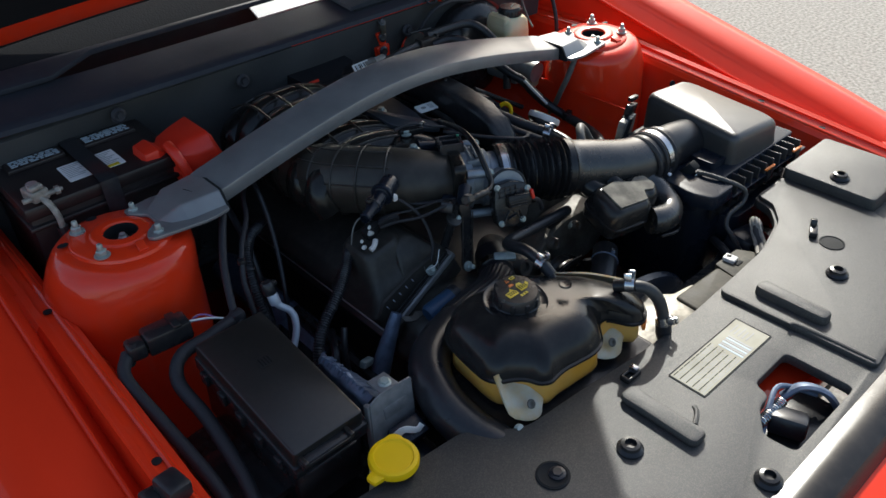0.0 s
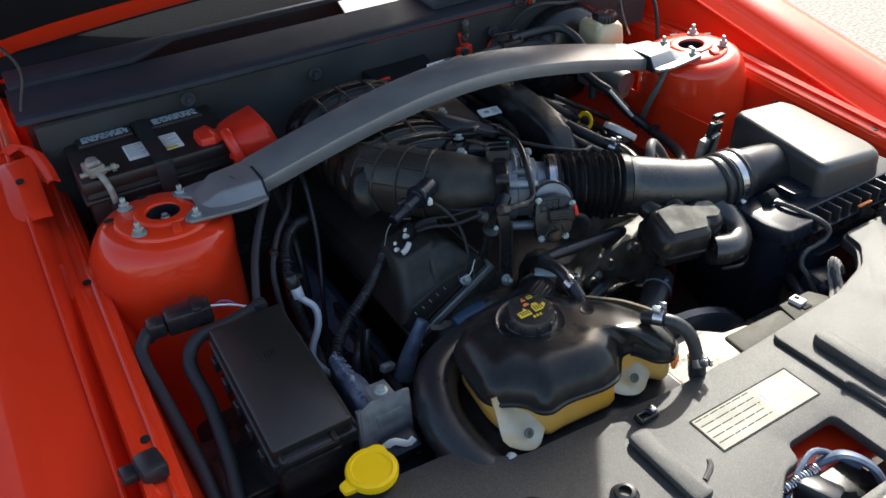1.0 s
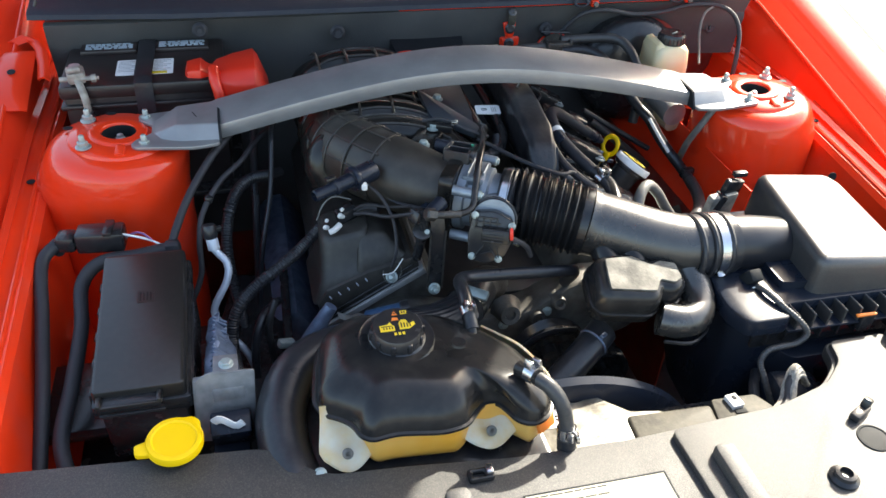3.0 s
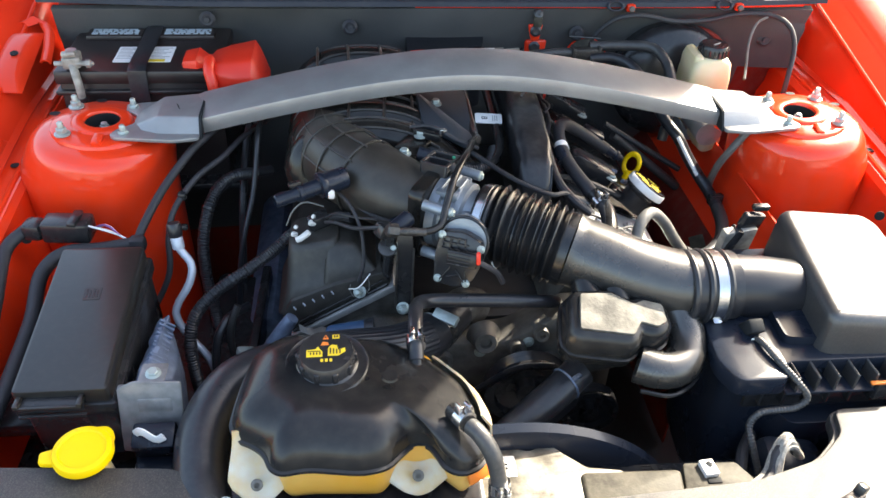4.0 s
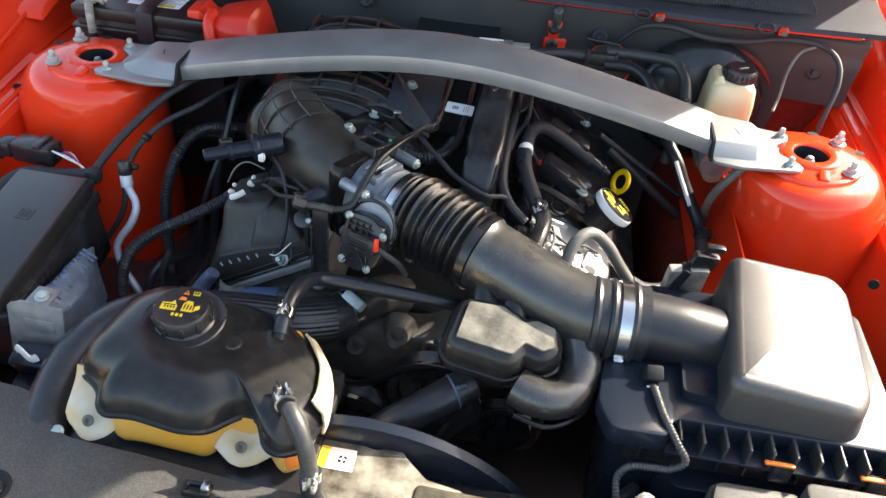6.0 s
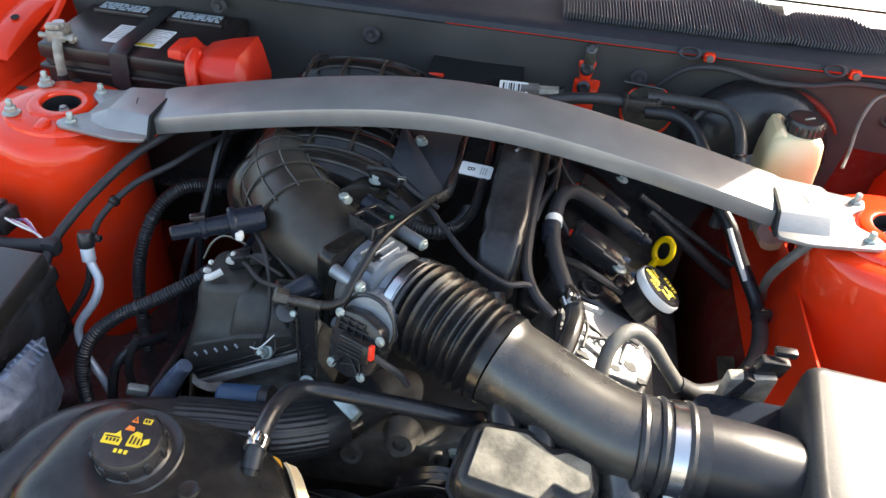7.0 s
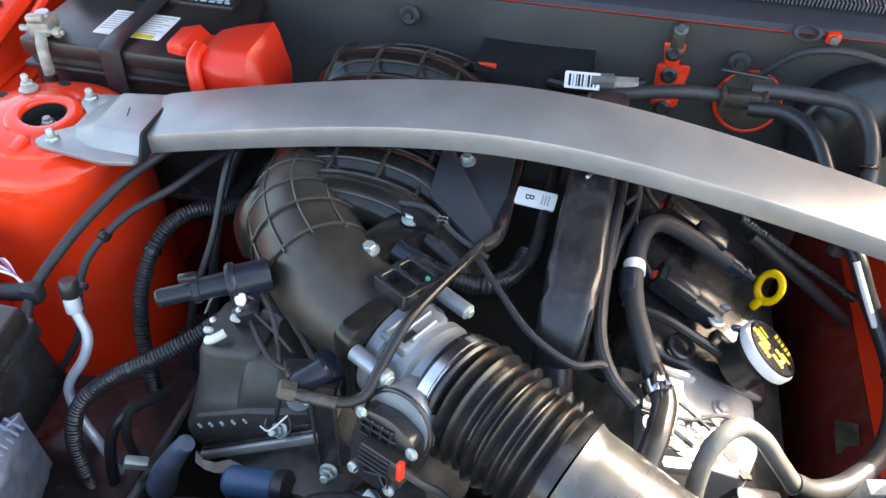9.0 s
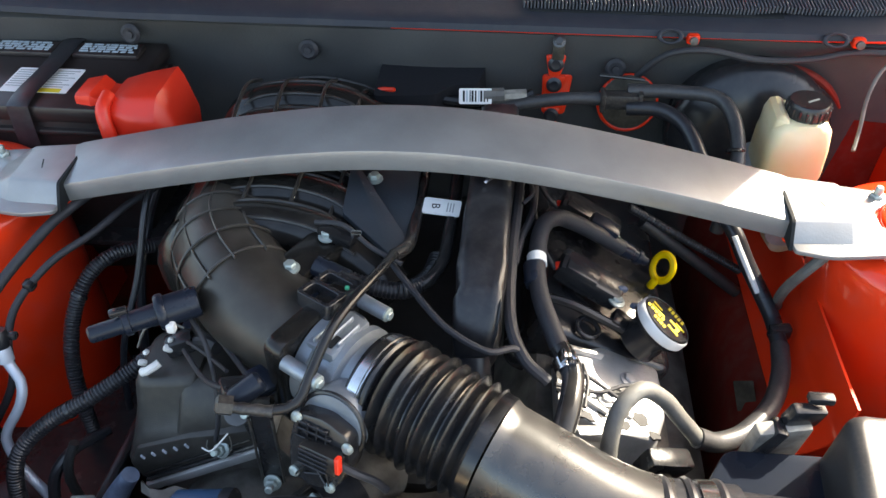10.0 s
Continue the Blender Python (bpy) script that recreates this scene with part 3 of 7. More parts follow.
hood_rows = []
for i in range(17):
    u = i / 16
    half = 0.740 - 0.05 * u - 0.10 * max(0, u - 0.8) ** 1.0
    hood_rows.append([(half * k / 8, 1.165 * u + hood_edge(half * k / 8) * (1 - u), -0.05 * (1 - (k / 8) ** 2) * u - 0.004) for k in range(-8, 9)])
hb = sheet(hood_rows, 0.004)
bmesh.ops.transform(hb, matrix=HOOD, verts=hb.verts)
hood = part("bonnet", hb, RED, car, "open red bonnet seen at its rear corner")
rear = [-0.705 + 1.41 * k / 16 for k in range(17)]
fr = slab([(x, hood_edge(x)) for x in rear] + [(0.65, 1.10), (-0.65, 1.10)], 0.0, 0.026, 0.006, HOOD, 2,
          holes=[[(x * 0.86, hood_edge(x * 0.86) + 0.060) for x in rear] + [(0.52, 1.0), (-0.52, 1.0)]])
part("inner_frame", fr, RED_IN, hood, "red pressed inner frame")
part("rear_seal", sweep([HOOD @ Vector((x, hood_edge(x) - 0.006, 0.012)) for x in rear[1:-1]], 0.008, 8, 0.03), RUBBER, hood, "black rubber seal along the rear edge")
part("liner", slab([(x * 0.91, hood_edge(x * 0.91) + 0.045) for x in rear] + [(0.61, 1.07), (-0.61, 1.07)], 0.004, 0.032, 0.006, HOOD), LINER, hood, "black bonnet insulation liner")
hinge = [part("hinge_arm", sweep([(s * 0.665, 0.50, 0.965), (s * 0.664, 0.47, 1.0), (s * 0.662, 0.41, 1.05), (s * 0.655, 0.375, 1.12)], 0.011, 8, 0.02, flat=0.4), RED, car) for s in (-1, 1)]
solo("washer_tube", sweep([(-0.655, 0.30, 1.10), (-0.641, 0.275, 1.082), (-0.631, 0.270, 1.064), (-0.629, 0.268, 1.037), (-0.641, 0.262, 1.008), (-0.648, 0.258, 0.990)], 0.0026, 8, 0.01), RUBBER, "thin black washer tube from bonnet to wing", "washer tube")

# front panel, lamps and bumper beyond the radiator cover
part("crossmember", box((0, -0.67, 0.690), (1.16, 0.16, 0.08), 0.015), RED_IN, car, "red radiator crossmember below the cover")
fb_rows = []
for i in range(17):
    x = -0.80 + 0.1 * i
    back = 0.40 * (abs(x) / 0.8) ** 3
    fb_rows.append([(x, y + back, z) for y, z in ((-0.865, 0.752), (-0.89, 0.750), (-0.95, 0.735), (-0.985, 0.69), (-1.0, 0.60), (-0.98, 0.45), (-0.95, 0.30))])
part("front_bumper", sheet(fb_rows, 0.004), RED, car, "glossy red nose and bumper skin")

# ---- radiator cover: grained plastic over the crossmember ----
rc = thing("radiator_cover", (0, -0.68, 0.755), "grey-black grained plastic radiator cover, dusty in the sun", "radiator cover")
outline = rounded([(-0.64, -0.494), (-0.491, -0.506), (-0.356, -0.516), (-0.332, -0.530), (-0.313, -0.551), (-0.289, -0.565), (-0.211, -0.570), (-0.094, -0.582), (0.040, -0.584), (0.150, -0.579), (0.235, -0.574), (0.314, -0.553),
                   (0.352, -0.522), (0.360, -0.487), (0.60, -0.488), (0.61, -0.65), (0.42, -0.785), (0.10, -0.848), (-0.30, -0.840), (-0.50, -0.78), (-0.63, -0.66)], 0.014, 4)
latch_hole = rounded([(-0.033, -0.717), (0.046, -0.716), (0.047, -0.806), (-0.098, -0.806), (-0.102, -0.768), (-0.066, -0.742), (-0.040, -0.740)], 0.009, 3)
panel = part("panel", slab(outline, 0.752, 0.768, 0.003, None, 2, holes=[latch_hole]), SHROUD, rc)
# rolled front lip
lip = []
for i in range(29):
    x = -0.50 + i * 1.0 / 28
    yb = -0.834 + 0.35 * max(0, abs(x + 0.1 * 0) - 0.25) ** 1.6
    lip.append([(x, yb + dy, z) for dy, z in ((0.015, 0.7695), (0.0, 0.774), (-0.016, 0.775), (-0.032, 0.769), (-0.042, 0.754), (-0.046, 0.735))])
part("front_lip", sheet(lip, 0.003), SATIN, rc, "glossy rolled front edge")


def rib(x0, y0, x1, y1, wide, high, w=0.004):
    return slab(rounded([(x0, y0), (x1, y0), (x1, y1), (x0, y1)], min(wide, 0.012)), 0.7665, 0.7665 + high, w)


# the raised right-hand field, ribs and steps
part("raised_field", slab(rounded([(0.091, -0.587), (0.150, -0.583), (0.236, -0.578), (0.316, -0.556), (0.356, -0.524), (0.364, -0.491), (0.448, -0.491), (0.448, -0.650), (0.400, -0.735), (0.330, -0.780), (0.096, -0.812)], 0.010, 3), 0.7665, 0.7760, 0.003), SHROUD, rc)
part("raised_rib", rib(-0.181, -0.615, -0.153, -0.725, 0.010, 0.014, 0.006), SHROUD, rc)
part("raised_rib", rib(0.118, -0.624, 0.143, -0.729, 0.010, 0.024, 0.006), SHROUD, rc)
part("raised_step", rib(0.446, -0.489, 0.600, -0.648, 0.010, 0.029), SHROUD, rc)
part("bead", sweep([(-0.122, -0.686, 0.7675), (-0.128, -0.694, 0.768), (-0.146, -0.703, 0.7675)], 0.0035, 8), SHROUD, rc)
part("bead", sweep([(0.090, -0.694, 0.7760), (0.096, -0.696, 0.7762), (0.099, -0.712, 0.7762), (0.101, -0.745, 0.7762), (0.103, -0.805, 0.776)], 0.003, 8), SHROUD, rc)
for x, y, z in ((0.243, -0.687, 0.7758), (-0.232, -0.672, 0.7678), (-0.159, -0.805, 0.7678), (0.475, -0.575, 0.7950)):
    rv = part("push_rivet", lathe([(0.016, 0), (0.016, 0.003), (0.012, 0.006), (0.011, 0.010), (0.007, 0.011), (0.0065, 0.006), (0, 0.006)], aim((x, y, z), (0, 0, 1)), 22), BLACK, rc, "round black push rivet")
part("recess", lathe([(0.019, 0.0), (0.019, 0.0015), (0.017, 0.0018), (0.016, 0.0008), (0, 0.0008)], aim((0.314, -0.645, 0.7758), (0, 0, 1)), 26), INK, rc, "dark round hole in the cover")
cl3 = part("edge_clip", box((0.318, -0.612, 0.781), (0.030, 0.012, 0.010), 0.002, pose(0, 0, 0, 0, 0, 25)), BLACK, rc, "small black clip on the cover")
part("clip_tongue", box((0.330, -0.605, 0.788), (0.012, 0.010, 0.012), 0.002, pose(0, 0, 0, 0, 20, 25)), BLACK, cl3)
part("recess", lathe([(0.020, 0.0), (0.020, 0.002), (0.017, 0.0025), (0.015, 0.0012), (0, 0.0012)], aim((-0.325, -0.635, 0.7675), (0, 0, 1)), 26), INK, rc, "dark round recess with a fastener")
part("fastener", hexnut((-0.320, -0.637, 0.7685), (0, 0, 1), 0.012, 0.005, 0, 0, 0.010), RUBBER, rc)
clipb = part("edge_clip", slab(rounded([(-0.150, -0.608), (-0.122, -0.608), (-0.122, -0.593), (-0.150, -0.593)], 0.003), 0.767, 0.775, 0.002, None, 2, holes=[[(-0.145, -0.604), (-0.132, -0.604), (-0.132, -0.597), (-0.145, -0.597)]]), SATIN, rc, "small black spring clip on the edge")
part("clip_tongue", box((-0.127, -0.599, 0.777), (0.008, 0.012, 0.006), 0.002), STEEL, clipb)
# the emissions label: yellowed paper with faint printing
LB = pose(-0.0195, -0.6600, 0.7682) @ Matrix.Diagonal((1.052, 1.0, 1.0, 1.0))
lab = solo("emission_label", slab(rounded([(-0.0765, -0.027), (0.0765, -0.027), (0.0765, 0.027), (-0.0765, 0.027)], 0.003), 0, 0.0006, 0, LB), PAPER, "yellowed paper label with faint print on the cover", "label")
part("border", slab([(-0.0765, -0.027), (0.0765, -0.027), (0.0765, 0.027), (-0.0765, 0.027)], 0.0006, 0.0009, 0, LB, holes=[[(-0.0745, -0.0252), (0.0745, -0.0252), (0.0745, 0.0252), (-0.0745, 0.0252)]]), INK, lab)
rnd = random.Random(4)
for k in range(15):
    y = 0.0215 - k * 0.0031
    x = -0.072
    while x < 0.008:
        ln = rnd.uniform(0.006, 0.024)
        part("print_line", slab([(x, y), (min(0.010, x + ln), y), (min(0.010, x + ln), y + 0.0011), (x, y + 0.0011)], 0.0006, 0.0009, 0, LB), GREYINK if k % 3 else INK, lab)
        x += ln + 0.002
for k in range(6):
    part("print_box", slab([(0.014 + 0.0045 * k, -0.022), (0.0172 + 0.0045 * k, -0.022), (0.0172 + 0.0045 * k, 0.014), (0.014 + 0.0045 * k, 0.014)], 0.0006, 0.0009, 0, LB), GREYINK if k % 2 else BLUEINK, lab)
for k in range(5):
    part("print_line", slab([(0.046, 0.016 - 0.006 * k), (0.066 - 0.004 * (k % 2), 0.016 - 0.006 * k), (0.066 - 0.004 * (k % 2), 0.0175 - 0.006 * k), (0.046, 0.0175 - 0.006 * k)], 0.0006, 0.0009, 0, LB), GREYINK, lab)

# bonnet latch in the opening
la = thing("bonnet_latch", (-0.045, -0.765, 0.735), "bright and black steel bonnet latch in the cover's opening", "latch")
part("plate", box((-0.025, -0.776, 0.728), (0.13, 0.055, 0.010), 0.003), BLACK, la)
part("jaw", box((-0.045, -0.772, 0.748), (0.034, 0.045, 0.028), 0.006, pose(0, 0, 0, 0, 15, 20)), RUBBER, la)
part("jaw", sweep([(-0.012, -0.745, 0.750), (0.006, -0.760, 0.766), (0.024, -0.785, 0.758), (0.030, -0.81, 0.730)], 0.010, 8, 0.004, flat=0.5), GALV, la)
part("spring", sweep([(-0.080 + 0.0006 * k, -0.752 + 0.006 * math.cos(k * 0.9), 0.757 + 0.006 * math.sin(k * 0.9)) for k in range(90)], 0.0014, 6, 0.002), STEEL, la)
part("rod", sweep([(-0.085, -0.760, 0.745), (-0.045, -0.745, 0.762), (-0.010, -0.740, 0.764), (0.02, -0.775, 0.752)], 0.0035, 8), GALV, la)

# ---- radiator top and its rubber mounts ----
ra = thing("radiator", (0.05, -0.565, 0.45), "dusty radiator with a stained bright metal top", "radiator")
part("core", box((0.0, -0.585, 0.585), (0.84, 0.035, 0.29), 0.006), DARKIN, ra)
tp = slab(rounded([(-0.105, -0.545), (-0.098, -0.532), (-0.043, -0.487), (-0.017, -0.492), (0.016, -0.500), (0.041, -0.492), (0.052, -0.505), (0.075, -0.526), (0.112, -0.532), (0.116, -0.537), (0.112, -0.545), (0.110, -0.598), (-0.105, -0.598)], 0.003, 2), 0.730, 0.7435, 0.002)
part("top_plate", tp, DIRT, ra, "stained bright metal top plate")
part("mount_pad", slab(rounded([(0.065, -0.534), (0.176, -0.537), (0.169, -0.580), (0.062, -0.580)], 0.008), 0.732, 0.747, 0.006, None, 3), OLIVE, ra, "dusty rubber pad along the edge")
mb = part("mount_bracket", slab(rounded([(0.168, -0.585), (0.262, -0.585), (0.250, -0.552), (0.239, -0.532), (0.180, -0.530)], 0.004), 0.730, 0.746, 0.004), OLIVE, ra)
part("white_clip", box((0.205, -0.541, 0.748), (0.016, 0.020, 0.008), 0.0015, pose(0, 0, 0, 0, 0, 6)), WHITE, mb, "small white clip")
part("clip_mark", box((0.206, -0.538, 0.7522), (0.006, 0.007, 0.001), 0.0004, pose(0, 0, 0, 0, 0, 30)), INK, mb)
part("clip_slot", box((0.207, -0.555, 0.7465), (0.015, 0.007, 0.002), 0.0005), INK, mb)
FL = pose(-0.021, -0.520, 0.7437)
fanlab = solo("fan_warning_label", slab(rounded([(-0.0190, -0.0135), (0.0190, -0.0135), (0.0190, 0.0135), (-0.0190, 0.0135)], 0.002), 0, 0.0007, 0, FL), WHITE, "white warning sticker with a fan symbol", "sticker")
part("yellow_field", slab([(-0.0187, -0.0130), (-0.009, -0.0130), (-0.009, 0.0130), (-0.0187, 0.0130)], 0.0007, 0.001, 0, FL), YELLOWINK, fanlab)
for k in range(4):
    part("fan_blade_mark", slab(rounded([(0.001, 0.001), (0.005, 0.0005), (0.0045, 0.004), (0.0005, 0.0045)], 0.0015, 2), 0.0007, 0.001, 0, FL @ pose(0.006, 0, 0, 0, 0, 90 * k)), INK, fanlab)
fs = thing("fan_shroud", (0.1, -0.50, 0.40), "black plastic fan shroud behind the radiator", "fan shroud")
part("frame", slab(rounded([(-0.32, 0.38), (0.42, 0.38), (0.42, 0.700), (-0.32, 0.700)], 0.03), -0.02, 0.02, 0.006, pose(0, -0.515, 0, 90), 2, holes=[[(0.10 + 0.15 * math.cos(a), 0.55 + 0.15 * math.sin(a)) for a in (2 * math.pi * k / 28 for k in range(28))]]), BLACK, fs)
part("rim", lathe([(0.150, -0.010), (0.215, -0.012), (0.227, -0.006), (0.230, 0.004), (0.226, 0.008), (0.160, 0.012), (0.150, 0.010)], aim((0.0, -0.474, 0.541), (0, 1, 0.06)), 64, cap=False), BLUEPL, fs, "curved black hood round the fan opening")
part("hub", lathe([(0.05, 0), (0.05, 0.03), (0.04, 0.035), (0, 0.035)], aim((0.10, -0.52, 0.55), (0, 1, 0)), 24), BLACK, fs)
for k in range(6):
    a = k * math.pi / 3
    part("arm", sweep([(0.10 + 0.04 * math.cos(a), -0.505, 0.55 + 0.04 * math.sin(a)), (0.10 + 0.155 * math.cos(a), -0.505, 0.55 + 0.155 * math.sin(a))], 0.008, 6, 0.03), BLACK, fs)

# ---- strut brace ----
sb = thing("strut_brace", (0, 0, 0.89), "satin silver arched strut brace bolted across the towers", "strut brace")


def bar_z(x):
    """Height of the brace's top face."""
    a = abs(x)
    if a > 0.385:
        return 0.907
    return 0.907 + 0.069 * (1 - (math.sqrt((a / 0.40) ** 2 + 0.25) - 0.5) / 0.618)


rings = []
for i in range(65):
    x = -0.392 + 0.784 * i / 64
    h, half = 0.024, 0.034 + 0.002 * math.cos(x * 4)
    tilt = 0.010
    sec = rounded([(-half, -h), (half, -h), (half, 0), (-half, 0)], 0.0032, 2)
    rings.append([(x, 0.004 + u, bar_z(x) + v + tilt * u / half * 0.5 + (0.0012 if abs(u) < half * 0.6 and v > -0.002 else 0)) for u, v in sec])
part("bar", loft(rings), SILVER, sb, angle=24)
for s in (-1, 1):
    rings = []
    for x, yb0, yt0, yt1, yb1, top in ((0.3775, -0.052, -0.0355, 0.0405, 0.046, 0.9130), (0.4355, -0.051, -0.0290, 0.0350, 0.043, 0.9105), (0.4385, -0.050, -0.0285, 0.0345, 0.042, 0.9095),
                                       (0.4660, -0.040, -0.0215, 0.0260, 0.034, 0.8950), (0.4700, -0.038, -0.0205, 0.0250, 0.033, 0.8938)):
        sec = rounded([(yb0, 0.8885), (yb1, 0.8885), (yt1, top - 0.001), (yt1 - 0.004, top), (yt0 + 0.004, top), (yt0, top - 0.001)], 0.0022, 2)
        rings.append([(s * x, 0.001 + a, b) for a, b in sec])
    sock = part("socket", loft(rings), SILVER, sb, "folded silver socket at the end of the brace", angle=22)
    part("seam", loft([[(s * x, 0.001 + a, b) for a, b in rounded([(-0.0535, 0.8860), (0.0470, 0.8860), (0.0415, 0.9138), (-0.0365, 0.9138)], 0.004, 2)] for x in (0.3758, 0.3792)]), INK, sock)
    foot = rounded([(0.379, -0.058), (0.408, -0.064), (0.420, -0.064), (0.494, -0.054), (0.501, -0.045), (0.494, -0.030), (0.474, -0.014), (0.474, 0.012), (0.492, 0.028), (0.496, 0.046), (0.452, 0.054), (0.379, 0.048)], 0.004, 2)
    fbm = slab([(s * x, y) for x, y in foot], 0.8878, 0.8935, 0.0015)
    part("foot_plate", fbm, SILVER, sb, "flat silver foot plate under two nuts")
    part("mark", box((s * 0.412, 0.0, 0.9112), (0.0016, 0.018, 0.001), 0.0004, pose(0, 0, 0, 0, s * 4, 20)), INK, sock)
    part("tower_ear", slab([(s * x, y) for x, y in rounded([(0.375, -0.030), (0.42, -0.040), (0.44, -0.02), (0.43, 0.02), (0.385, 0.015)], 0.008, 3)], 0.878, 0.887, 0.002), RED_IN, towers[0 if s < 0 else 1])

# ---- battery ----
BX, BY, BZ = -0.488, 0.185, 0.920
ba = thing("battery", (BX, BY, 0.735), "black car battery with white labels and a hold-down strap", "battery")
part("case", box((BX, BY, 0.82), (0.236, 0.164, 0.18), 0.006), CASE, ba)
part("lid", box((BX, BY, 0.909), (0.244, 0.172, 0.022), 0.005), CASE, ba)
part("lid_edge", box((BX, BY - 0.002, 0.886), (0.246, 0.174, 0.008), 0.003), CASE, ba)
for k, x in enumerate((BX - 0.058, BX + 0.056)):
    cap = part("vent_cap", box((x, BY + 0.050, 0.9225), (0.088, 0.034, 0.009), 0.003), CASE, ba, "black vent cap with pale worn printing")
    rnd = random.Random(5 + k)
    for j in range(4):
        xx = -0.036
        while xx < 0.034:
            ln = rnd.uniform(0.004, 0.014)
            part("print", slab([(xx, -0.011 + j * 0.006), (min(0.037, xx + ln), -0.011 + j * 0.006), (min(0.037, xx + ln), -0.007 + j * 0.006), (xx, -0.007 + j * 0.006)], 0, 0.0005, 0, pose(x, BY + 0.050, 0.9272)), BLUEINK, cap)
            xx += ln + rnd.uniform(0.001, 0.004)
for x, yel in ((-0.511, 0), (-0.463, 1)):
    lb = part("label", slab(rounded([(-0.019, -0.029), (0.019, -0.029), (0.019, 0.029), (-0.019, 0.029)], 0.002), 0, 0.0007, 0, pose(x, 0.160, 0.9203)), WHITE, ba, "white paper label with small print")
    for j in range(8):
        part("print_line", slab([(-0.016, 0.022 - j * 0.0055), (0.015 - 0.006 * ((j * 7) % 3), 0.022 - j * 0.0055), (0.015 - 0.006 * ((j * 7) % 3), 0.0236 - j * 0.0055), (-0.016, 0.0236 - j * 0.0055)], 0.0007, 0.001, 0, pose(x, 0.160, 0.9203)), GREYINK, lb)
    if yel:
        part("yellow_strip", slab([(-0.0185, -0.0285), (0.010, -0.0285), (0.010, -0.020), (-0.0185, -0.020)], 0.0007, 0.0012, 0, pose(x, 0.160, 0.9203)), YELLOWINK, lb)
part("strap", sweep([(-0.487, 0.090, 0.80), (-0.487, 0.0935, 0.905), (-0.487, 0.105, 0.925), (-0.487, 0.18, 0.926), (-0.487, 0.262, 0.926), (-0.487, 0.277, 0.90)], 0.0135, 8, 0.004, flat=0.10, up=(0, -1, 0.05)), RUBBER, ba, "black hold-down strap")
part("hook", sweep([(-0.492, 0.088, 0.83), (-0.486, 0.080, 0.865), (-0.494, 0.076, 0.872), (-0.504, 0.078, 0.866)], 0.0022, 8), ZINC, ba)
tray = part("tray", box((BX, BY - 0.01, 0.728), (0.27, 0.20, 0.012), 0.004), BLACK, ba)
# earth clamp on the front left corner
cl = part("earth_clamp", box((-0.583, 0.118, 0.931), (0.026, 0.034, 0.018), 0.004, pose(0, 0, 0, 0, 0, 12)), LEAD, ba, "grey lead earth clamp")
part("post", lathe([(0.009, 0.92), (0.008, 0.945), (0, 0.945)], Matrix.Translation((-0.583, 0.122, 0)), 16), ALLOY, cl)
part("clamp_bolt", sweep([(-0.605, 0.106, 0.930), (-0.560, 0.106, 0.930)], 0.004, 8), LEAD, cl)
part("clamp_nut", hexnut((-0.560, 0.106, 0.930), (1, 0, 0), 0.011, 0.007, 0.004, 0.003), LEAD, cl)
part("clamp_jaw", box((-0.583, 0.108, 0.944), (0.020, 0.012, 0.008), 0.003, pose(0, 0, 0, 0, 0, 12)), LEAD, cl)
part("cable_lug", sweep([(-0.580, 0.106, 0.928), (-0.574, 0.093, 0.916), (-0.571, 0.087, 0.898), (-0.571, 0.086, 0.880)], 0.0068, 10, 0.004, flat=0.6), LEAD, cl)
part("cable", sweep([(-0.571, 0.086, 0.884), (-0.572, 0.082, 0.84), (-0.585, 0.07, 0.77), (-0.605, 0.03, 0.74)], 0.008, 10), RUBBER, ba)
# red terminal cover: a faceted boot over the positive post
secs = []
for x, y0, y1, z0, z1, zf, r in ((-0.374, 0.106, 0.160, 0.884, 0.920, 0.914, 0.004), (-0.366, 0.094, 0.166, 0.872, 0.927, 0.918, 0.005), (-0.340, 0.086, 0.174, 0.862, 0.933, 0.917, 0.006),
                             (-0.308, 0.086, 0.184, 0.858, 0.936, 0.912, 0.006), (-0.300, 0.088, 0.180, 0.858, 0.926, 0.904, 0.006), (-0.284, 0.096, 0.172, 0.858, 0.890, 0.884, 0.005)):
    secs.append([(x - 0.013 + 0.08 * (z - 0.90), y, z) for y, z in rounded([(y0, z0), (y1, z0), (y1, z1), (y0 + 0.018, z1), (y0, zf)], r, 2)])
tcv = part("terminal_cover", loft(secs), REDPL, ba, "bright red faceted plastic terminal cover", angle=28)
part("post_boot", loft([[(x - 0.013, y, z) for y, z in rounded([(y0, 0.890), (y1, 0.890), (y1, z1), (y0, z1)], 0.006, 2)] for x, y0, y1, z1 in ((-0.412, 0.118, 0.150, 0.922), (-0.408, 0.110, 0.156, 0.931), (-0.388, 0.106, 0.160, 0.934), (-0.376, 0.112, 0.158, 0.924), (-0.362, 0.116, 0.156, 0.924))]), REDPL, tcv, angle=35)
part("cable_ridge", sweep([(-0.381, 0.116, 0.930), (-0.381, 0.094, 0.923), (-0.376, 0.083, 0.900), (-0.371, 0.078, 0.868)], 0.0085, 12), REDPL, tcv, angle=60)

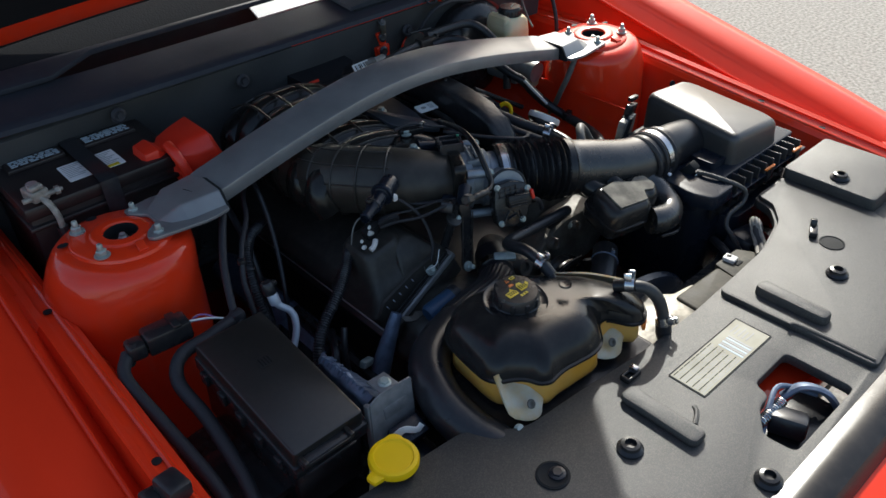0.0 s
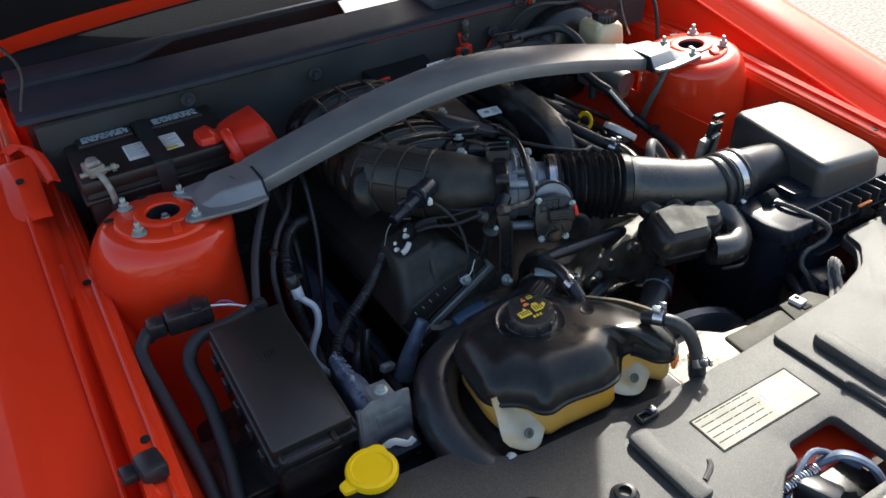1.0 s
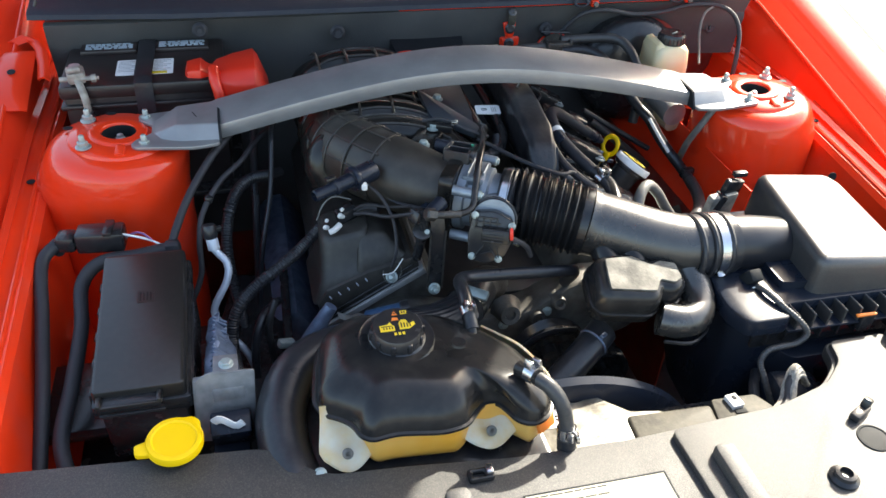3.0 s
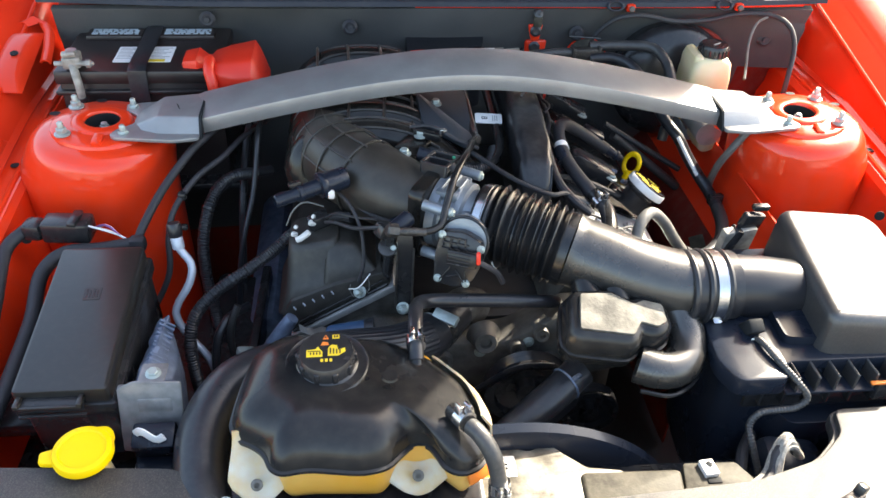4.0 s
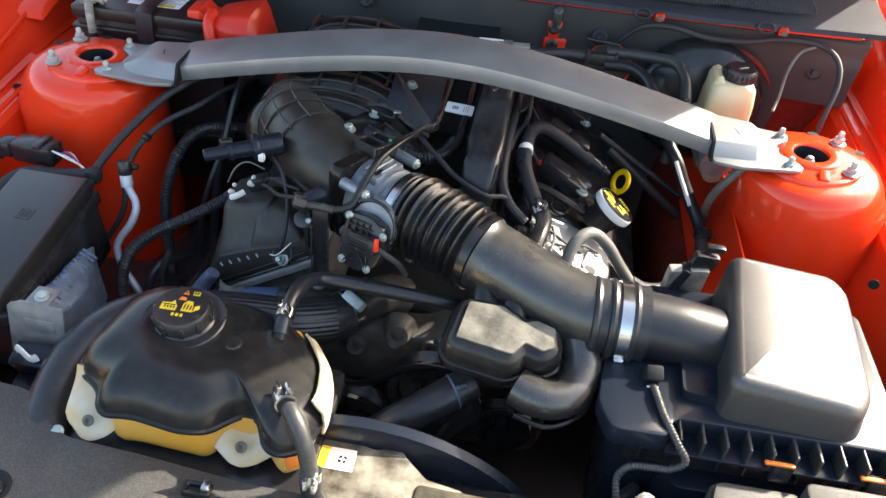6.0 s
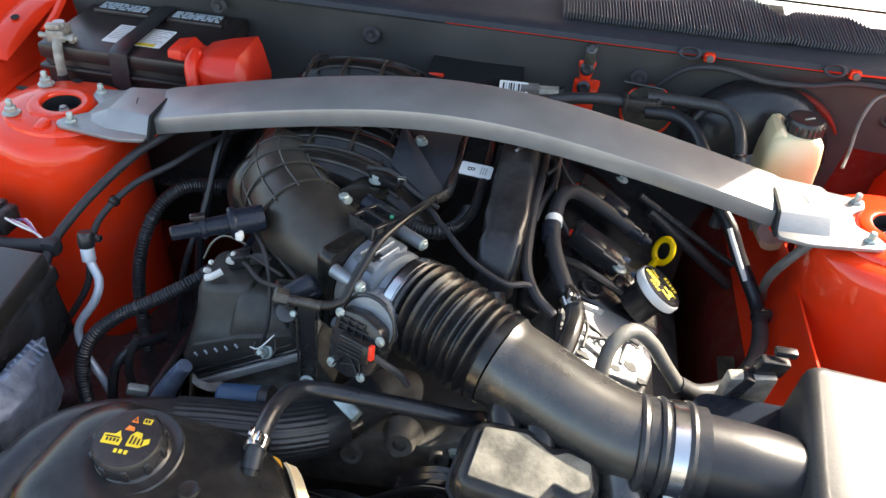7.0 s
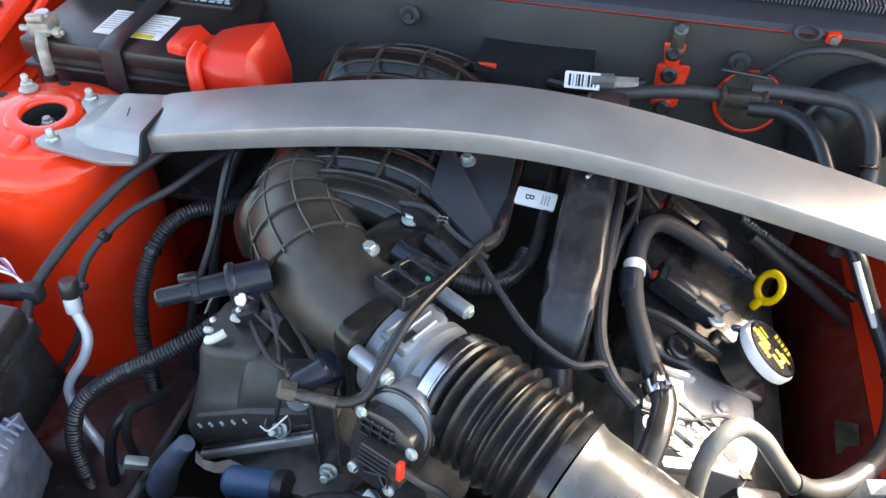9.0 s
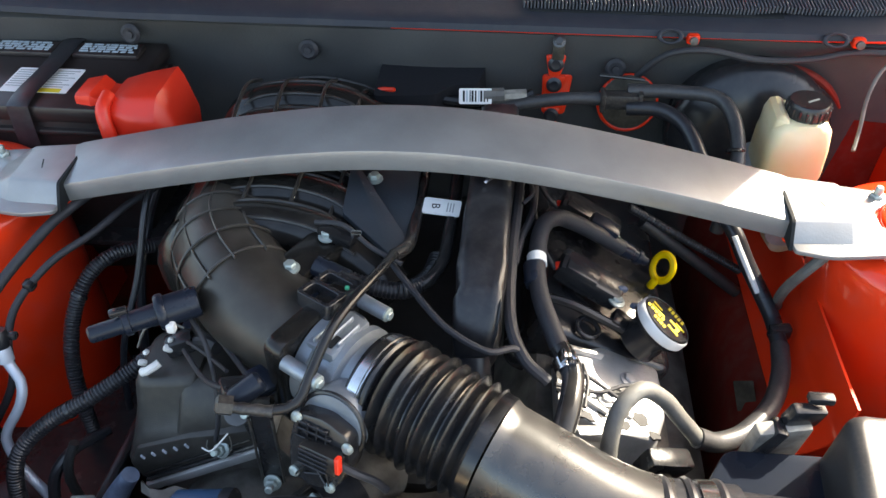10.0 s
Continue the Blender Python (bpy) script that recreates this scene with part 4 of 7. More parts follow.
# ---- left side of the bay: fuse box, control unit, washer filler, looms ----
def fuse_box():
    f = thing("fuse_box", (-0.485, -0.32, 0.66), "black fuse box with a dull grey-brown clip-on lid", "fuse box")
    T = pose(-0.4845, -0.320, 0.8105, 6.2)
    part("lid", slab(rounded([(-0.050, -0.112), (0.050, -0.112), (0.050, 0.112), (-0.050, 0.112)], 0.006), -0.030, 0.0, 0.004, T), FUSEPL, f, "dull grey-brown lid with a faint moulded mark")
    part("skirt", slab(rounded([(-0.053, -0.116), (0.055, -0.116), (0.055, 0.115), (-0.053, 0.115)], 0.006), -0.042, -0.022, 0.003, T), BLACK, f)
    part("body", slab(rounded([(-0.048, -0.108), (0.050, -0.108), (0.050, 0.110), (-0.048, 0.110)], 0.006), -0.130, -0.036, 0.003, T), BLACK, f)
    lt = part("latch", slab(rounded([(-0.046, -0.124), (0.024, -0.124), (0.024, -0.110), (-0.046, -0.110)], 0.003), -0.022, -0.010, 0.002, T), BLACK, f)
    part("latch_bar", box(T @ Vector((-0.008, -0.127, -0.009)), (0.064, 0.003, 0.004), 0.001), FUSEPL, lt)
    for x in (-0.042, 0.022):
        part("latch_hook", box(T @ Vector((x, -0.120, -0.008)), (0.006, 0.016, 0.006), 0.0015), FUSEPL, lt)
    part("latch_bar", box(T @ Vector((-0.008, -0.126, -0.024)), (0.070, 0.004, 0.004), 0.001), BLACK, lt)
    for k in range(5):
        part("side_clip", box(T @ Vector((-0.0555, -0.085 + 0.042 * k, -0.036)), (0.006, 0.016, 0.018), 0.002), BLACK, f)
    part("wall", slab([(0.054, -0.110), (0.057, -0.110), (0.057, 0.07), (0.054, 0.07)], -0.10, -0.024, 0.001, T), BLACK, f)
    mk = part("moulded_mark", slab(rounded([(-0.010, -0.010), (0.010, -0.010), (0.010, 0.010), (-0.010, 0.010)], 0.002), 0, 0.0006, 0, T @ pose(0.004, 0.03, 0)), FUSEPL, f)
    for k in range(4):
        part("mark_bar", slab([(-0.007 + 0.004 * k, -0.007), (-0.005 + 0.004 * k, -0.007), (-0.005 + 0.004 * k, 0.007 - 0.003 * (k % 2)), (-0.007 + 0.004 * k, 0.007)], 0.0006, 0.0011, 0, T @ pose(0.004, 0.03, 0)), BLACK, mk)
    part("bracket", box((-0.55, -0.33, 0.69), (0.13, 0.12, 0.02), 0.004), BLACK, f)
    return f


fuse_box()

# Added slab that keeps the gap beside the fuse box black.
ct = thing("dark_gap_slab", (-0.45, -0.2, 0.60), "black slab added low beside the fuse box to darken the gap", "tray")
part("plate", slab(rounded([(-0.585, -0.44), (-0.315, -0.44), (-0.300, -0.05), (-0.385, -0.02), (-0.41, -0.14), (-0.585, -0.16)], 0.02), 0.615, 0.630, 0.004), BLACK, ct)
part("upstand", slab(rounded([(-0.325, -0.40), (-0.312, -0.40), (-0.300, -0.06), (-0.313, -0.06)], 0.004), 0.630, 0.668, 0.003), BLACK, ct)

cu = thing("control_unit", (-0.395, -0.36, 0.66), "grey metal control unit on a bolted bracket", "control unit")
rings = []
for i in range(15):
    u = i / 14
    y = -0.292 - 0.118 * u
    x0, x1, top = -0.412 - 0.004 * u + 0.004 * max(0, 0.2 - u) * 5, -0.398 + 0.018 * min(1, u * 2.2), 0.779 + 0.006 * u
    sec = rounded([(x0, 0.690), (x1 + 0.002, 0.690), (x1, top - 0.020), (x0 + 0.012, top), (x0, top - 0.006)], 0.004, 3)
    rings.append([(x + 0.004 * noise.noise(Vector((x * 90, y * 70, z * 90))), y, z + 0.0035 * noise.noise(Vector((x * 80 + 7, y * 90, z * 60)))) for x, z in sec])
part("finned_case", loft(rings), GALV, cu, "ribbed blue-grey alloy case", angle=22)
for k in range(13):
    part("fin", box((-0.4000, -0.302 - 0.0076 * k, 0.7705 + 0.0004 * k + 0.0012 * math.sin(k * 2.4)), (0.021, 0.0034, 0.010), 0.001, pose(0, 0, 0, 0, 38, 0), 1), GALV, cu)
brk = part("bracket", slab(rounded([(-0.424, -0.004), (-0.408, 0.004), (-0.358, 0.001), (-0.364, -0.100), (-0.432, -0.092)], 0.003, 2), -0.0015, 0.0015, 0.0006, pose(0, -0.428, 0.800, 82)), GREYSTEEL, cu, "folded galvanised bracket")
part("top_tab", box((-0.390, -0.4135, 0.8000), (0.028, 0.032, 0.003), 0.001, pose(0, 0, 0, -4, 2, 0)), GREYSTEEL, brk)
part("pressed_pad", box((-0.389, -0.4325, 0.772), (0.036, 0.004, 0.018), 0.0015, pose(0, 0, 0, -8)), GREYSTEEL, brk)
part("side_fold", box((-0.4255, -0.4285, 0.758), (0.008, 0.010, 0.070), 0.0015, pose(0, 0, 0, -8, 4)), GREYSTEEL, brk)
part("bolt", hexnut((-0.389, -0.415, 0.8015), (0, -0.1, 1), 0.011, 0.006, 0, 0, 0.0085), ZINC, cu)
part("plug", box((-0.390, -0.452, 0.735), (0.046, 0.030, 0.040), 0.004, pose(0, 0, 0, 20)), BLUEPL, cu, "dark connector plug")
part("plug_body", box((-0.392, -0.468, 0.69), (0.042, 0.034, 0.06), 0.004, pose(0, 0, 0, 8)), BLUEPL, cu)
part("lock_lever", sweep([(-0.410, -0.455, 0.752), (-0.400, -0.462, 0.763), (-0.385, -0.468, 0.756), (-0.376, -0.468, 0.760)], 0.005, 6, 0.004, flat=0.4), WHITE, cu, "white locking lever")

wc = thing("washer_filler", (-0.451, -0.499, 0.70), "bright yellow washer filler cap on a milky neck", "filler cap")
WT = aim((-0.4460, -0.5000, 0.7795), (0.04, -0.06, 1)) @ Matrix.Diagonal((0.76, 0.76, 1, 1))
part("neck", sweep([(-0.450, -0.48, 0.70), (-0.450, -0.49, 0.75), (-0.451, -0.488, 0.762)], 0.020, 20), MILK, wc)
cap = part("cap", lathe([(0.036, -0.004), (0.039, -0.002), (0.0395, 0.003), (0.037, 0.0065), (0.031, 0.0075), (0.029, 0.0055), (0, 0.0062)], WT, 40), YELLOW, wc, "bright yellow snap cap")
part("pull_tab", slab(rounded([(-0.054, -0.012), (-0.034, -0.016), (-0.034, 0.010), (-0.054, 0.006)], 0.005), -0.003, 0.004, 0.002, WT @ pose(0, 0, 0, 0, 0, -26)), YELLOW, cap)
part("hinge_tab", slab(rounded([(0.018, -0.030), (0.045, -0.006), (0.045, 0.008), (0.022, 0.030)], 0.006), -0.003, 0.0045, 0.002, WT @ pose(0, 0, 0, 0, 0, 14)), YELLOW, cap)

# looms along the left wing
lm = thing("wiring_loom", (-0.53, -0.20, 0.70), "black taped wiring loom with a large connector and purple wires", "wiring loom")
cn = part("connector", box((-0.545, -0.150, 0.812), (0.062, 0.034, 0.030), 0.005, pose(0, 0, 0, 0, 0, -4)), BLACK, lm, "black multi-pin connector")
part("connector_rib", box((-0.533, -0.152, 0.828), (0.012, 0.034, 0.006), 0.002, pose(0, 0, 0, 0, 0, -4)), BLACK, cn)
part("connector_end", box((-0.588, -0.150, 0.812), (0.026, 0.028, 0.024), 0.006, pose(0, 0, 0, 0, 0, -8)), BLACK, cn)
for k in range(5):
    part("wire", sweep([(-0.515, -0.145 - 0.004 * k, 0.806 + 0.004 * k), (-0.495, -0.150 - 0.004 * k, 0.815 + 0.003 * math.sin(k * 2)), (-0.478, -0.162, 0.806), (-0.462, -0.170, 0.800)], 0.0014, 6), PURPLE if k % 2 else WHITE, lm)
part("branch", sweep([(-0.600, -0.150, 0.810), (-0.618, -0.18, 0.800), (-0.612, -0.26, 0.775), (-0.604, -0.36, 0.745), (-0.605, -0.45, 0.70)], 0.0086, 12), TAPE, lm)
part("branch", sweep([(-0.455, -0.172, 0.800), (-0.50, -0.180, 0.798), (-0.545, -0.186, 0.797), (-0.568, -0.215, 0.785), (-0.566, -0.28, 0.765), (-0.572, -0.36, 0.745), (-0.580, -0.43, 0.72), (-0.555, -0.50, 0.69)], 0.0092, 12), TAPE, lm)
part("branch", sweep([(-0.335, 0.045, 0.880), (-0.355, 0.010, 0.882), (-0.378, -0.030, 0.876), (-0.395, -0.055, 0.868), (-0.425, -0.100, 0.842), (-0.444, -0.140, 0.820), (-0.455, -0.172, 0.800), (-0.450, -0.20, 0.78), (-0.44, -0.21, 0.72)], 0.0058, 12), TAPE, lm)
part("branch", sweep([(-0.290, 0.07, 0.86), (-0.310, 0.03, 0.862), (-0.330, 0.0, 0.86), (-0.352, -0.045, 0.855), (-0.385, -0.085, 0.845), (-0.412, -0.125, 0.82), (-0.420, -0.150, 0.79), (-0.425, -0.17, 0.74), (-0.46, -0.20, 0.68)], 0.0042, 12), TAPE, lm)
part("knot", box((-0.402, -0.108, 0.832), (0.012, 0.014, 0.012), 0.004), BLACK, lm)
part("knot", box((-0.454, -0.173, 0.800), (0.022, 0.020, 0.022), 0.007), TAPE, lm)

cv = thing("corrugated_conduit", (-0.37, -0.06, 0.75), "black corrugated conduit hanging beside the strut tower", "conduit")
part("sleeve", conduit([(-0.315, 0.0, 0.80), (-0.345, -0.030, 0.812), (-0.370, -0.060, 0.800), (-0.385, -0.095, 0.760), (-0.385, -0.125, 0.71), (-0.375, -0.15, 0.64), (-0.37, -0.17, 0.50)], 0.0089), RUBBER, cv)
part("taped_end", sweep([(-0.296, 0.020, 0.792), (-0.306, 0.010, 0.796), (-0.320, -0.004, 0.803)], 0.0080, 10), TAPE, cv)
part("tie", band((-0.378, -0.075, 0.786), (-0.4, -0.7, -0.6), 0.0091, 0.004, 0.001), BLACK, cv)
h2 = thing("corrugated_conduit", (-0.35, -0.22, 0.72), "black corrugated conduit curving off the coil connector", "conduit")
part("sleeve", conduit([(-0.255, -0.162, 0.800), (-0.275, -0.180, 0.790), (-0.310, -0.205, 0.776), (-0.350, -0.225, 0.758), (-0.378, -0.245, 0.735), (-0.388, -0.262, 0.70), (-0.385, -0.275, 0.64), (-0.37, -0.29, 0.48)], 0.0086), RUBBER, h2)
part("taped_end", sweep([(-0.240, -0.150, 0.806), (-0.250, -0.158, 0.802), (-0.266, -0.172, 0.795)], 0.0078, 10), TAPE, h2)
part("tie", band((-0.330, -0.215, 0.767), (-0.85, -0.45, -0.4), 0.0080, 0.004, 0.001), BLACK, h2)
for k, (pts, r) in enumerate((([(-0.300, 0.06, 0.88), (-0.305, 0.0, 0.87), (-0.315, -0.05, 0.80), (-0.34, -0.10, 0.70), (-0.36, -0.12, 0.5)], 0.004),
                              ([(-0.33, 0.10, 0.84), (-0.335, 0.03, 0.80), (-0.34, -0.02, 0.74), (-0.35, -0.06, 0.6), (-0.36, -0.1, 0.45)], 0.006),
                              ([(-0.32, -0.19, 0.70), (-0.345, -0.235, 0.71), (-0.36, -0.26, 0.66), (-0.36, -0.30, 0.48)], 0.006))):
    solo("coolant_line", sweep(pts, r, 10), RUBBER, "thin black rubber line down beside the engine", "hose", "thin lines")

ac = thing("air_conditioning_line", (-0.41, -0.2, 0.66), "pale aluminium refrigerant pipe with a black service cap", "pipe")
part("pipe", sweep([(-0.402, -0.180, 0.815), (-0.398, -0.186, 0.798), (-0.384, -0.198, 0.782), (-0.388, -0.210, 0.760), (-0.406, -0.221, 0.732), (-0.408, -0.228, 0.716), (-0.395, -0.240, 0.694), (-0.370, -0.252, 0.660), (-0.355, -0.258, 0.60)], 0.0052, 12), PIPE, ac)
part("cap", lathe([(0.0085, 0), (0.0095, 0.002), (0.0095, 0.016), (0.008, 0.019), (0, 0.019)], aim((-0.402, -0.180, 0.815), (-0.05, 0.3, 1)), 16), RUBBER, ac, "black ribbed service cap")
part("collar", lathe([(0.008, 0), (0.008, 0.014), (0.0065, 0.017), (0, 0.017)], aim((-0.3995, -0.185, 0.800), (-0.1, 0.25, 1)), 16), PIPE, ac)
part("clip", box((-0.391, -0.172, 0.824), (0.010, 0.008, 0.007), 0.002), BLACK, ac)

# ---- coolant reservoir ----
cr = thing("coolant_reservoir", (-0.17, -0.475, 0.72), "amber coolant reservoir under a smooth black cover", "coolant reservoir")
cover = rounded([(-0.284, -0.412), (-0.255, -0.388), (-0.12, -0.386), (-0.078, -0.402), (-0.046, -0.455), (-0.036, -0.505), (-0.040, -0.545), (-0.049, -0.558), (-0.067, -0.566), (-0.083, -0.559), (-0.090, -0.543),
                 (-0.098, -0.529), (-0.114, -0.527), (-0.128, -0.541), (-0.140, -0.555), (-0.165, -0.561), (-0.219, -0.554), (-0.243, -0.558), (-0.254, -0.551), (-0.260, -0.534), (-0.273, -0.522), (-0.289, -0.514), (-0.297, -0.498), (-0.293, -0.46)], 0.016, 4)


def sag(x, y):
    """The cover falls away towards its rear inner corner."""
    u = max(0.0, min(1.0, (x + 0.21) / 0.14))
    v = max(0.0, min(1.0, (y + 0.53) / 0.12))
    return 0.028 * u * u * (3 - 2 * u) * v + 0.006 * u


def cover_ring(d, z):
    return [(x, y, z - sag(x, y)) for x, y in grown(cover, d)]


base = [cover_ring(0.000, 0.800), cover_ring(0.0030, 0.8010), cover_ring(0.0030, 0.8045), cover_ring(0.0, 0.8055), cover_ring(-0.0008, 0.811), cover_ring(-0.0028, 0.8165)]
CX, CY = -0.172, -0.468
walked = [0.0]
for p, q in zip(cover, cover[1:]):
    walked.append(walked[-1] + math.dist(p, q))
whole = walked[-1] + math.dist(cover[-1], cover[0])
core = [(CX + 0.055 * math.cos(2.72 - 2 * math.pi * w / whole), CY + 0.036 * math.sin(2.72 - 2 * math.pi * w / whole)) for w in walked]
dome = []
for keep, z in ((0.93, 0.8225), (0.88, 0.8275), (0.81, 0.8325), (0.72, 0.8372), (0.61, 0.8415), (0.49, 0.8448), (0.36, 0.8470), (0.20, 0.8482), (0.0, 0.8486)):
    row = [(a[0] * keep + b[0] * (1 - keep), a[1] * keep + b[1] * (1 - keep)) for a, b in zip(cover, core)]
    dome.append([(x, y, z + 0.03 * (y - CY) - sag(x, y)) for x, y in row])
cb = loft(base + dome)
part("cover", cb, SATIN, cr, "smooth black moulded cover with scalloped front", angle=50)
tank = rounded([(-0.280, -0.42), (-0.25, -0.395), (-0.09, -0.40), (-0.055, -0.46), (-0.044, -0.545), (-0.066, -0.561), (-0.092, -0.534), (-0.128, -0.534), (-0.146, -0.556), (-0.219, -0.551), (-0.240, -0.553), (-0.256, -0.530), (-0.286, -0.510), (-0.288, -0.49)], 0.008, 4)
part("tank", loft([[(x, y, z) for x, y in grown(tank, d)] for d, z in ((-0.010, 0.752), (-0.003, 0.755), (0.001, 0.764), (0.000, 0.782), (-0.002, 0.800))]), AMBER, cr, "translucent amber plastic tank")
# Pale skin in place of the white glare on the black cover's side.
part("side_glare", sheet([[p for p, q in zip(cover_ring(d, z), cover) if q[0] > -0.085 and -0.535 < q[1] < -0.395] for d, z in ((0.004, 0.790), (0.006, 0.806), (0.0045, 0.822), (-0.002, 0.831), (-0.006, 0.838))], 0.0025), MILK, cr, "pale strip standing for glare on the cover's edge", angle=60)


def foot_skin(x0, wide, narrow, lean):
    """A scalloped lug sloping from the cover's notch down to the bracket."""
    rows = []
    for i in range(9):
        v = i / 8
        w = wide * (0.90 + 0.42 * v * v * (3 - 2 * v)) * (1.0 if v < 0.7 else 1.0 - 0.50 * ((v - 0.7) / 0.3) ** 2)
        rows.append([(x0 + lean * v + u * w, -0.512 - 0.050 * v ** 1.10 + 0.022 * v * (1 - v) * 2 * math.exp(-(u * w / 0.016) ** 2) + 0.008 * v * abs(u) ** 2, 0.814 - 0.052 * v) for u in [k / 8 - 1 for k in range(17)]])
    return sheet(rows, 0.003)


for x0, wide, narrow, lean in ((-0.272, 0.024, 0.015, 0.004), (-0.110, 0.028, 0.012, 0.0)):
    ft = part("mounting_foot", foot_skin(x0, wide, narrow, lean), MILK, cr, "milky translucent scalloped mounting foot", angle=60)
    part("bolt", hexnut((x0 + lean * 0.7, -0.550, 0.778), (0, -0.8, 0.6), 0.007, 0.003, 0, 0, 0.006), DULL, ft)
part("shelf", slab(rounded([(-0.315, -0.575), (-0.04, -0.575), (-0.04, -0.40), (-0.315, -0.40)], 0.01), 0.722, 0.747, 0.004), BLACK, cr)
part("orange_mark", box((-0.050, -0.5555, 0.786), (0.026, 0.005, 0.020), 0.002, pose(0, 0, 0, -20, 0, 30)), ORANGEINK, cr, "bright orange sticker")
CP = aim((-0.199, -0.455, 0.8375), (0, -0.08, 1)) @ Matrix.Diagonal((0.90, 0.90, 1.08, 1))
rc_cap = part("cap", lathe([(0.047, 0.004), (0.048, 0.009), (0.0465, 0.0105), (0.044, 0.0095), (0.036, 0.010), (0.0335, 0.012), (0.0325, 0.0235), (0.0300, 0.0268), (0.0, 0.0275)], CP, 48), BLACK, cr, "ribbed black pressure cap with yellow warning symbols")
for k in range(10):
    a = 2 * math.pi * k / 10
    part("grip", box(CP @ Vector((0.0325 * math.cos(a), 0.0325 * math.sin(a), 0.017)), (0.005, 0.007, 0.013), 0.002, CP.to_3x3().to_4x4() @ pose(0, 0, 0, 0, 0, math.degrees(a))), BLACK, rc_cap)
inkz = 0.0273


def ink(points, m=CP, material=YELLOWINK, parent=None, z=inkz):
    return part("printed_symbol", slab(points, z, z + 0.0006, 0, m), material, parent or rc_cap)


ink([(-0.004, 0.017), (0.003, 0.017), (-0.0005, 0.0235)], material=ORANGEINK)
ink([(0.007, 0.0175), (0.015, 0.0175), (0.015, 0.023), (0.007, 0.023)])
ink([(-0.022, -0.009), (-0.004, -0.009), (-0.004, -0.002), (-0.007, 0.002), (-0.009, 0.006), (-0.012, 0.002), (-0.022, 0.001)])
ink([(0.002, -0.008), (0.014, -0.008), (0.022, -0.002), (0.021, 0.003), (0.014, 0.0), (0.012, 0.007), (0.006, 0.008), (0.002, 0.003)])
ink([(-0.006, 0.008), (0.003, 0.008), (0.002, 0.012), (-0.004, 0.013)], material=ORANGEINK)
for k in range(3):
    ink([(-0.006 + 0.005 * k, -0.0165), (-0.003 + 0.005 * k, -0.0165), (-0.003 + 0.005 * k, -0.0125), (-0.006 + 0.005 * k, -0.0125)])
for k in range(4):
    ink([(-0.018 + 0.0035 * k, -0.0062), (-0.0165 + 0.0035 * k, -0.0062), (-0.0165 + 0.0035 * k, -0.003), (-0.018 + 0.0035 * k, -0.003)], material=INK, z=inkz + 0.0004)
for k in range(4):
    ink([(0.0042 + 0.0036 * k, -0.0055), (0.0056 + 0.0036 * k, -0.0055), (0.0056 + 0.0036 * k, 0.003 - 0.001 * k), (0.0042 + 0.0036 * k, 0.003 - 0.001 * k)], material=INK, z=inkz + 0.0004)
ink([(-0.0205, -0.0008), (-0.006, -0.0008), (-0.006, -0.0018), (-0.0205, -0.0018)], material=INK, z=inkz + 0.0004)
ink([(-0.0016, 0.0185), (0.0006, 0.0185), (-0.0005, 0.0215)], material=INK, z=inkz + 0.0004)
ink([(0.0085, 0.0188), (0.0105, 0.0188), (0.0105, 0.0217), (0.0085, 0.0217)], material=INK, z=inkz + 0.0004)
ink([(0.0115, 0.0188), (0.0135, 0.0188), (0.0135, 0.0217), (0.0115, 0.0217)], material=INK, z=inkz + 0.0004)
part("hose_nipple", sweep([(-0.075, -0.520, 0.838), (-0.062, -0.545, 0.846)], 0.009, 14), SATIN, cr)
part("rear_nipple", sweep([(-0.105, -0.440, 0.820), (-0.104, -0.425, 0.832)], 0.0075, 12), SATIN, cr)
part("dimple", lathe([(0.009, 0), (0.008, 0.002), (0.006, 0.0015), (0, 0.0015)], aim((-0.135, -0.485, 0.8535), (0, 0, 1)), 18), SATIN, cr)


def spring_clamp(at, way, r, parent=None):
    """A bright spring clamp with two ears."""
    c = band(at, way, r, 0.012, 0.0016, 20)
    m = aim(at, way)
    for s in (-1, 1):
        join(c, box(m @ Vector((s * 0.005, r + 0.005, 0.002 * s)), (0.004, 0.010, 0.010), 0.001, m.to_3x3().to_4x4() @ pose(0, 0, 0, 0, 0, s * 18)))
    return part("spring_clamp", c, STEEL, parent, "bright spring hose clamp")


rh = thing("overflow_hose", (-0.04, -0.58, 0.76), "short black overflow hose with spring clamps", "hose")
part("hose", sweep([(-0.066, -0.536, 0.842), (-0.052, -0.553, 0.840), (-0.040, -0.566, 0.824), (-0.033, -0.574, 0.796), (-0.030, -0.577, 0.770)], 0.0086, 14), RUBBERGREY, rh)
spring_clamp((-0.066, -0.538, 0.846), (0.5, -0.85, 0.1), 0.0094, rh)
spring_clamp((-0.0320, -0.575, 0.787), (0.05, -0.3, -1), 0.0094, rh)
part("end_sleeve", sweep([(-0.0315, -0.576, 0.785), (-0.030, -0.578, 0.765), (-0.025, -0.579, 0.750)], 0.0115, 14, 0.002, ribbed(0.004, 0.06)), RUBBER, rh, "dark ribbed end sleeve")

vh = thing("vent_hose", (-0.02, -0.32, 0.74), "black bent coolant vent hose with a spring clamp", "hose")
part("hose", sweep([(-0.104, -0.436, 0.826), (-0.104, -0.415, 0.838), (-0.102, -0.385, 0.842), (-0.097, -0.350, 0.830), (-0.080, -0.332, 0.820), (-0.03, -0.326, 0.813), (0.03, -0.322, 0.806), (0.066, -0.318, 0.800), (0.084, -0.302, 0.783), (0.088, -0.27, 0.74)], 0.0085, 12), RUBBER, vh)
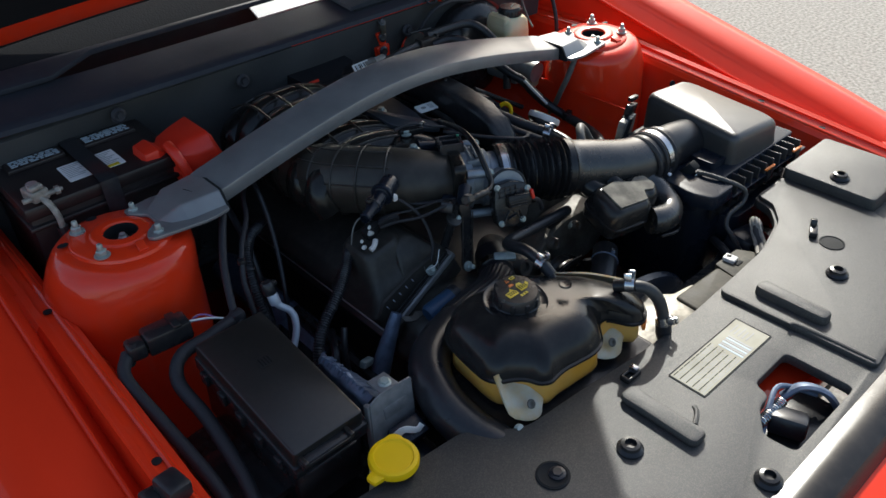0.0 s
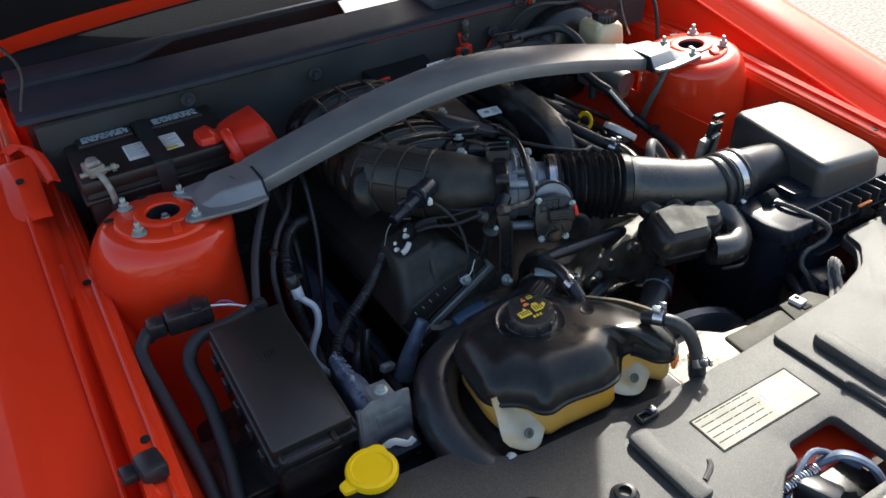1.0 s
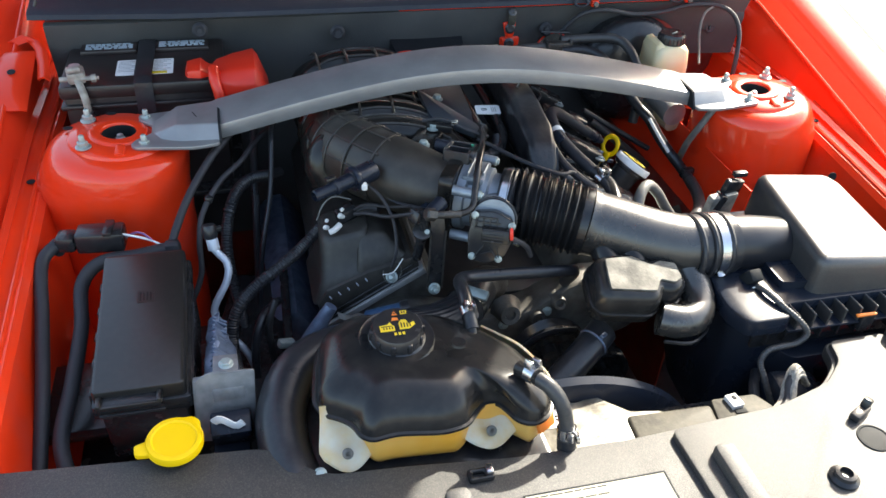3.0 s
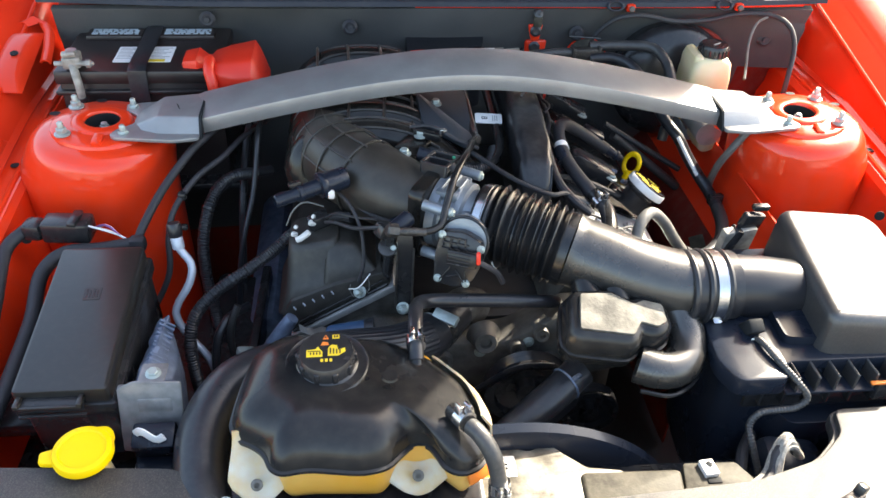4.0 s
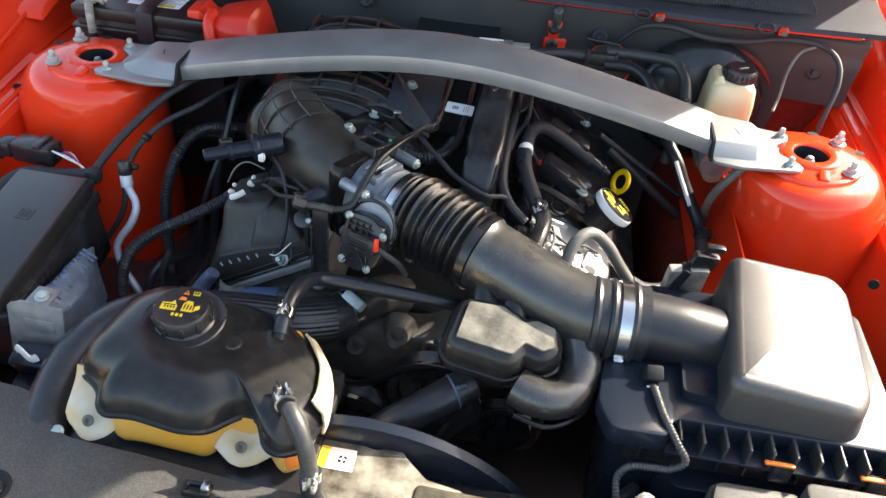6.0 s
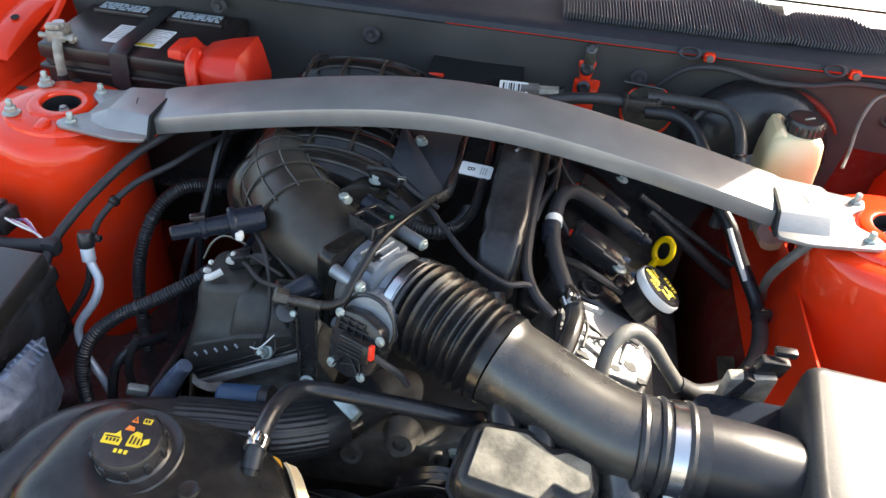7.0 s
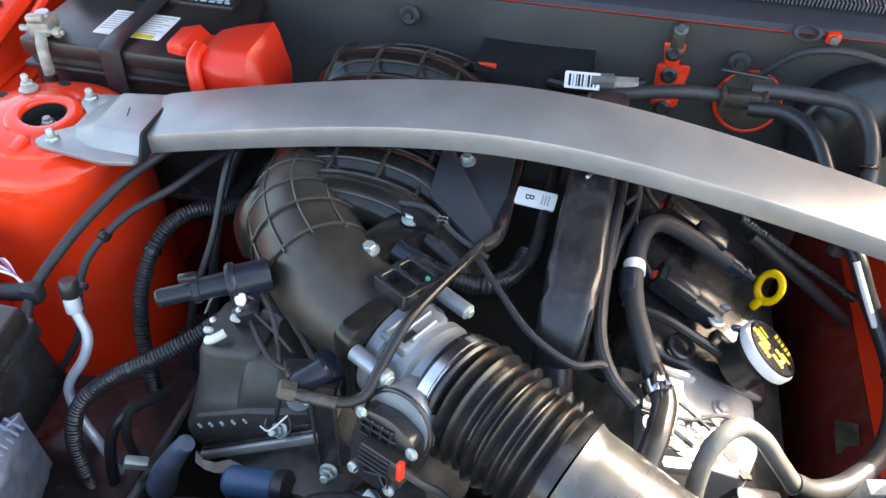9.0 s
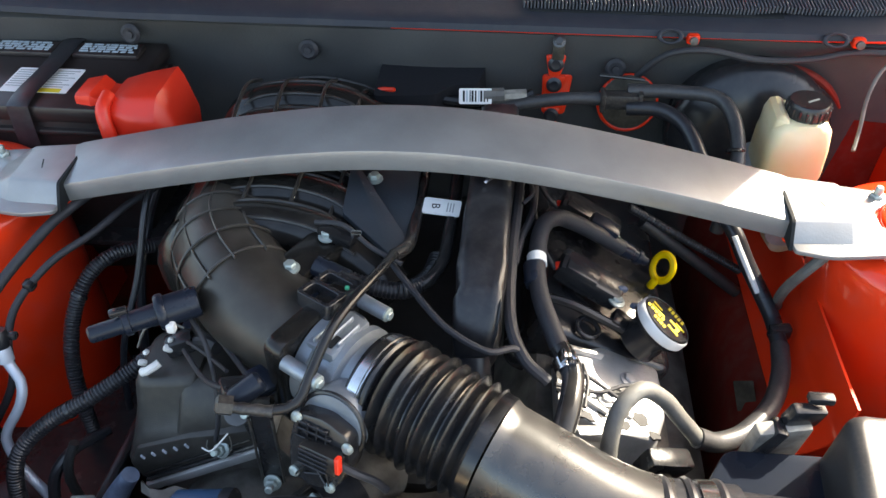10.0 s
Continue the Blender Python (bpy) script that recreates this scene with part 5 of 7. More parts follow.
spring_clamp((-0.104, -0.418, 0.836), (0, 1, 0.1), 0.0092, vh)

uh = thing("radiator_hose", (-0.2, -0.36, 0.66), "thick black ribbed upper radiator hose", "hose")
part("hose", sweep([(-0.040, -0.256, 0.735), (-0.063, -0.287, 0.735), (-0.090, -0.318, 0.738), (-0.13, -0.340, 0.748), (-0.18, -0.352, 0.756), (-0.25, -0.372, 0.765), (-0.305, -0.402, 0.768), (-0.332, -0.455, 0.760), (-0.333, -0.51, 0.748), (-0.320, -0.565, 0.735), (-0.31, -0.60, 0.70)], 0.0285, 20, 0.006), RUBBER, uh)
part("sleeve", sweep([(-0.084, -0.313, 0.7375), (-0.105, -0.327, 0.7425), (-0.13, -0.340, 0.748), (-0.18, -0.352, 0.756), (-0.218, -0.3615, 0.7605)], 0.0305, 120, 0.006, None, True, 1.0, None, 30, 0.045), RUBBER, uh, "black abrasion sleeve with fine lengthwise ribs", angle=60)
part("worm_clamp", band((-0.066, -0.290, 0.735), (-0.62, -0.78, 0.02), 0.0285, 0.014), STEEL, uh)
part("clamp_screw", box((-0.056, -0.300, 0.763), (0.034, 0.014, 0.010), 0.002, pose(0, 0, 0, 30, 0, -38)), ZINC, uh)
part("clamp_bolt", hexnut((-0.300, -0.560, 0.764), (0, -0.5, 1), 0.009, 0.005, 0, 0, 0.007), ZINC, uh)
lh = thing("lower_radiator_hose", (0.03, -0.43, 0.62), "black lower hose crossing to the fan shroud", "hose")
part("hose", sweep([(0.105, -0.375, 0.735), (0.07, -0.40, 0.722), (0.02, -0.43, 0.70), (-0.02, -0.45, 0.665), (-0.04, -0.47, 0.60), (-0.04, -0.49, 0.52)], 0.0205, 18), RUBBER, lh)
part("wire_clamp", ring((0.085, -0.39, 0.728), (-0.8, -0.5, -0.2), 0.0208, 0.0016, 28, 6), GALV, lh, "thin wire hose clamp")
part("clamp_ear", box((0.094, -0.398, 0.747), (0.014, 0.006, 0.006), 0.0015, pose(0, 0, 0, 20, 15, 40)), GALV, lh)

# ---- engine ----
en = thing("engine", (0, 0, 0.40), "V6 engine with dull alloy block and heads", "engine")
part("block", box((0.0, 0.02, 0.56), (0.44, 0.50, 0.28), 0.03), SPRING, en)
for s in (-1, 1):
    part("cylinder_head", box((s * 0.195 - 0.01 if s > 0 else -0.165, 0.0, 0.70 if s > 0 else 0.64), (0.17 if s > 0 else 0.13, 0.46, 0.10), 0.012, pose(0, 0, 0, 0, s * 28)), DULL if s > 0 else SPRING, en, "grey cast cylinder head")
    part("exhaust_shield", box((s * 0.295, 0.02, 0.60), (0.06, 0.36, 0.09), 0.02, pose(0, 0, 0, 0, s * 30)), GALV if s < 0 else DULL, en)
front = slab(rounded([(-0.20, 0.60), (-0.24, 0.63), (-0.215, 0.690), (-0.15, 0.728), (-0.05, 0.70), (0.03, 0.70), (0.10, 0.745), (0.20, 0.745), (0.235, 0.68), (0.20, 0.64), (0.10, 0.62), (-0.10, 0.60)], 0.02), -0.02, 0.03, 0.006, pose(0, -0.255, 0, 90))
part("timing_cover", front, DULL, en, "stained alloy timing cover")
for x, z, r in ((0.0, 0.705, 0.018), (0.045, 0.690, 0.013), (0.075, 0.715, 0.011), (-0.055, 0.672, 0.014), (0.09, 0.66, 0.018), (0.13, 0.725, 0.010), (-0.11, 0.700, 0.011), (-0.16, 0.690, 0.010)):
    part("cover_boss", lathe([(r * 1.3, 0), (r, 0.008), (r * 0.92, 0.020), (r * 0.8, 0.023), (r * 0.45, 0.022), (r * 0.4, 0.016), (0, 0.016)], aim((x, -0.275, z), (0, -1, 0.25)), 20), DULL, en)
    part("cover_bolt", hexnut((x + r * 0.4, -0.278, z - r * 1.9), (0, -1, 0.15), 0.006, 0.004, 0, 0, 0.006), ZINC, en)
for x0, z0, x1, z1 in ((-0.18, 0.640, -0.12, 0.712), (-0.10, 0.625, -0.07, 0.705), (-0.03, 0.62, -0.015, 0.695), (0.03, 0.63, 0.06, 0.70), (0.11, 0.64, 0.15, 0.735), (0.17, 0.655, 0.195, 0.735), (-0.15, 0.668, 0.17, 0.682)):
    part("cast_rib", sweep([(x0, -0.276, z0), ((x0 + x1) / 2, -0.280, (z0 + z1) / 2), (x1, -0.276, z1)], 0.005, 8), DULL, en)
part("water_outlet", sweep([(-0.005, -0.225, 0.715), (-0.025, -0.240, 0.730), (-0.048, -0.268, 0.735)], 0.0250, 18), DULL, en, "dull alloy water outlet")
for x, y, z, r, w in ((0.055, -0.335, 0.655, 0.058, 0.022), (-0.06, -0.335, 0.56, 0.075, 0.03), (0.15, -0.33, 0.60, 0.04, 0.02), (-0.17, -0.33, 0.63, 0.05, 0.022)):
    pu = part("pulley", lathe([(r * 0.3, 0.006), (r * 0.85, 0.0), (r, 0.0), (r * 0.93, w * 0.2), (r, w * 0.4), (r * 0.93, w * 0.6), (r, w * 0.8), (r, w), (r * 0.8, w), (r * 0.75, w * 0.6), (r * 0.3, w * 0.5), (r * 0.28, w * 1.1), (0, w * 1.1)], aim((x, y + 0.02, z), (0, -1, 0)), 36), BLACK, en, "black ribbed belt pulley")
belt = sweep([(0.10, -0.345, 0.70), (0.113, -0.345, 0.655), (0.08, -0.345, 0.60), (0.03, -0.345, 0.50), (-0.06, -0.345, 0.485), (-0.135, -0.345, 0.56), (-0.222, -0.345, 0.63), (-0.17, -0.345, 0.68), (-0.05, -0.345, 0.66), (0.03, -0.345, 0.71), (0.08, -0.345, 0.712)], 0.011, 8, 0.01, flat=0.25)
part("belt", belt, RUBBER, en, "black serpentine belt")
for k in range(7):
    part("cover_bolt", hexnut((-0.20 + 0.065 * k, -0.285, (0.68, 0.705, 0.70, 0.685, 0.70, 0.73, 0.725)[k]), (0, -1, 0.1), 0.010, 0.006, 0, 0, 0.008), ZINC, en)

# left valve cover with its coil tower
vl = thing("valve_cover", (-0.2, -0.02, 0.72), "black plastic valve cover with bright bolts", "valve cover", "valve covers")
BU, BN = Vector((0.857, 0, 0.515)), Vector((-0.515, 0, 0.857))
VL = Matrix((( BU.x, BN.x, 0, -0.254), (0, 0, -1, 0), (BU.z, BN.z, 0, 0.695), (0, 0, 0, 1)))
part("head_end", slab([(0.0, -0.062), (0.156, -0.062), (0.158, -0.008), (-0.002, -0.008)], -0.20, 0.238, 0.004, VL), DULL, vl, "dull grey end of the cylinder head")
part("rail", slab([(-0.004, -0.008), (0.158, -0.008), (0.158, 0.002), (-0.004, 0.002)], -0.20, 0.251, 0.0015, VL), ALLOY, vl, "bare alloy edge of the head")
cvb = part("cover", slab([(-0.002, 0.002), (0.154, 0.002), (0.154, 0.024), (0.125, 0.030), (0.090, 0.040), (0.028, 0.048), (0.004, 0.034), (-0.002, 0.020)], -0.20, 0.244, 0.004, VL), COVERPL, vl)
part("seam_lip", box(VL @ Vector((0.078, 0.013, 0.2445)), (0.140, 0.0016, 0.003), 0.0005, VL.to_3x3().to_4x4(), 1), SATIN, cvb)
part("seam_lip", box(VL @ Vector((0.076, 0.005, 0.2450)), (0.150, 0.004, 0.006), 0.001, VL.to_3x3().to_4x4(), 1), BLACK, cvb)
for k in range(5):
    part("moulded_pip", box(VL @ Vector((0.026 + 0.014 * k, 0.036 - 0.0012 * k, 0.2448)), (0.0016, 0.006, 0.003), 0.0005, VL.to_3x3().to_4x4(), 1), PIPE, cvb)
part("slot", box(VL @ Vector((0.052, 0.004, 0.2465)), (0.014, 0.003, 0.003), 0.0008, VL.to_3x3().to_4x4(), 1), GREYHOSE, cvb)


def turret(rows, r):
    return loft([[(x, y, z + k * (x - x0)) for x, y in rounded([(x0, y0), (x1, y0), (x1, y1), (x0, y1)], r, 4)] for x0, x1, y0, y1, z, k in rows])


part("shoulder", turret(((-0.215, -0.124, -0.241, -0.10, 0.752, 0.25), (-0.212, -0.136, -0.238, -0.11, 0.772, 0.20), (-0.208, -0.152, -0.226, -0.125, 0.798, 0.10), (-0.205, -0.166, -0.214, -0.135, 0.814, 0.05), (-0.202, -0.176, -0.208, -0.140, 0.818, 0.05)), 0.008), COVERPL, vl)
tw = part("coil_tower", turret(((-0.274, -0.170, -0.242, -0.12, 0.722, 0.45), (-0.264, -0.180, -0.239, -0.128, 0.748, 0.40), (-0.261, -0.184, -0.232, -0.134, 0.762, 0.28), (-0.258, -0.186, -0.222, -0.138, 0.780, 0.20), (-0.256, -0.188, -0.214, -0.142, 0.806, 0.16), (-0.253, -0.190, -0.210, -0.145, 0.8135, 0.16), (-0.249, -0.194, -0.206, -0.149, 0.8155, 0.16)), 0.016), COVERPL, vl, "raised black coil tower", angle=50)
part("coil_plug", box((-0.216, -0.172, 0.829), (0.030, 0.020, 0.020), 0.005, pose(0, 0, 0, 0, -12, 20)), BLACK, tw)
part("plug_neck", sweep([(-0.205, -0.170, 0.828), (-0.188, -0.176, 0.838), (-0.172, -0.186, 0.842)], 0.007, 10), TAPE, tw)
for x, y, z, w, d, h, tl in ((-0.247, -0.195, 0.824, 0.009, 0.006, 0.007, 25), (-0.245, -0.187, 0.830, 0.006, 0.005, 0.006, 60), (-0.224, -0.182, 0.832, 0.010, 0.007, 0.008, 10), (-0.222, -0.177, 0.839, 0.005, 0.005, 0.007, 40)):
    part("bright_pin", box((x, y, z), (w, d, h), 0.0025, pose(0, 0, 0, 20, 30, tl)), PALERIM, tw, "pale scuffed connector tab")
part("bright_tab", sweep([(-0.244, -0.206, 0.823), (-0.236, -0.205, 0.826), (-0.228, -0.198, 0.829)], 0.0042, 10), PALERIM, tw)
for x, y, z, w in ((-0.164, -0.246, 0.765, (-0.25, -0.75, 0.6)), (-0.109, -0.272, 0.757, (0, -0.9, 0.4)), (-0.121, -0.256, 0.843, (0, -0.8, 0.6)), (-0.13, -0.08, 0.80, (0, 0, 1))):
    part("bolt", hexnut((x, y, z), w, 0.011, 0.008, 0.007, 0.004, 0.0085), ZINC, vl, "bright flange bolt")
part("wire_clip", sweep([(-0.176, -0.246, 0.778), (-0.177, -0.250, 0.770), (-0.172, -0.253, 0.762)], 0.0006, 6), GREYHOSE, vl)
part("wire_clip", sweep([(-0.153, -0.246, 0.787), (-0.151, -0.250, 0.776), (-0.155, -0.253, 0.768)], 0.0006, 6), GREYHOSE, vl)
part("strap", loft([[(x0, y, z), (x0, y + 0.0035, z), (x1, y + 0.0035, z), (x1, y, z)] for x0, x1, y, z in ((-0.1165, -0.0975, -0.262, 0.868), (-0.1155, -0.0965, -0.268, 0.850), (-0.1160, -0.0975, -0.269, 0.80), (-0.1170, -0.0985, -0.269, 0.762), (-0.1140, -0.1010, -0.268, 0.750))]), BLACK, vl, "flat black strap bracket")
for x in (-0.1175, -0.0970):
    part("strap_flange", sweep([(x + 0.001, -0.270, 0.852), (x, -0.2705, 0.80), (x - 0.001, -0.2705, 0.756)], 0.0014, 6), DUSTYPL, vl)
part("round_boss", lathe([(0.012, 0), (0.012, 0.004), (0.006, 0.005), (0, 0.004)], aim((-0.128, -0.262, 0.848), (0, -0.6, 1)), 20), SPRING, vl)

# right valve cover, coils, filler
vr = thing("valve_cover", (0.21, 0.0, 0.72), "black valve cover with red-tabbed coil plugs", "valve cover", "valve covers")
TR = pose(0.195, 0.0, 0.775, 0, 24)
part("cover", slab(rounded([(-0.075, -0.112), (0.085, -0.112), (0.085, 0.22), (-0.075, 0.22)], 0.02), -0.03, 0.02, 0.010, TR, 3), BLACK, vr)
part("flange", slab(rounded([(-0.085, -0.120), (0.095, -0.120), (0.095, 0.23), (-0.085, 0.23)], 0.02), -0.046, -0.028, 0.003, TR), BLACK, vr)


def head_z(x):
    """Height of the bare head's sloping top."""
    return 0.7915 - 0.445 * (x - 0.205)


part("bare_head_end", loft([[(x, y, head_z(x) - dz) for x, y in grown(rounded([(0.150, -0.122), (0.186, -0.118), (0.200, -0.108), (0.262, -0.110), (0.264, -0.168), (0.250, -0.205), (0.206, -0.214), (0.152, -0.206)], 0.007, 3), g)] for dz, g in ((0.060, 0.0), (0.005, 0.0), (0.0015, -0.0012), (0.0, -0.004))]), ALLOY, vr, "bright bare alloy end of the head", angle=40)
rnd = random.Random(5)
for x, y, r in ((0.176, -0.178, 0.009), (0.214, -0.164, 0.007), (0.236, -0.186, 0.010), (0.196, -0.196, 0.006), (0.244, -0.150, 0.005), (0.168, -0.140, 0.006), (0.218, -0.200, 0.007), (0.190, -0.158, 0.004), (0.160, -0.186, 0.008), (0.206, -0.186, 0.009), (0.180, -0.204, 0.008), (0.248, -0.200, 0.006), (0.158, -0.170, 0.005)):
    blob = [(x + r * rnd.uniform(0.55, 1.35) * math.cos(a), y + r * rnd.uniform(0.45, 1.0) * math.sin(a)) for a in (2 * math.pi * k / 11 for k in range(11))]
    part("oil_stained_pocket", loft([[(u, v, head_z(u) + h) for u, v in blob] for h in (-0.002, 0.0009)]), DARKIN, vr)
for x, y in ((0.172, -0.160), (0.226, -0.142), (0.200, -0.178), (0.160, -0.196)):
    part("head_bolt", hexnut((x, y, head_z(x)), (0.40, 0, 0.9), 0.011, 0.006, 0, 0, 0.009), ALLOY, vr)
for x, y, w, d, a in ((0.182, -0.128, 0.040, 0.006, 10), (0.228, -0.172, 0.006, 0.040, -15), (0.186, -0.190, 0.034, 0.006, -20)):
    part("head_rib", box((x, y, head_z(x) + 0.002), (w, d, 0.008), 0.002, pose(0, 0, 0, 0, 24, a)), ALLOY, vr)
for pts in ([(0.146, -0.168, 0.826), (0.168, -0.160, 0.816), (0.192, -0.168, 0.806), (0.214, -0.178, 0.796)], [(0.150, -0.186, 0.822), (0.172, -0.182, 0.812), (0.196, -0.176, 0.803), (0.222, -0.160, 0.796), (0.244, -0.156, 0.784)], [(0.178, -0.150, 0.812), (0.182, -0.172, 0.810), (0.178, -0.200, 0.808)]):
    part("head_lead", sweep(pts, 0.0020, 8), TAPE, vr)
part("sensor", box((0.262, -0.205, 0.735), (0.055, 0.022, 0.030), 0.004, pose(0, 0, 0, 10, 25, 20)), BLACK, vr)
for k, (x, y, z) in enumerate(((0.175, -0.045, 0.832), (0.178, 0.060, 0.832), (0.178, 0.155, 0.832))):
    c = part("coil", box((x + 0.012, y, z - 0.005), (0.075, 0.034, 0.024), 0.005, pose(0, 0, 0, 0, 24, -14)), BLACK, vr, "black ignition coil")
    part("plug", box((x + 0.002, y - 0.004, z + 0.006), (0.038, 0.020, 0.016), 0.003, pose(0, 0, 0, 0, 24, -14)), BLACK, c)
    part("red_tab", box((x - 0.022, y, z + 0.012), (0.007, 0.009, 0.006), 0.0015), REDPL, c, "small red locking tab")
    part("coil_bolt", hexnut((x + 0.040, y - 0.022, z - 0.014), (0.3, 0, 1), 0.010, 0.006, 0, 0, 0.009), ZINC, c)
part("well_rim", ring((0.185, -0.098, 0.808), (0.35, -0.1, 1), 0.012, 0.003, 20), BLACK, vr)
part("cable_rail", sweep([(0.125, -0.075, 0.83), (0.165, -0.082, 0.826), (0.205, -0.092, 0.812), (0.238, -0.102, 0.80)], 0.005, 8), BLACK, vr)
part("gloss_corner", box((0.222, -0.088, 0.806), (0.030, 0.022, 0.014), 0.004, pose(0, 0, 0, 0, 28, -20)), SATIN, vr)
ON = Vector((0.58, 0.06, 0.81)).normalized()
OY = ON.cross(Vector((0.166, 0.607, -0.593))).normalized()
OX = OY.cross(ON)
OC = Matrix(((OX.x, OY.x, ON.x, 0.247), (OX.y, OY.y, ON.y, -0.100), (OX.z, OY.z, ON.z, 0.806), (0, 0, 0, 1))) @ Matrix.Diagonal((0.80, 0.80, 1, 1))
oc = thing("oil_filler_cap", (0.250, -0.112, 0.79), "black oil filler cap with yellow print and a rim painted sunlit", "filler cap")
part("neck", lathe([(0.028, -0.018), (0.028, 0.006), (0.034, 0.009), (0.034, 0.012), (0, 0.012)], OC, 24), BLACK, oc)
ocap = part("cap", lathe([(0.034, 0.010), (0.037, 0.012), (0.037, 0.022), (0.034, 0.027), (0.030, 0.0275), (0, 0.0275)], OC, 40), SATIN, oc)
# Pale colour on the black cap's edge stands for the sun's glint.
part("sunlit_rim", lathe([(0.0372, 0.0150), (0.0386, 0.0162), (0.0386, 0.0236), (0.0366, 0.0264)], OC, 40, cap=False), PALERIM, ocap, "rim coloured pale for the sun on it")
marks = [(-0.022 + 0.0032 * (k % 2), -0.004 + 0.0042 * (k // 2), 0.0024, 0.0030) for k in range(8)] + [(-0.013, 0.002 + 0.0048 * k, 0.0055, 0.0034) for k in range(5)]
marks += [(-0.006, 0.004, 0.003, 0.018), (0.001, 0.010, 0.003, 0.012), (-0.012, -0.018, 0.004, 0.014), (-0.007, -0.016, 0.010, 0.004), (0.000, -0.012, 0.004, 0.010), (0.006, -0.020, 0.003, 0.012)]
marks += [(0.016 + 0.0040 * (k % 2), -0.014 + 0.0046 * (k // 2), 0.0028, 0.0032) for k in range(10)]
for a, b, w, h in marks:
    part("printed_symbol", slab([(a * 1.2, b * 1.25), ((a + w) * 1.2, b * 1.25), ((a + w) * 1.2, (b + h) * 1.25), (a * 1.2, (b + h) * 1.25)], 0.0275, 0.0281, 0, OC), YELLOWINK, ocap)
dp = thing("dipstick", (0.27, 0.02, 0.72), "yellow ring-handled oil dipstick in a steel tube", "dipstick")
part("handle", ring((0.278, 0.022, 0.789), (-0.70, -0.60, 0.40), 0.0130, 0.0038, 30, 8, 1.25), YELLOW, dp, "bright yellow ring handle")
part("stem", box((0.267, 0.009, 0.775), (0.008, 0.009, 0.014), 0.003, pose(0, 0, 0, 0, 30, 20)), YELLOW, dp)
part("tube", sweep([(0.262, 0.002, 0.765), (0.262, -0.01, 0.735), (0.275, -0.03, 0.66), (0.29, -0.05, 0.50)], 0.005, 10), GALV, dp)

# ---- intake manifold ----
im = thing("intake_manifold", (-0.12, 0.03, 0.80), "black nylon intake manifold with curved runners", "intake manifold")
part("plenum", sweep([(-0.072, -0.198, 0.866), (-0.105, -0.178, 0.870), (-0.140, -0.150, 0.874), (-0.172, -0.112, 0.874), (-0.196, -0.065, 0.868), (-0.205, 0.0, 0.858), (-0.205, 0.08, 0.850), (-0.20, 0.19, 0.845)], 0.050, 28, 0.008,
                      lambda d, t: 0.88 + 0.12 * min(1, d / 0.06) + 0.06 * min(1, d / 0.14)), DUSTPLENUM, im, "smooth dusty brown-black plenum")
for i in range(6):
    y0 = -0.075 + 0.052 * i
    w = 0.026
    rise = (0.0, 0.0, 0.0, 0.014, 0.018, -0.006)[i]
    pts = [(-0.232, y0 - 0.012, 0.835), (-0.238, y0 - 0.004, 0.862), (-0.212, y0 + 0.004, 0.886 + rise), (-0.155, y0 + 0.010, 0.895 + rise), (-0.095, y0 + 0.004, 0.890 + rise), (-0.050, y0 - 0.015, 0.876 + rise * 0.5), (-0.012, y0 - 0.040, 0.858)]
    rn = part("runner", sweep(pts, w, 16, 0.007), PLENUM, im, "curved black intake runner")
    for off in (-0.5, 0.5):
        part("mould_line", sweep([(x, y + off * w * 1.1, z + w * 0.86) for x, y, z in pts[1:-1]], 0.0018, 6, 0.008), RIBEDGE, rn)
for x, dz in ((-0.222, -0.004), (-0.175, 0.0), (-0.125, 0.0), (-0.085, -0.012)):
    part("cross_rib", sweep([(x, -0.070, 0.912 + dz), (x + 0.004, 0.0, 0.921 + dz), (x + 0.004, 0.04, 0.924 + dz), (x + 0.004, 0.075, 0.934 + dz), (x + 0.002, 0.14, 0.940 + dz), (x, 0.20, 0.914 + dz)], 0.0022, 6, 0.01), RIBEDGE, im)
for k, (c, w, rr) in enumerate((((-0.150, -0.141, 0.874), (-0.62, 0.72, 0.02), 0.0535), ((-0.172, -0.112, 0.874), (-0.55, 0.84, -0.02), 0.0545), ((-0.188, -0.083, 0.870), (-0.42, 0.9, -0.1), 0.0545), ((-0.198, -0.050, 0.865), (-0.25, 0.96, -0.12), 0.0545))):
    part("hoop_rib", ring(c, w, rr, 0.0016, 40, 6), RIBEDGE, im)
for a in (20, 52, 84, 118):
    ca, sa = math.cos(radians(a)), math.sin(radians(a))
    line = []
    for (x, y, z), (wx, wy) in (((-0.145, -0.146, 0.874), (-0.62, 0.72)), ((-0.172, -0.112, 0.874), (-0.55, 0.84)), ((-0.196, -0.065, 0.868), (-0.34, 0.93)), ((-0.205, -0.02, 0.861), (-0.1, 0.99))):
        n = math.hypot(wx, wy)
        line.append((x - 0.0535 * ca * wy / n, y + 0.0535 * ca * wx / n, z + 0.0535 * sa))
    part("long_rib", sweep(line, 0.0014, 6, 0.008), RIBEDGE, im)
part("throttle_flange", slab(rounded([(-0.052, -0.052), (0.052, -0.052), (0.052, 0.052), (-0.052, 0.052)], 0.014), -0.006, 0.014, 0.004, aim((-0.073, -0.198, 0.866), (0.86, -0.50, -0.02))), PLENUM, im)
SBM = pose(-0.058, -0.180, 0.912, -8, 0, -30)
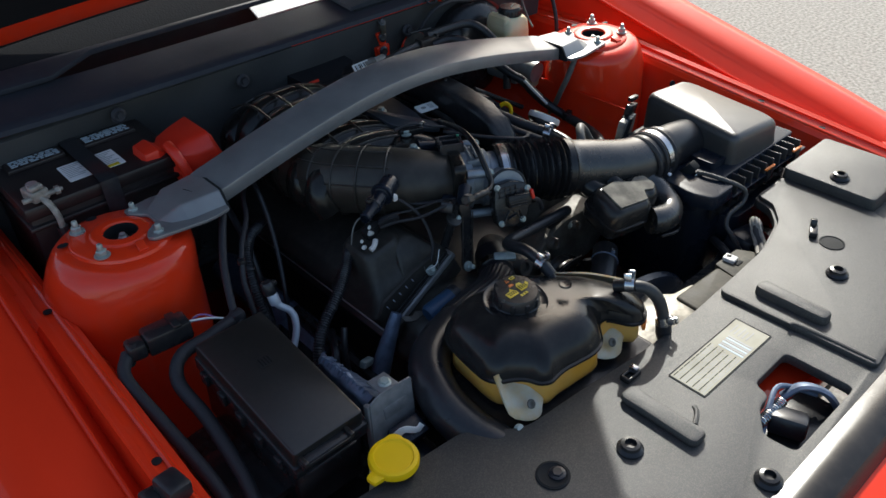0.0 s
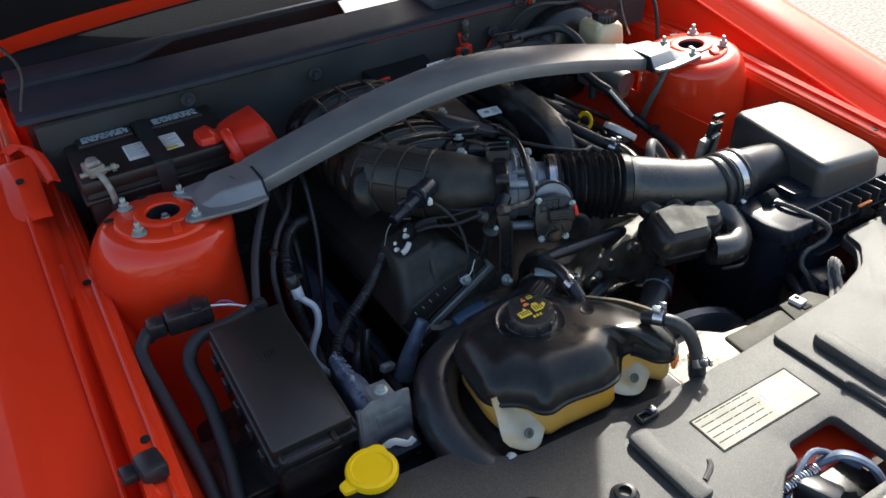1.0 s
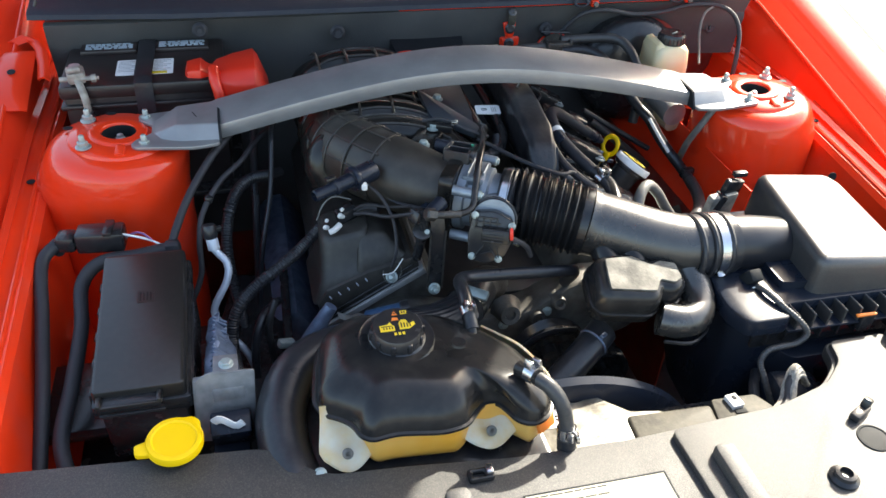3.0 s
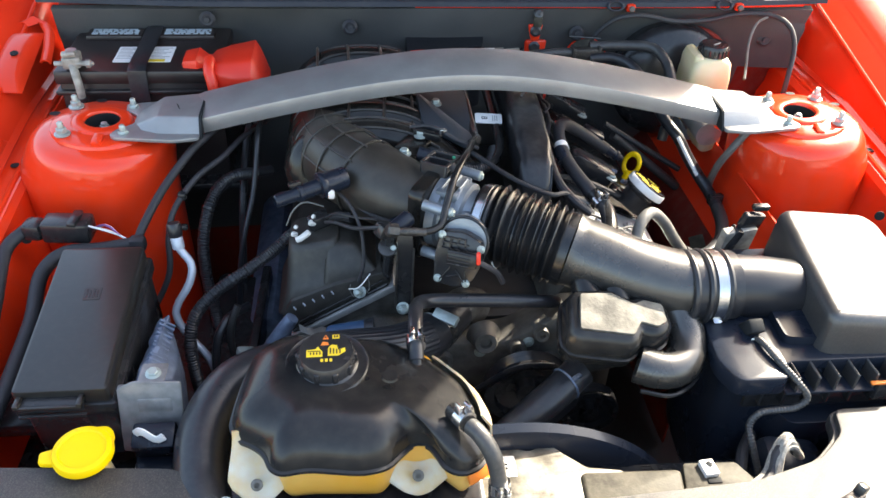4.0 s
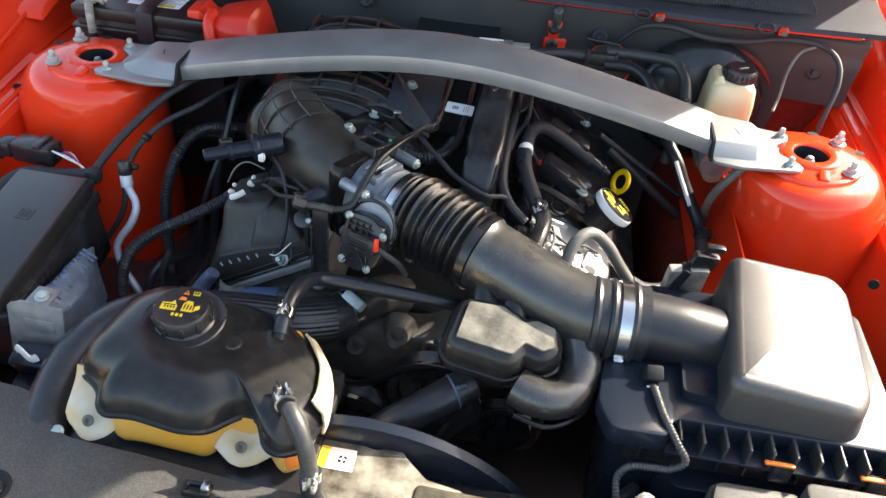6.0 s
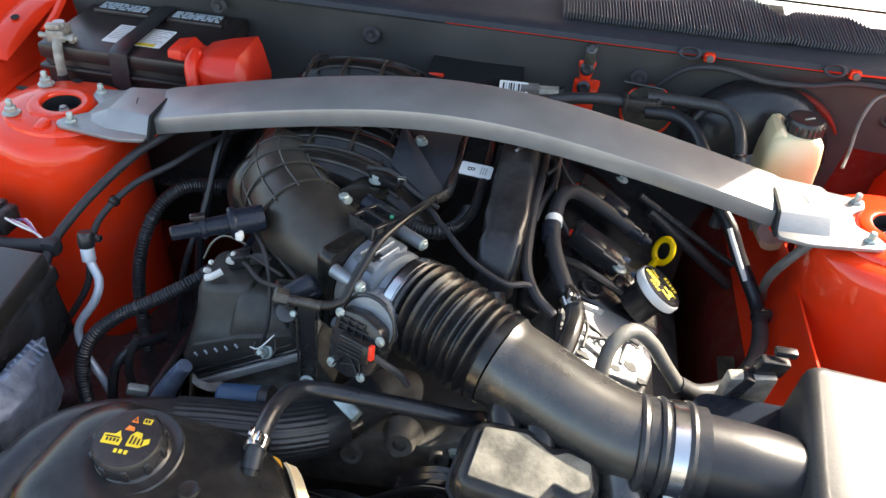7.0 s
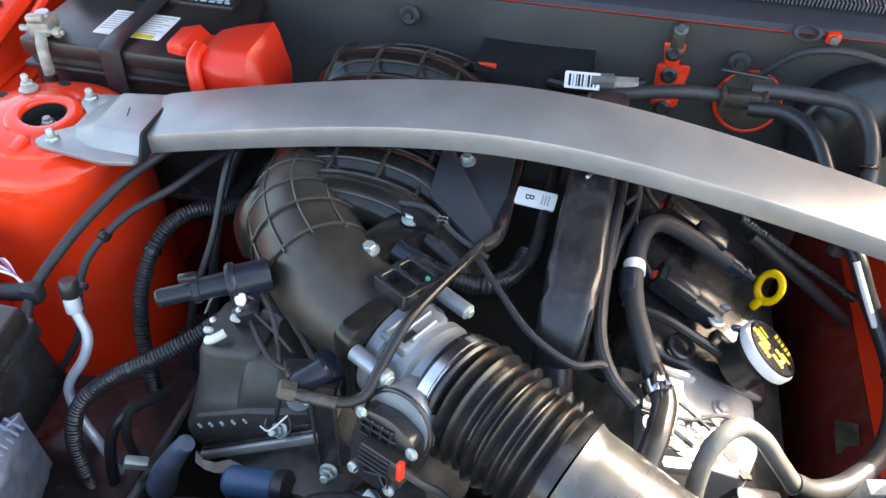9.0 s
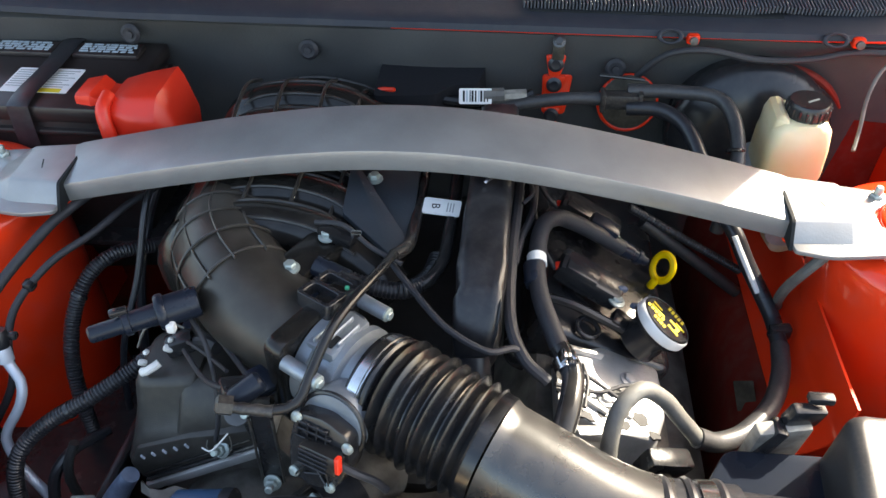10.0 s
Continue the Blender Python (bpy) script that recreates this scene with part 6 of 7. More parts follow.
sbx = part("sensor_box", slab(rounded([(-0.019, -0.022), (0.019, -0.022), (0.019, 0.022), (-0.019, 0.022)], 0.004, 2), -0.012, 0.013, 0.001, SBM, 1, holes=[rounded([(-0.014, -0.018), (0.014, -0.018), (0.014, -0.002), (-0.014, -0.002)], 0.003, 2), rounded([(-0.014, 0.003), (0.014, 0.003), (0.014, 0.017), (-0.014, 0.017)], 0.003, 2)]), BLACK, im, "black open-celled sensor housing")
part("socket_floor", slab([(-0.015, -0.019), (0.015, -0.019), (0.015, 0.018), (-0.015, 0.018)], -0.006, 0.002, 0, SBM), BLUEPL, sbx)
part("latch", box(SBM @ Vector((0.004, 0.026, 0.006)), (0.030, 0.010, 0.010), 0.002, SBM.to_3x3().to_4x4()), BLACK, sbx)
part("green_tab", box((-0.040, -0.180, 0.927), (0.004, 0.004, 0.003), 0.001), GREENPL, im)
pl = part("stay_plate", slab(rounded([(-0.070, -0.056), (-0.013, -0.108), (-0.002, -0.096), (-0.004, -0.078), (-0.056, 0.004), (-0.074, 0.030)], 0.006), 0.0, 0.007, 0.002, pose(0, 0, 0.903, 4, 4)), PLATEPL, im, "flat blue-grey stay plate")
part("plate_back", slab(rounded([(-0.056, 0.004), (-0.004, -0.078), (0.002, -0.050), (0.002, 0.062), (-0.066, 0.062), (-0.072, 0.028)], 0.004), 0.0, 0.006, 0.002, pose(-0.001, 0.001, 0.9005, 9, -2)), PLATEPL, pl)
for x, y, z in ((-0.046, 0.004, 0.9085), (-0.076, -0.097, 0.912), (-0.101, -0.145, 0.9125)):
    part("flange_bolt", hexnut((x, y, z), (0, 0, 1), 0.0105, 0.008, 0, 0, 0.0090), ZINC, im, "bright flange bolt")
part("boss", box((-0.093, -0.118, 0.895), (0.040, 0.080, 0.030), 0.008, pose(0, 0, 0, 0, 0, -28)), PLENUM, im)
ft = thing("breather_valve", (-0.22, -0.205, 0.87), "black stepped breather fitting on the plenum", "fitting")
FB, FT = Vector((-0.180, -0.183, 0.902)), Vector((-0.264, -0.228, 0.897))
dr = (FT - FB).normalized()
part("body", lathe([(0, -0.002), (0.017, -0.002), (0.018, 0.0), (0.018, 0.034), (0.013, 0.036), (0.012, 0.058), (0.0145, 0.059), (0.0145, 0.064), (0.012, 0.065), (0.010, 0.070), (0.010, 0.093), (0.008, 0.095), (0.0075, 0.088), (0, 0.088)], aim(FB, dr) @ Matrix.Diagonal((0.80, 0.80, 1, 1)), 24), BLUEPL, ft)
part("collar", lathe([(0.0185, 0), (0.020, 0.002), (0.020, 0.006), (0.0185, 0.008)], aim(FB + dr * 0.027, dr) @ Matrix.Diagonal((0.86, 0.86, 1, 1)), 24), BLUEPL, ft)
part("key", box(FB + dr * 0.068 + Vector((0, 0.004, 0.013)), (0.016, 0.008, 0.006), 0.002, pose(0, 0, 0, 0, 0, 28)), BLACK, ft)
part("clip", box(FB + dr * 0.02 + Vector((0.002, -0.018, -0.006)), (0.008, 0.008, 0.010), 0.002), WHITE, ft)

# ---- throttle body ----
TBW = Vector((0.86, -0.50, -0.02)).normalized()
TB0 = Vector((-0.060, -0.206, 0.866))
tb = thing("throttle_body", (-0.04, -0.22, 0.82), "cast alloy throttle body with a black motor cover", "throttle body")
part("bore", lathe([(0.047, 0), (0.047, 0.012), (0.041, 0.014), (0.041, 0.030), (0.045, 0.032), (0.045, 0.040), (0.039, 0.043), (0.039, 0.055), (0, 0.055)], aim(TB0, TBW), 40), TBALLOY, tb)
sd = Vector((-TBW.y, TBW.x, 0)).normalized()
for u, v in ((0.046, 0.036), (-0.046, 0.034), (0.046, -0.036), (-0.046, -0.036)):
    p = TB0 + sd * u + Vector((0, 0, v))
    pp = part("bolt_post", lathe([(0.0072, 0), (0.0068, 0.036), (0.005, 0.037), (0, 0.037)], aim(p, TBW), 16), TBALLOY, tb)
    part("post_bolt", hexnut(p + TBW * 0.036, TBW, 0.008, 0.005, 0, 0, 0.0068), ZINC, pp)
cw = part("casting_web", box(TB0 + TBW * 0.020 + Vector((0, 0, 0.039)), (0.030, 0.050, 0.012), 0.003, pose(0, 0, 0, 0, 0, -30)), TBALLOY, tb)
for k in range(3):
    part("web_rib", box(TB0 + TBW * (0.012 + 0.010 * k) + Vector((0, 0, 0.0465)), (0.003, 0.044 - 0.008 * k, 0.006), 0.001, pose(0, 0, 0, 0, 0, -30), 1), TBALLOY, cw)
part("web_pocket", box(TB0 + TBW * 0.024 - sd * 0.012 + Vector((0, 0, 0.0455)), (0.010, 0.014, 0.002), 0.0006, pose(0, 0, 0, 0, 0, -30), 1), INK, cw)
GN = Vector((-0.35, -0.88, 0.30)).normalized()
part("motor_barrel", lathe([(0.0, -0.03), (0.028, -0.03), (0.0300, -0.026), (0.0300, 0.008), (0.028, 0.011), (0, 0.011)], aim((-0.034, -0.278, 0.871), GN), 36), TBALLOY, tb, "pale alloy motor barrel")
part("barrel_seal", ring(Vector((-0.034, -0.278, 0.871)) + GN * 0.009, GN, 0.0298, 0.0022, 40), BLACK, tb)
GM = aim((-0.041, -0.299, 0.857), GN) @ Matrix.Diagonal((0.80, 0.80, 0.9, 1))
GT = GM.to_3x3().to_4x4()
gc = part("gear_cover", slab(rounded([(-0.034, 0.040), (0.0, 0.045), (0.030, 0.034), (0.034, 0.0), (0.024, -0.030), (-0.004, -0.046), (-0.036, -0.040), (-0.040, 0.0)], 0.008, 3), -0.016, 0.010, 0.003, GM), BLACK, tb, "black ribbed gear cover")
for y, x0, x1 in ((0.034, -0.026, 0.004), (0.026, -0.030, 0.012), (0.016, -0.030, -0.004)):
    part("rib", box(GM @ Vector(((x0 + x1) / 2, y, 0.0115)), (x1 - x0, 0.0024, 0.005), 0.0006, GT, 1), BLACK, gc)
for x in (-0.028, -0.016, -0.005, 0.006):
    part("rib", box(GM @ Vector((x, 0.027, 0.0115)), (0.0022, 0.018, 0.005), 0.0006, GT, 1), BLACK, gc)
for x, w, tl in ((-0.020, 0.030, 58), (0.004, 0.026, -50), (-0.006, 0.022, 20), (0.012, 0.020, -75)):
    part("rib", box(GM @ Vector((x, -0.024, 0.0115)), (w, 0.0022, 0.005), 0.0006, GT @ pose(0, 0, 0, 0, 0, tl), 1), BLACK, gc)
plg = part("plug", box(GM @ Vector((0.006, 0.008, 0.016)), (0.046, 0.024, 0.020), 0.003, GT), SATIN, gc, "finned black connector")
for k in range(4):
    part("fin", box(GM @ Vector((0.002, 0.000 + 0.0055 * k, 0.0268)), (0.034, 0.0018, 0.003), 0.0005, GT, 1), BLACK, plg)
part("red_lock", box(GM @ Vector((0.031, 0.016, 0.026)), (0.0055, 0.019, 0.007), 0.0015, GT @ pose(0, 0, 0, 0, 0, 8)), REDPL, plg, "red plug lock")
for x, y in ((-0.031, 0.036), (0.030, 0.024), (-0.030, -0.034), (0.014, -0.034)):
    part("cover_screw", hexnut(GM @ Vector((x, y, 0.010)), GN, 0.006, 0.004, 0, 0, 0.005), ZINC, gc)
part("lead", sweep([GM @ Vector(p) for p in ((0.028, 0.006, 0.016), (0.044, 0.000, 0.012), (0.058, -0.012, 0.000), (0.066, -0.030, -0.012))], 0.0035, 8), TAPE, tb)

# ---- intake tube: bellows, elbow, clamps ----
it = thing("intake_tube", (0.12, -0.28, 0.80), "black rubber intake bellows and smooth elbow", "intake tube")
AX = [(-0.012, -0.234, 0.866), (0.025, -0.254, 0.866), (0.06, -0.272, 0.863), (0.095, -0.289, 0.858), (0.135, -0.307, 0.851), (0.170, -0.322, 0.844), (0.205, -0.333, 0.838), (0.238, -0.338, 0.835), (0.262, -0.339, 0.834)]
def convolution(d, total):
    """Cuff with two beads, sharp uneven fins, then a smooth end cuff."""
    if d < 0.013:
        return 0.90
    if d < 0.024:
        return 0.93 + 0.02 * math.cos(2 * math.pi * (d - 0.013) / 0.0055)
    if d < 0.109:
        k = (d - 0.024) / 0.0100
        u = abs((k % 1.0) - 0.5) * 2
        return 0.825 + (0.175 - 0.025 * ((int(k) * 7) % 3)) * (1 - u) ** 0.9
    return 0.90


part("bellows", sweep(AX[:4], 0.053, 40, 0.0011, convolution), BELLOWS, it, "ribbed black rubber bellows", angle=28)
part("elbow", sweep([AX[3]] + AX[4:], 0.0445, 36, 0.006, lambda d, t: (1.05 if d < 0.006 else 1.0) * (1.0 - 0.05 * min(1, d / 0.1))), ELBOWPL, it, "smooth dusty black elbow")
part("band_clamp", band((-0.004, -0.2385, 0.866), TBW, 0.0485, 0.011), STEEL, it, "bright band clamp")
part("clamp_screw", box((0.010, -0.262, 0.816), (0.022, 0.010, 0.010), 0.002, pose(0, 0, 0, 0, 20, 60)), STEEL, it)
for off in (-0.026, -0.008, 0.016):
    part("cuff_ring", ring((0.254 + off, -0.3395, 0.834), (1, 0, 0), 0.0425, 0.0045, 36), RUBBER, it)
part("cuff", sweep([(0.232, -0.338, 0.835), (0.262, -0.339, 0.834), (0.286, -0.339, 0.834)], 0.043, 36), RUBBER, it)
part("worm_clamp", band((0.260, -0.339, 0.834), (1, 0, 0), 0.0438, 0.013), STEEL, it, "bright worm-drive clamp")
part("worm_screw", box((0.260, -0.374, 0.808), (0.012, 0.014, 0.022), 0.003, pose(0, 0, 0, 30)), STEEL, it)
part("air_duct", sweep([(0.276, -0.339, 0.834), (0.32, -0.339, 0.830), (0.352, -0.338, 0.824), (0.40, -0.337, 0.816)], 0.0385, 36, 0.01), DUCTPL, it, "smooth black duct into the air box")
part("stub", sweep([(0.112, -0.300, 0.850), (0.105, -0.330, 0.838), (0.112, -0.355, 0.828)], 0.017, 16), SATIN, it)
part("stub", sweep([(0.135, -0.315, 0.845), (0.140, -0.345, 0.838), (0.142, -0.365, 0.825)], 0.016, 16), SATIN, it)

# resonator under the elbow
rs2 = thing("resonator", (0.13, -0.39, 0.76), "black two-lobed intake resonator with a worn flat top", "resonator")
RZ = pose(0.131, -0.393, 0.838, 16, 6)
raw = [(-0.045, 0.030), (-0.004, 0.034), (0.022, 0.020), (0.034, 0.026), (0.058, 0.020), (0.060, -0.006), (0.045, -0.016), (0.026, -0.010), (0.014, -0.028), (-0.052, -0.022)]
rl = rounded(raw, 0.007, 3)
part("chamber", loft([[(*q, z) for q in grown(rl, d)] for d, z in ((0.0, -0.058), (0.006, -0.056), (0.011, -0.048), (0.011, -0.020), (0.008, -0.008), (0.003, -0.001), (-0.003, 0.001))], m=RZ), SATIN, rs2, angle=50)
part("top_plate", slab(rounded(grown(raw, -0.003), 0.003, 2), 0.0005, 0.004, 0.0008, RZ, 1), SCUFFED, rs2, "scuffed grained top")
part("weld_seam", slab(grown(rl, 0.0135), -0.036, -0.031, 0.001, RZ), SATIN, rs2)
part("side_tube", sweep([(0.208, -0.348, 0.828), (0.218, -0.364, 0.812), (0.223, -0.388, 0.796), (0.214, -0.414, 0.786), (0.194, -0.427, 0.784), (0.172, -0.427, 0.786), (0.155, -0.420, 0.788)], 0.0225, 24, 0.006), ELBOWPL, rs2, "curved dusty side tube", angle=60)
part("tube_seam", sweep([(0.236, -0.388, 0.776), (0.230, -0.424, 0.768), (0.194, -0.450, 0.765), (0.155, -0.444, 0.768)], 0.003, 8), SATIN, rs2)

# ---- air box ----
ab = thing("air_box", (0.44, -0.34, 0.60), "grained black plastic air filter box with ribbed flange", "air box")
lid = []
for z, d in ((0.800, 0.004), (0.812, 0.003), (0.840, 0.0008), (0.853, 0.0), (0.8585, -0.0012), (0.8625, -0.0038), (0.8652, -0.0075), (0.8665, -0.013)):
    o = grown(rounded([(0.382, -0.236), (0.362, -0.436), (0.496, -0.442), (0.516, -0.408), (0.526, -0.25), (0.509, -0.230)], 0.016, 4), d)
    lid.append([(x, y, z + (0.062 * (y + 0.335) + 0.006 * (1 - abs(x - 0.43) / 0.1) - 0.20 * max(0.0, x - 0.44) if z > 0.815 else 0)) for x, y in o])
part("lid", loft(lid), BOXPL, ab, "grained faceted lid", angle=28)
part("flange", slab(rounded([(0.300, -0.236), (0.262, -0.300), (0.247, -0.360), (0.239, -0.440), (0.252, -0.474), (0.312, -0.474), (0.3165, -0.448), (0.555, -0.448), (0.555, -0.236)], 0.012), 0.784, 0.810, 0.003), BLUEPL, ab)
part("base", slab(rounded([(0.305, -0.235), (0.272, -0.31), (0.262, -0.43), (0.282, -0.454), (0.545, -0.456), (0.545, -0.235)], 0.02), 0.56, 0.785, 0.006), BLUEPL, ab, "dark lower half")
for k in range(10):
    part("clip_rib", box((0.3235 + 0.0232 * k, -0.4595, 0.7970), (0.0032, 0.027, 0.0225), 0.001, None, 1), BOXPL, ab)
part("front_ledge", box((0.434, -0.4600, 0.7850), (0.246, 0.030, 0.0035), 0.001), BLUEPL, ab)
for k in range(10):
    part("skirt_rib", box((0.289 + 0.0270 * k, -0.4650, 0.772), (0.0035, 0.008, 0.022), 0.001, None, 1), BLACK, ab)
part("front_skirt", box((0.412, -0.459, 0.768), (0.278, 0.006, 0.032), 0.001), BLACK, ab)
for k in range(8):
    part("clip_rib", box((0.547, -0.43 + 0.024 * k, 0.790), (0.022, 0.005, 0.030), 0.002), BLACK, ab)
for x in (0.429, 0.523):
    part("orange_clip", box((x - 0.006, -0.4762, 0.7985), (0.030, 0.005, 0.003), 0.001), ORANGEINK, ab)
    part("clip_body", box((x, -0.4725, 0.7835), (0.020, 0.010, 0.026), 0.002), BLACK, ab)
part("side_hump", loft([[(x, y, z) for x, y in rounded([(0.330, -0.300), (0.326, -0.420), (0.375, -0.425), (0.385, -0.29)], 0.008, 3)] for z in (0.70, 0.814, 0.822)]), BLUEPL, ab)
part("lower_tray", slab(rounded([(0.31, -0.44), (0.33, -0.480), (0.56, -0.480), (0.56, -0.44)], 0.01), 0.66, 0.740, 0.004), BLUEPL, ab)
tbk = part("back_bracket", box((0.345, -0.222, 0.80), (0.05, 0.014, 0.075), 0.003, pose(0, 0, 0, 8, 0, 12)), LEAD, ab, "pale dusty hooked retaining bracket")
part("hook", box((0.362, -0.220, 0.845), (0.032, 0.012, 0.024), 0.003, pose(0, 0, 0, 8, 10, 12)), BLACK, tbk)
part("hook", box((0.372, -0.216, 0.863), (0.022, 0.010, 0.008), 0.002), BLACK, tbk)
part("hook", box((0.335, -0.228, 0.815), (0.012, 0.020, 0.05), 0.003, pose(0, 0, 0, 0, 20)), BLACK, tbk)
ia = thing("air_temperature_sensor", (0.305, -0.38, 0.78), "black sensor plug with a taped lead", "sensor")
part("plug", box((0.296, -0.396, 0.815), (0.019, 0.017, 0.028), 0.003, pose(0, 0, 0, 35, 0, 6)), INK, ia)
for k in range(2):
    part("stripe", box((0.2965, -0.4055 - 0.0055 * k, 0.8185 - 0.007 * k), (0.014 - 0.002 * k, 0.002, 0.0022 + 0.0012 * k), 0.0005, pose(0, 0, 0, 35, 0, 6), 1), WHITE, ia, "white printed stripe")
part("mount_plate", box((0.303, -0.366, 0.822), (0.034, 0.006, 0.004), 0.001, pose(0, 0, 0, 0, 0, -6), 1), PALERIM, ia)
part("red_tab", box((0.291, -0.414, 0.807), (0.008, 0.004, 0.004), 0.001), REDPL, ia)
part("lead", conduit([(0.297, -0.410, 0.812), (0.299, -0.425, 0.816), (0.306, -0.452, 0.814), (0.320, -0.478, 0.805), (0.330, -0.486, 0.790), (0.318, -0.489, 0.779), (0.297, -0.488, 0.775), (0.278, -0.489, 0.772), (0.268, -0.494, 0.758), (0.270, -0.508, 0.742), (0.283, -0.530, 0.70)], 0.0042), RUBBERGREY, ia)
part("screw", hexnut((0.278, -0.372, 0.818), (0, -0.6, 1), 0.009, 0.008, 0, 0, 0.006), ZINC, ia)
bl = thing("braided_loom", (0.26, -0.56, 0.75), "frayed grey braided loom end at the radiator", "wiring loom")
for k in range(8):
    u, v = 0.0066 * math.cos(k * math.pi / 4), 0.0066 * math.sin(k * math.pi / 4)
    part("strand", sweep([(0.246 + u, -0.572 + v, 0.752), (0.268 + u * 0.9, -0.556 + v, 0.752 + u * 0.3), (0.278 + u * 0.5, -0.540 + v, 0.766 + u * 0.6), (0.290 - u * 0.2, -0.530 + v, 0.772 + u), (0.302 - u * 0.5, -0.527 + v, 0.765 + u), (0.312 - u * 0.8, -0.527 + v, 0.748 + u * 0.5)], 0.0034, 7, 0.004), BRAID, bl)
part("core", sweep([(0.248, -0.572, 0.752), (0.268, -0.556, 0.752), (0.278, -0.540, 0.765), (0.290, -0.530, 0.770), (0.302, -0.527, 0.763), (0.310, -0.527, 0.750)], 0.006, 10), TAPE, bl)
for k, pts in enumerate(([(0.300, -0.46, 0.70), (0.27, -0.50, 0.71), (0.262, -0.54, 0.69), (0.28, -0.57, 0.70)], [(0.335, -0.47, 0.68), (0.31, -0.52, 0.70), (0.30, -0.55, 0.68)])):
    solo("wiring_lead", sweep(pts, 0.007, 10), TAPE, "black taped lead beside the radiator", "wiring", "front leads")
hb2 = thing("headlamp_housing", (0.31, -0.50, 0.62), "dark blue-black lamp housing beside the radiator", "lamp housing")
part("shell", box((0.315, -0.505, 0.685), (0.075, 0.05, 0.09), 0.012, pose(0, 0, 0, 10, 12)), BLUEPL, hb2)

# ---- hoses, pipes and wires over the engine ----
fo = thing("foam_duct", (0.077, -0.10, 0.80), "thick black foam-wrapped duct running back under the brace", "duct")
rings = []
rnd = random.Random(11)
for y, x, z, w, h in ((-0.188, 0.072, 0.848, 0.016, 0.016), (-0.178, 0.073, 0.862, 0.021, 0.024), (-0.160, 0.074, 0.876, 0.0225, 0.030), (-0.145, 0.075, 0.882, 0.021, 0.028), (-0.125, 0.0755, 0.888, 0.0235, 0.032), (-0.10, 0.076, 0.892, 0.0225, 0.032), (-0.065, 0.077, 0.897, 0.023, 0.033), (-0.03, 0.078, 0.900, 0.0225, 0.032), (0.01, 0.079, 0.901, 0.023, 0.033), (0.05, 0.080, 0.900, 0.0225, 0.032), (0.14, 0.082, 0.894, 0.022, 0.031)):
    rings.append([(x + u * (1 + 0.05 * rnd.uniform(-1, 1)), y + 0.003 * rnd.uniform(-1, 1), z + v * (1 + 0.05 * rnd.uniform(-1, 1))) for u, v in rounded([(-w, -h), (w, -h), (w, h), (-w, h)], 0.011, 4)])
part("wrap", loft(rings), WRAP, fo, "wrinkled black tape wrap", angle=60)
part("neck", sweep([(0.072, -0.182, 0.852), (0.074, -0.196, 0.830), (0.078, -0.205, 0.79)], 0.016, 14), RUBBER, fo)
bp = solo("bright_pin", sweep([(0.072, -0.03, 0.936), (0.090, -0.012, 0.945)], 0.0022, 6), STEEL, "bright bare pin above the foam duct", "pin")
vp = thing("vapour_pipe", (0.02, -0.05, 0.85), "pair of black vapour pipes with a white lettered tag", "pipe")
part("pipe", sweep([(0.004, 0.12, 0.894), (0.004, 0.03, 0.896), (0.003, -0.06, 0.896), (0.002, -0.095, 0.905), (-0.008, -0.118, 0.912)], 0.0065, 12), SATIN, vp)
part("pipe", sweep([(0.040, 0.12, 0.895), (0.040, 0.02, 0.893), (0.039, -0.06, 0.890), (0.034, -0.095, 0.882), (0.015, -0.120, 0.876), (-0.02, -0.125, 0.874)], 0.007, 12), SATIN, vp)
TG = pose(0.028, -0.027, 0.9005, 12, 2, -4)
tg = part("tag", slab(rounded([(-0.019, -0.0105), (0.020, -0.0105), (0.020, 0.0105), (-0.019, 0.0105)], 0.003), -0.0008, 0.0008, 0, TG), WHITE, vp, "white tag with the letter B")
part("letter", letters("B", 0.0125, TG @ pose(-0.006, 0, 0.0009, 0, 0, -90)), INK, tg)
for k in range(3):
    part("print_line", slab([(0.006 + 0.003 * k, -0.006), (0.0072 + 0.003 * k, -0.006), (0.0072 + 0.003 * k, 0.006), (0.006 + 0.003 * k, 0.006)], 0.0008, 0.001, 0, TG), GREYINK, tg)
solo("brake_vacuum_tube", sweep([(-0.008, -0.118, 0.914), (-0.016, -0.150, 0.922), (-0.030, -0.190, 0.928), (-0.045, -0.228, 0.925), (-0.058, -0.262, 0.905), (-0.066, -0.280, 0.892), (-0.088, -0.288, 0.890), (-0.128, -0.288, 0.893)], 0.0046, 12), SATIN, "glossy black bent tube over the throttle body", "tube")
jn = thing("pipe_junction", (-0.15, -0.262, 0.86), "dusty black pipe junction block over the valve cover", "fitting")
part("body", sweep([(-0.120, -0.290, 0.893), (-0.100, -0.290, 0.892), (-0.084, -0.289, 0.890)], 0.0054, 14, 0.002, ribbed(0.012, 0.14)), DUSTYPL, jn)
part("cap", lathe([(0.009, -0.016), (0.010, -0.012), (0.010, 0.010), (0.007, 0.013), (0, 0.013)], aim((-0.110, -0.268, 0.890), (0.75, 0.6, 0.3)), 20), BLUEPL, jn)
part("nut", lathe([(0.0085, -0.007), (0.0085, 0.005), (0.006, 0.007), (0, 0.007)], aim((-0.124, -0.289, 0.894), (-0.9, -0.2, 0.3)), 6), DUSTYPL, jn)
part("leg", sweep([(-0.125, -0.265, 0.88), (-0.125, -0.255, 0.84), (-0.128, -0.24, 0.79)], 0.007, 8), BLACK, jn)
cn2 = thing("injector_loom", (-0.03, -0.14, 0.86), "black loom and plugs along the manifold", "wiring loom")
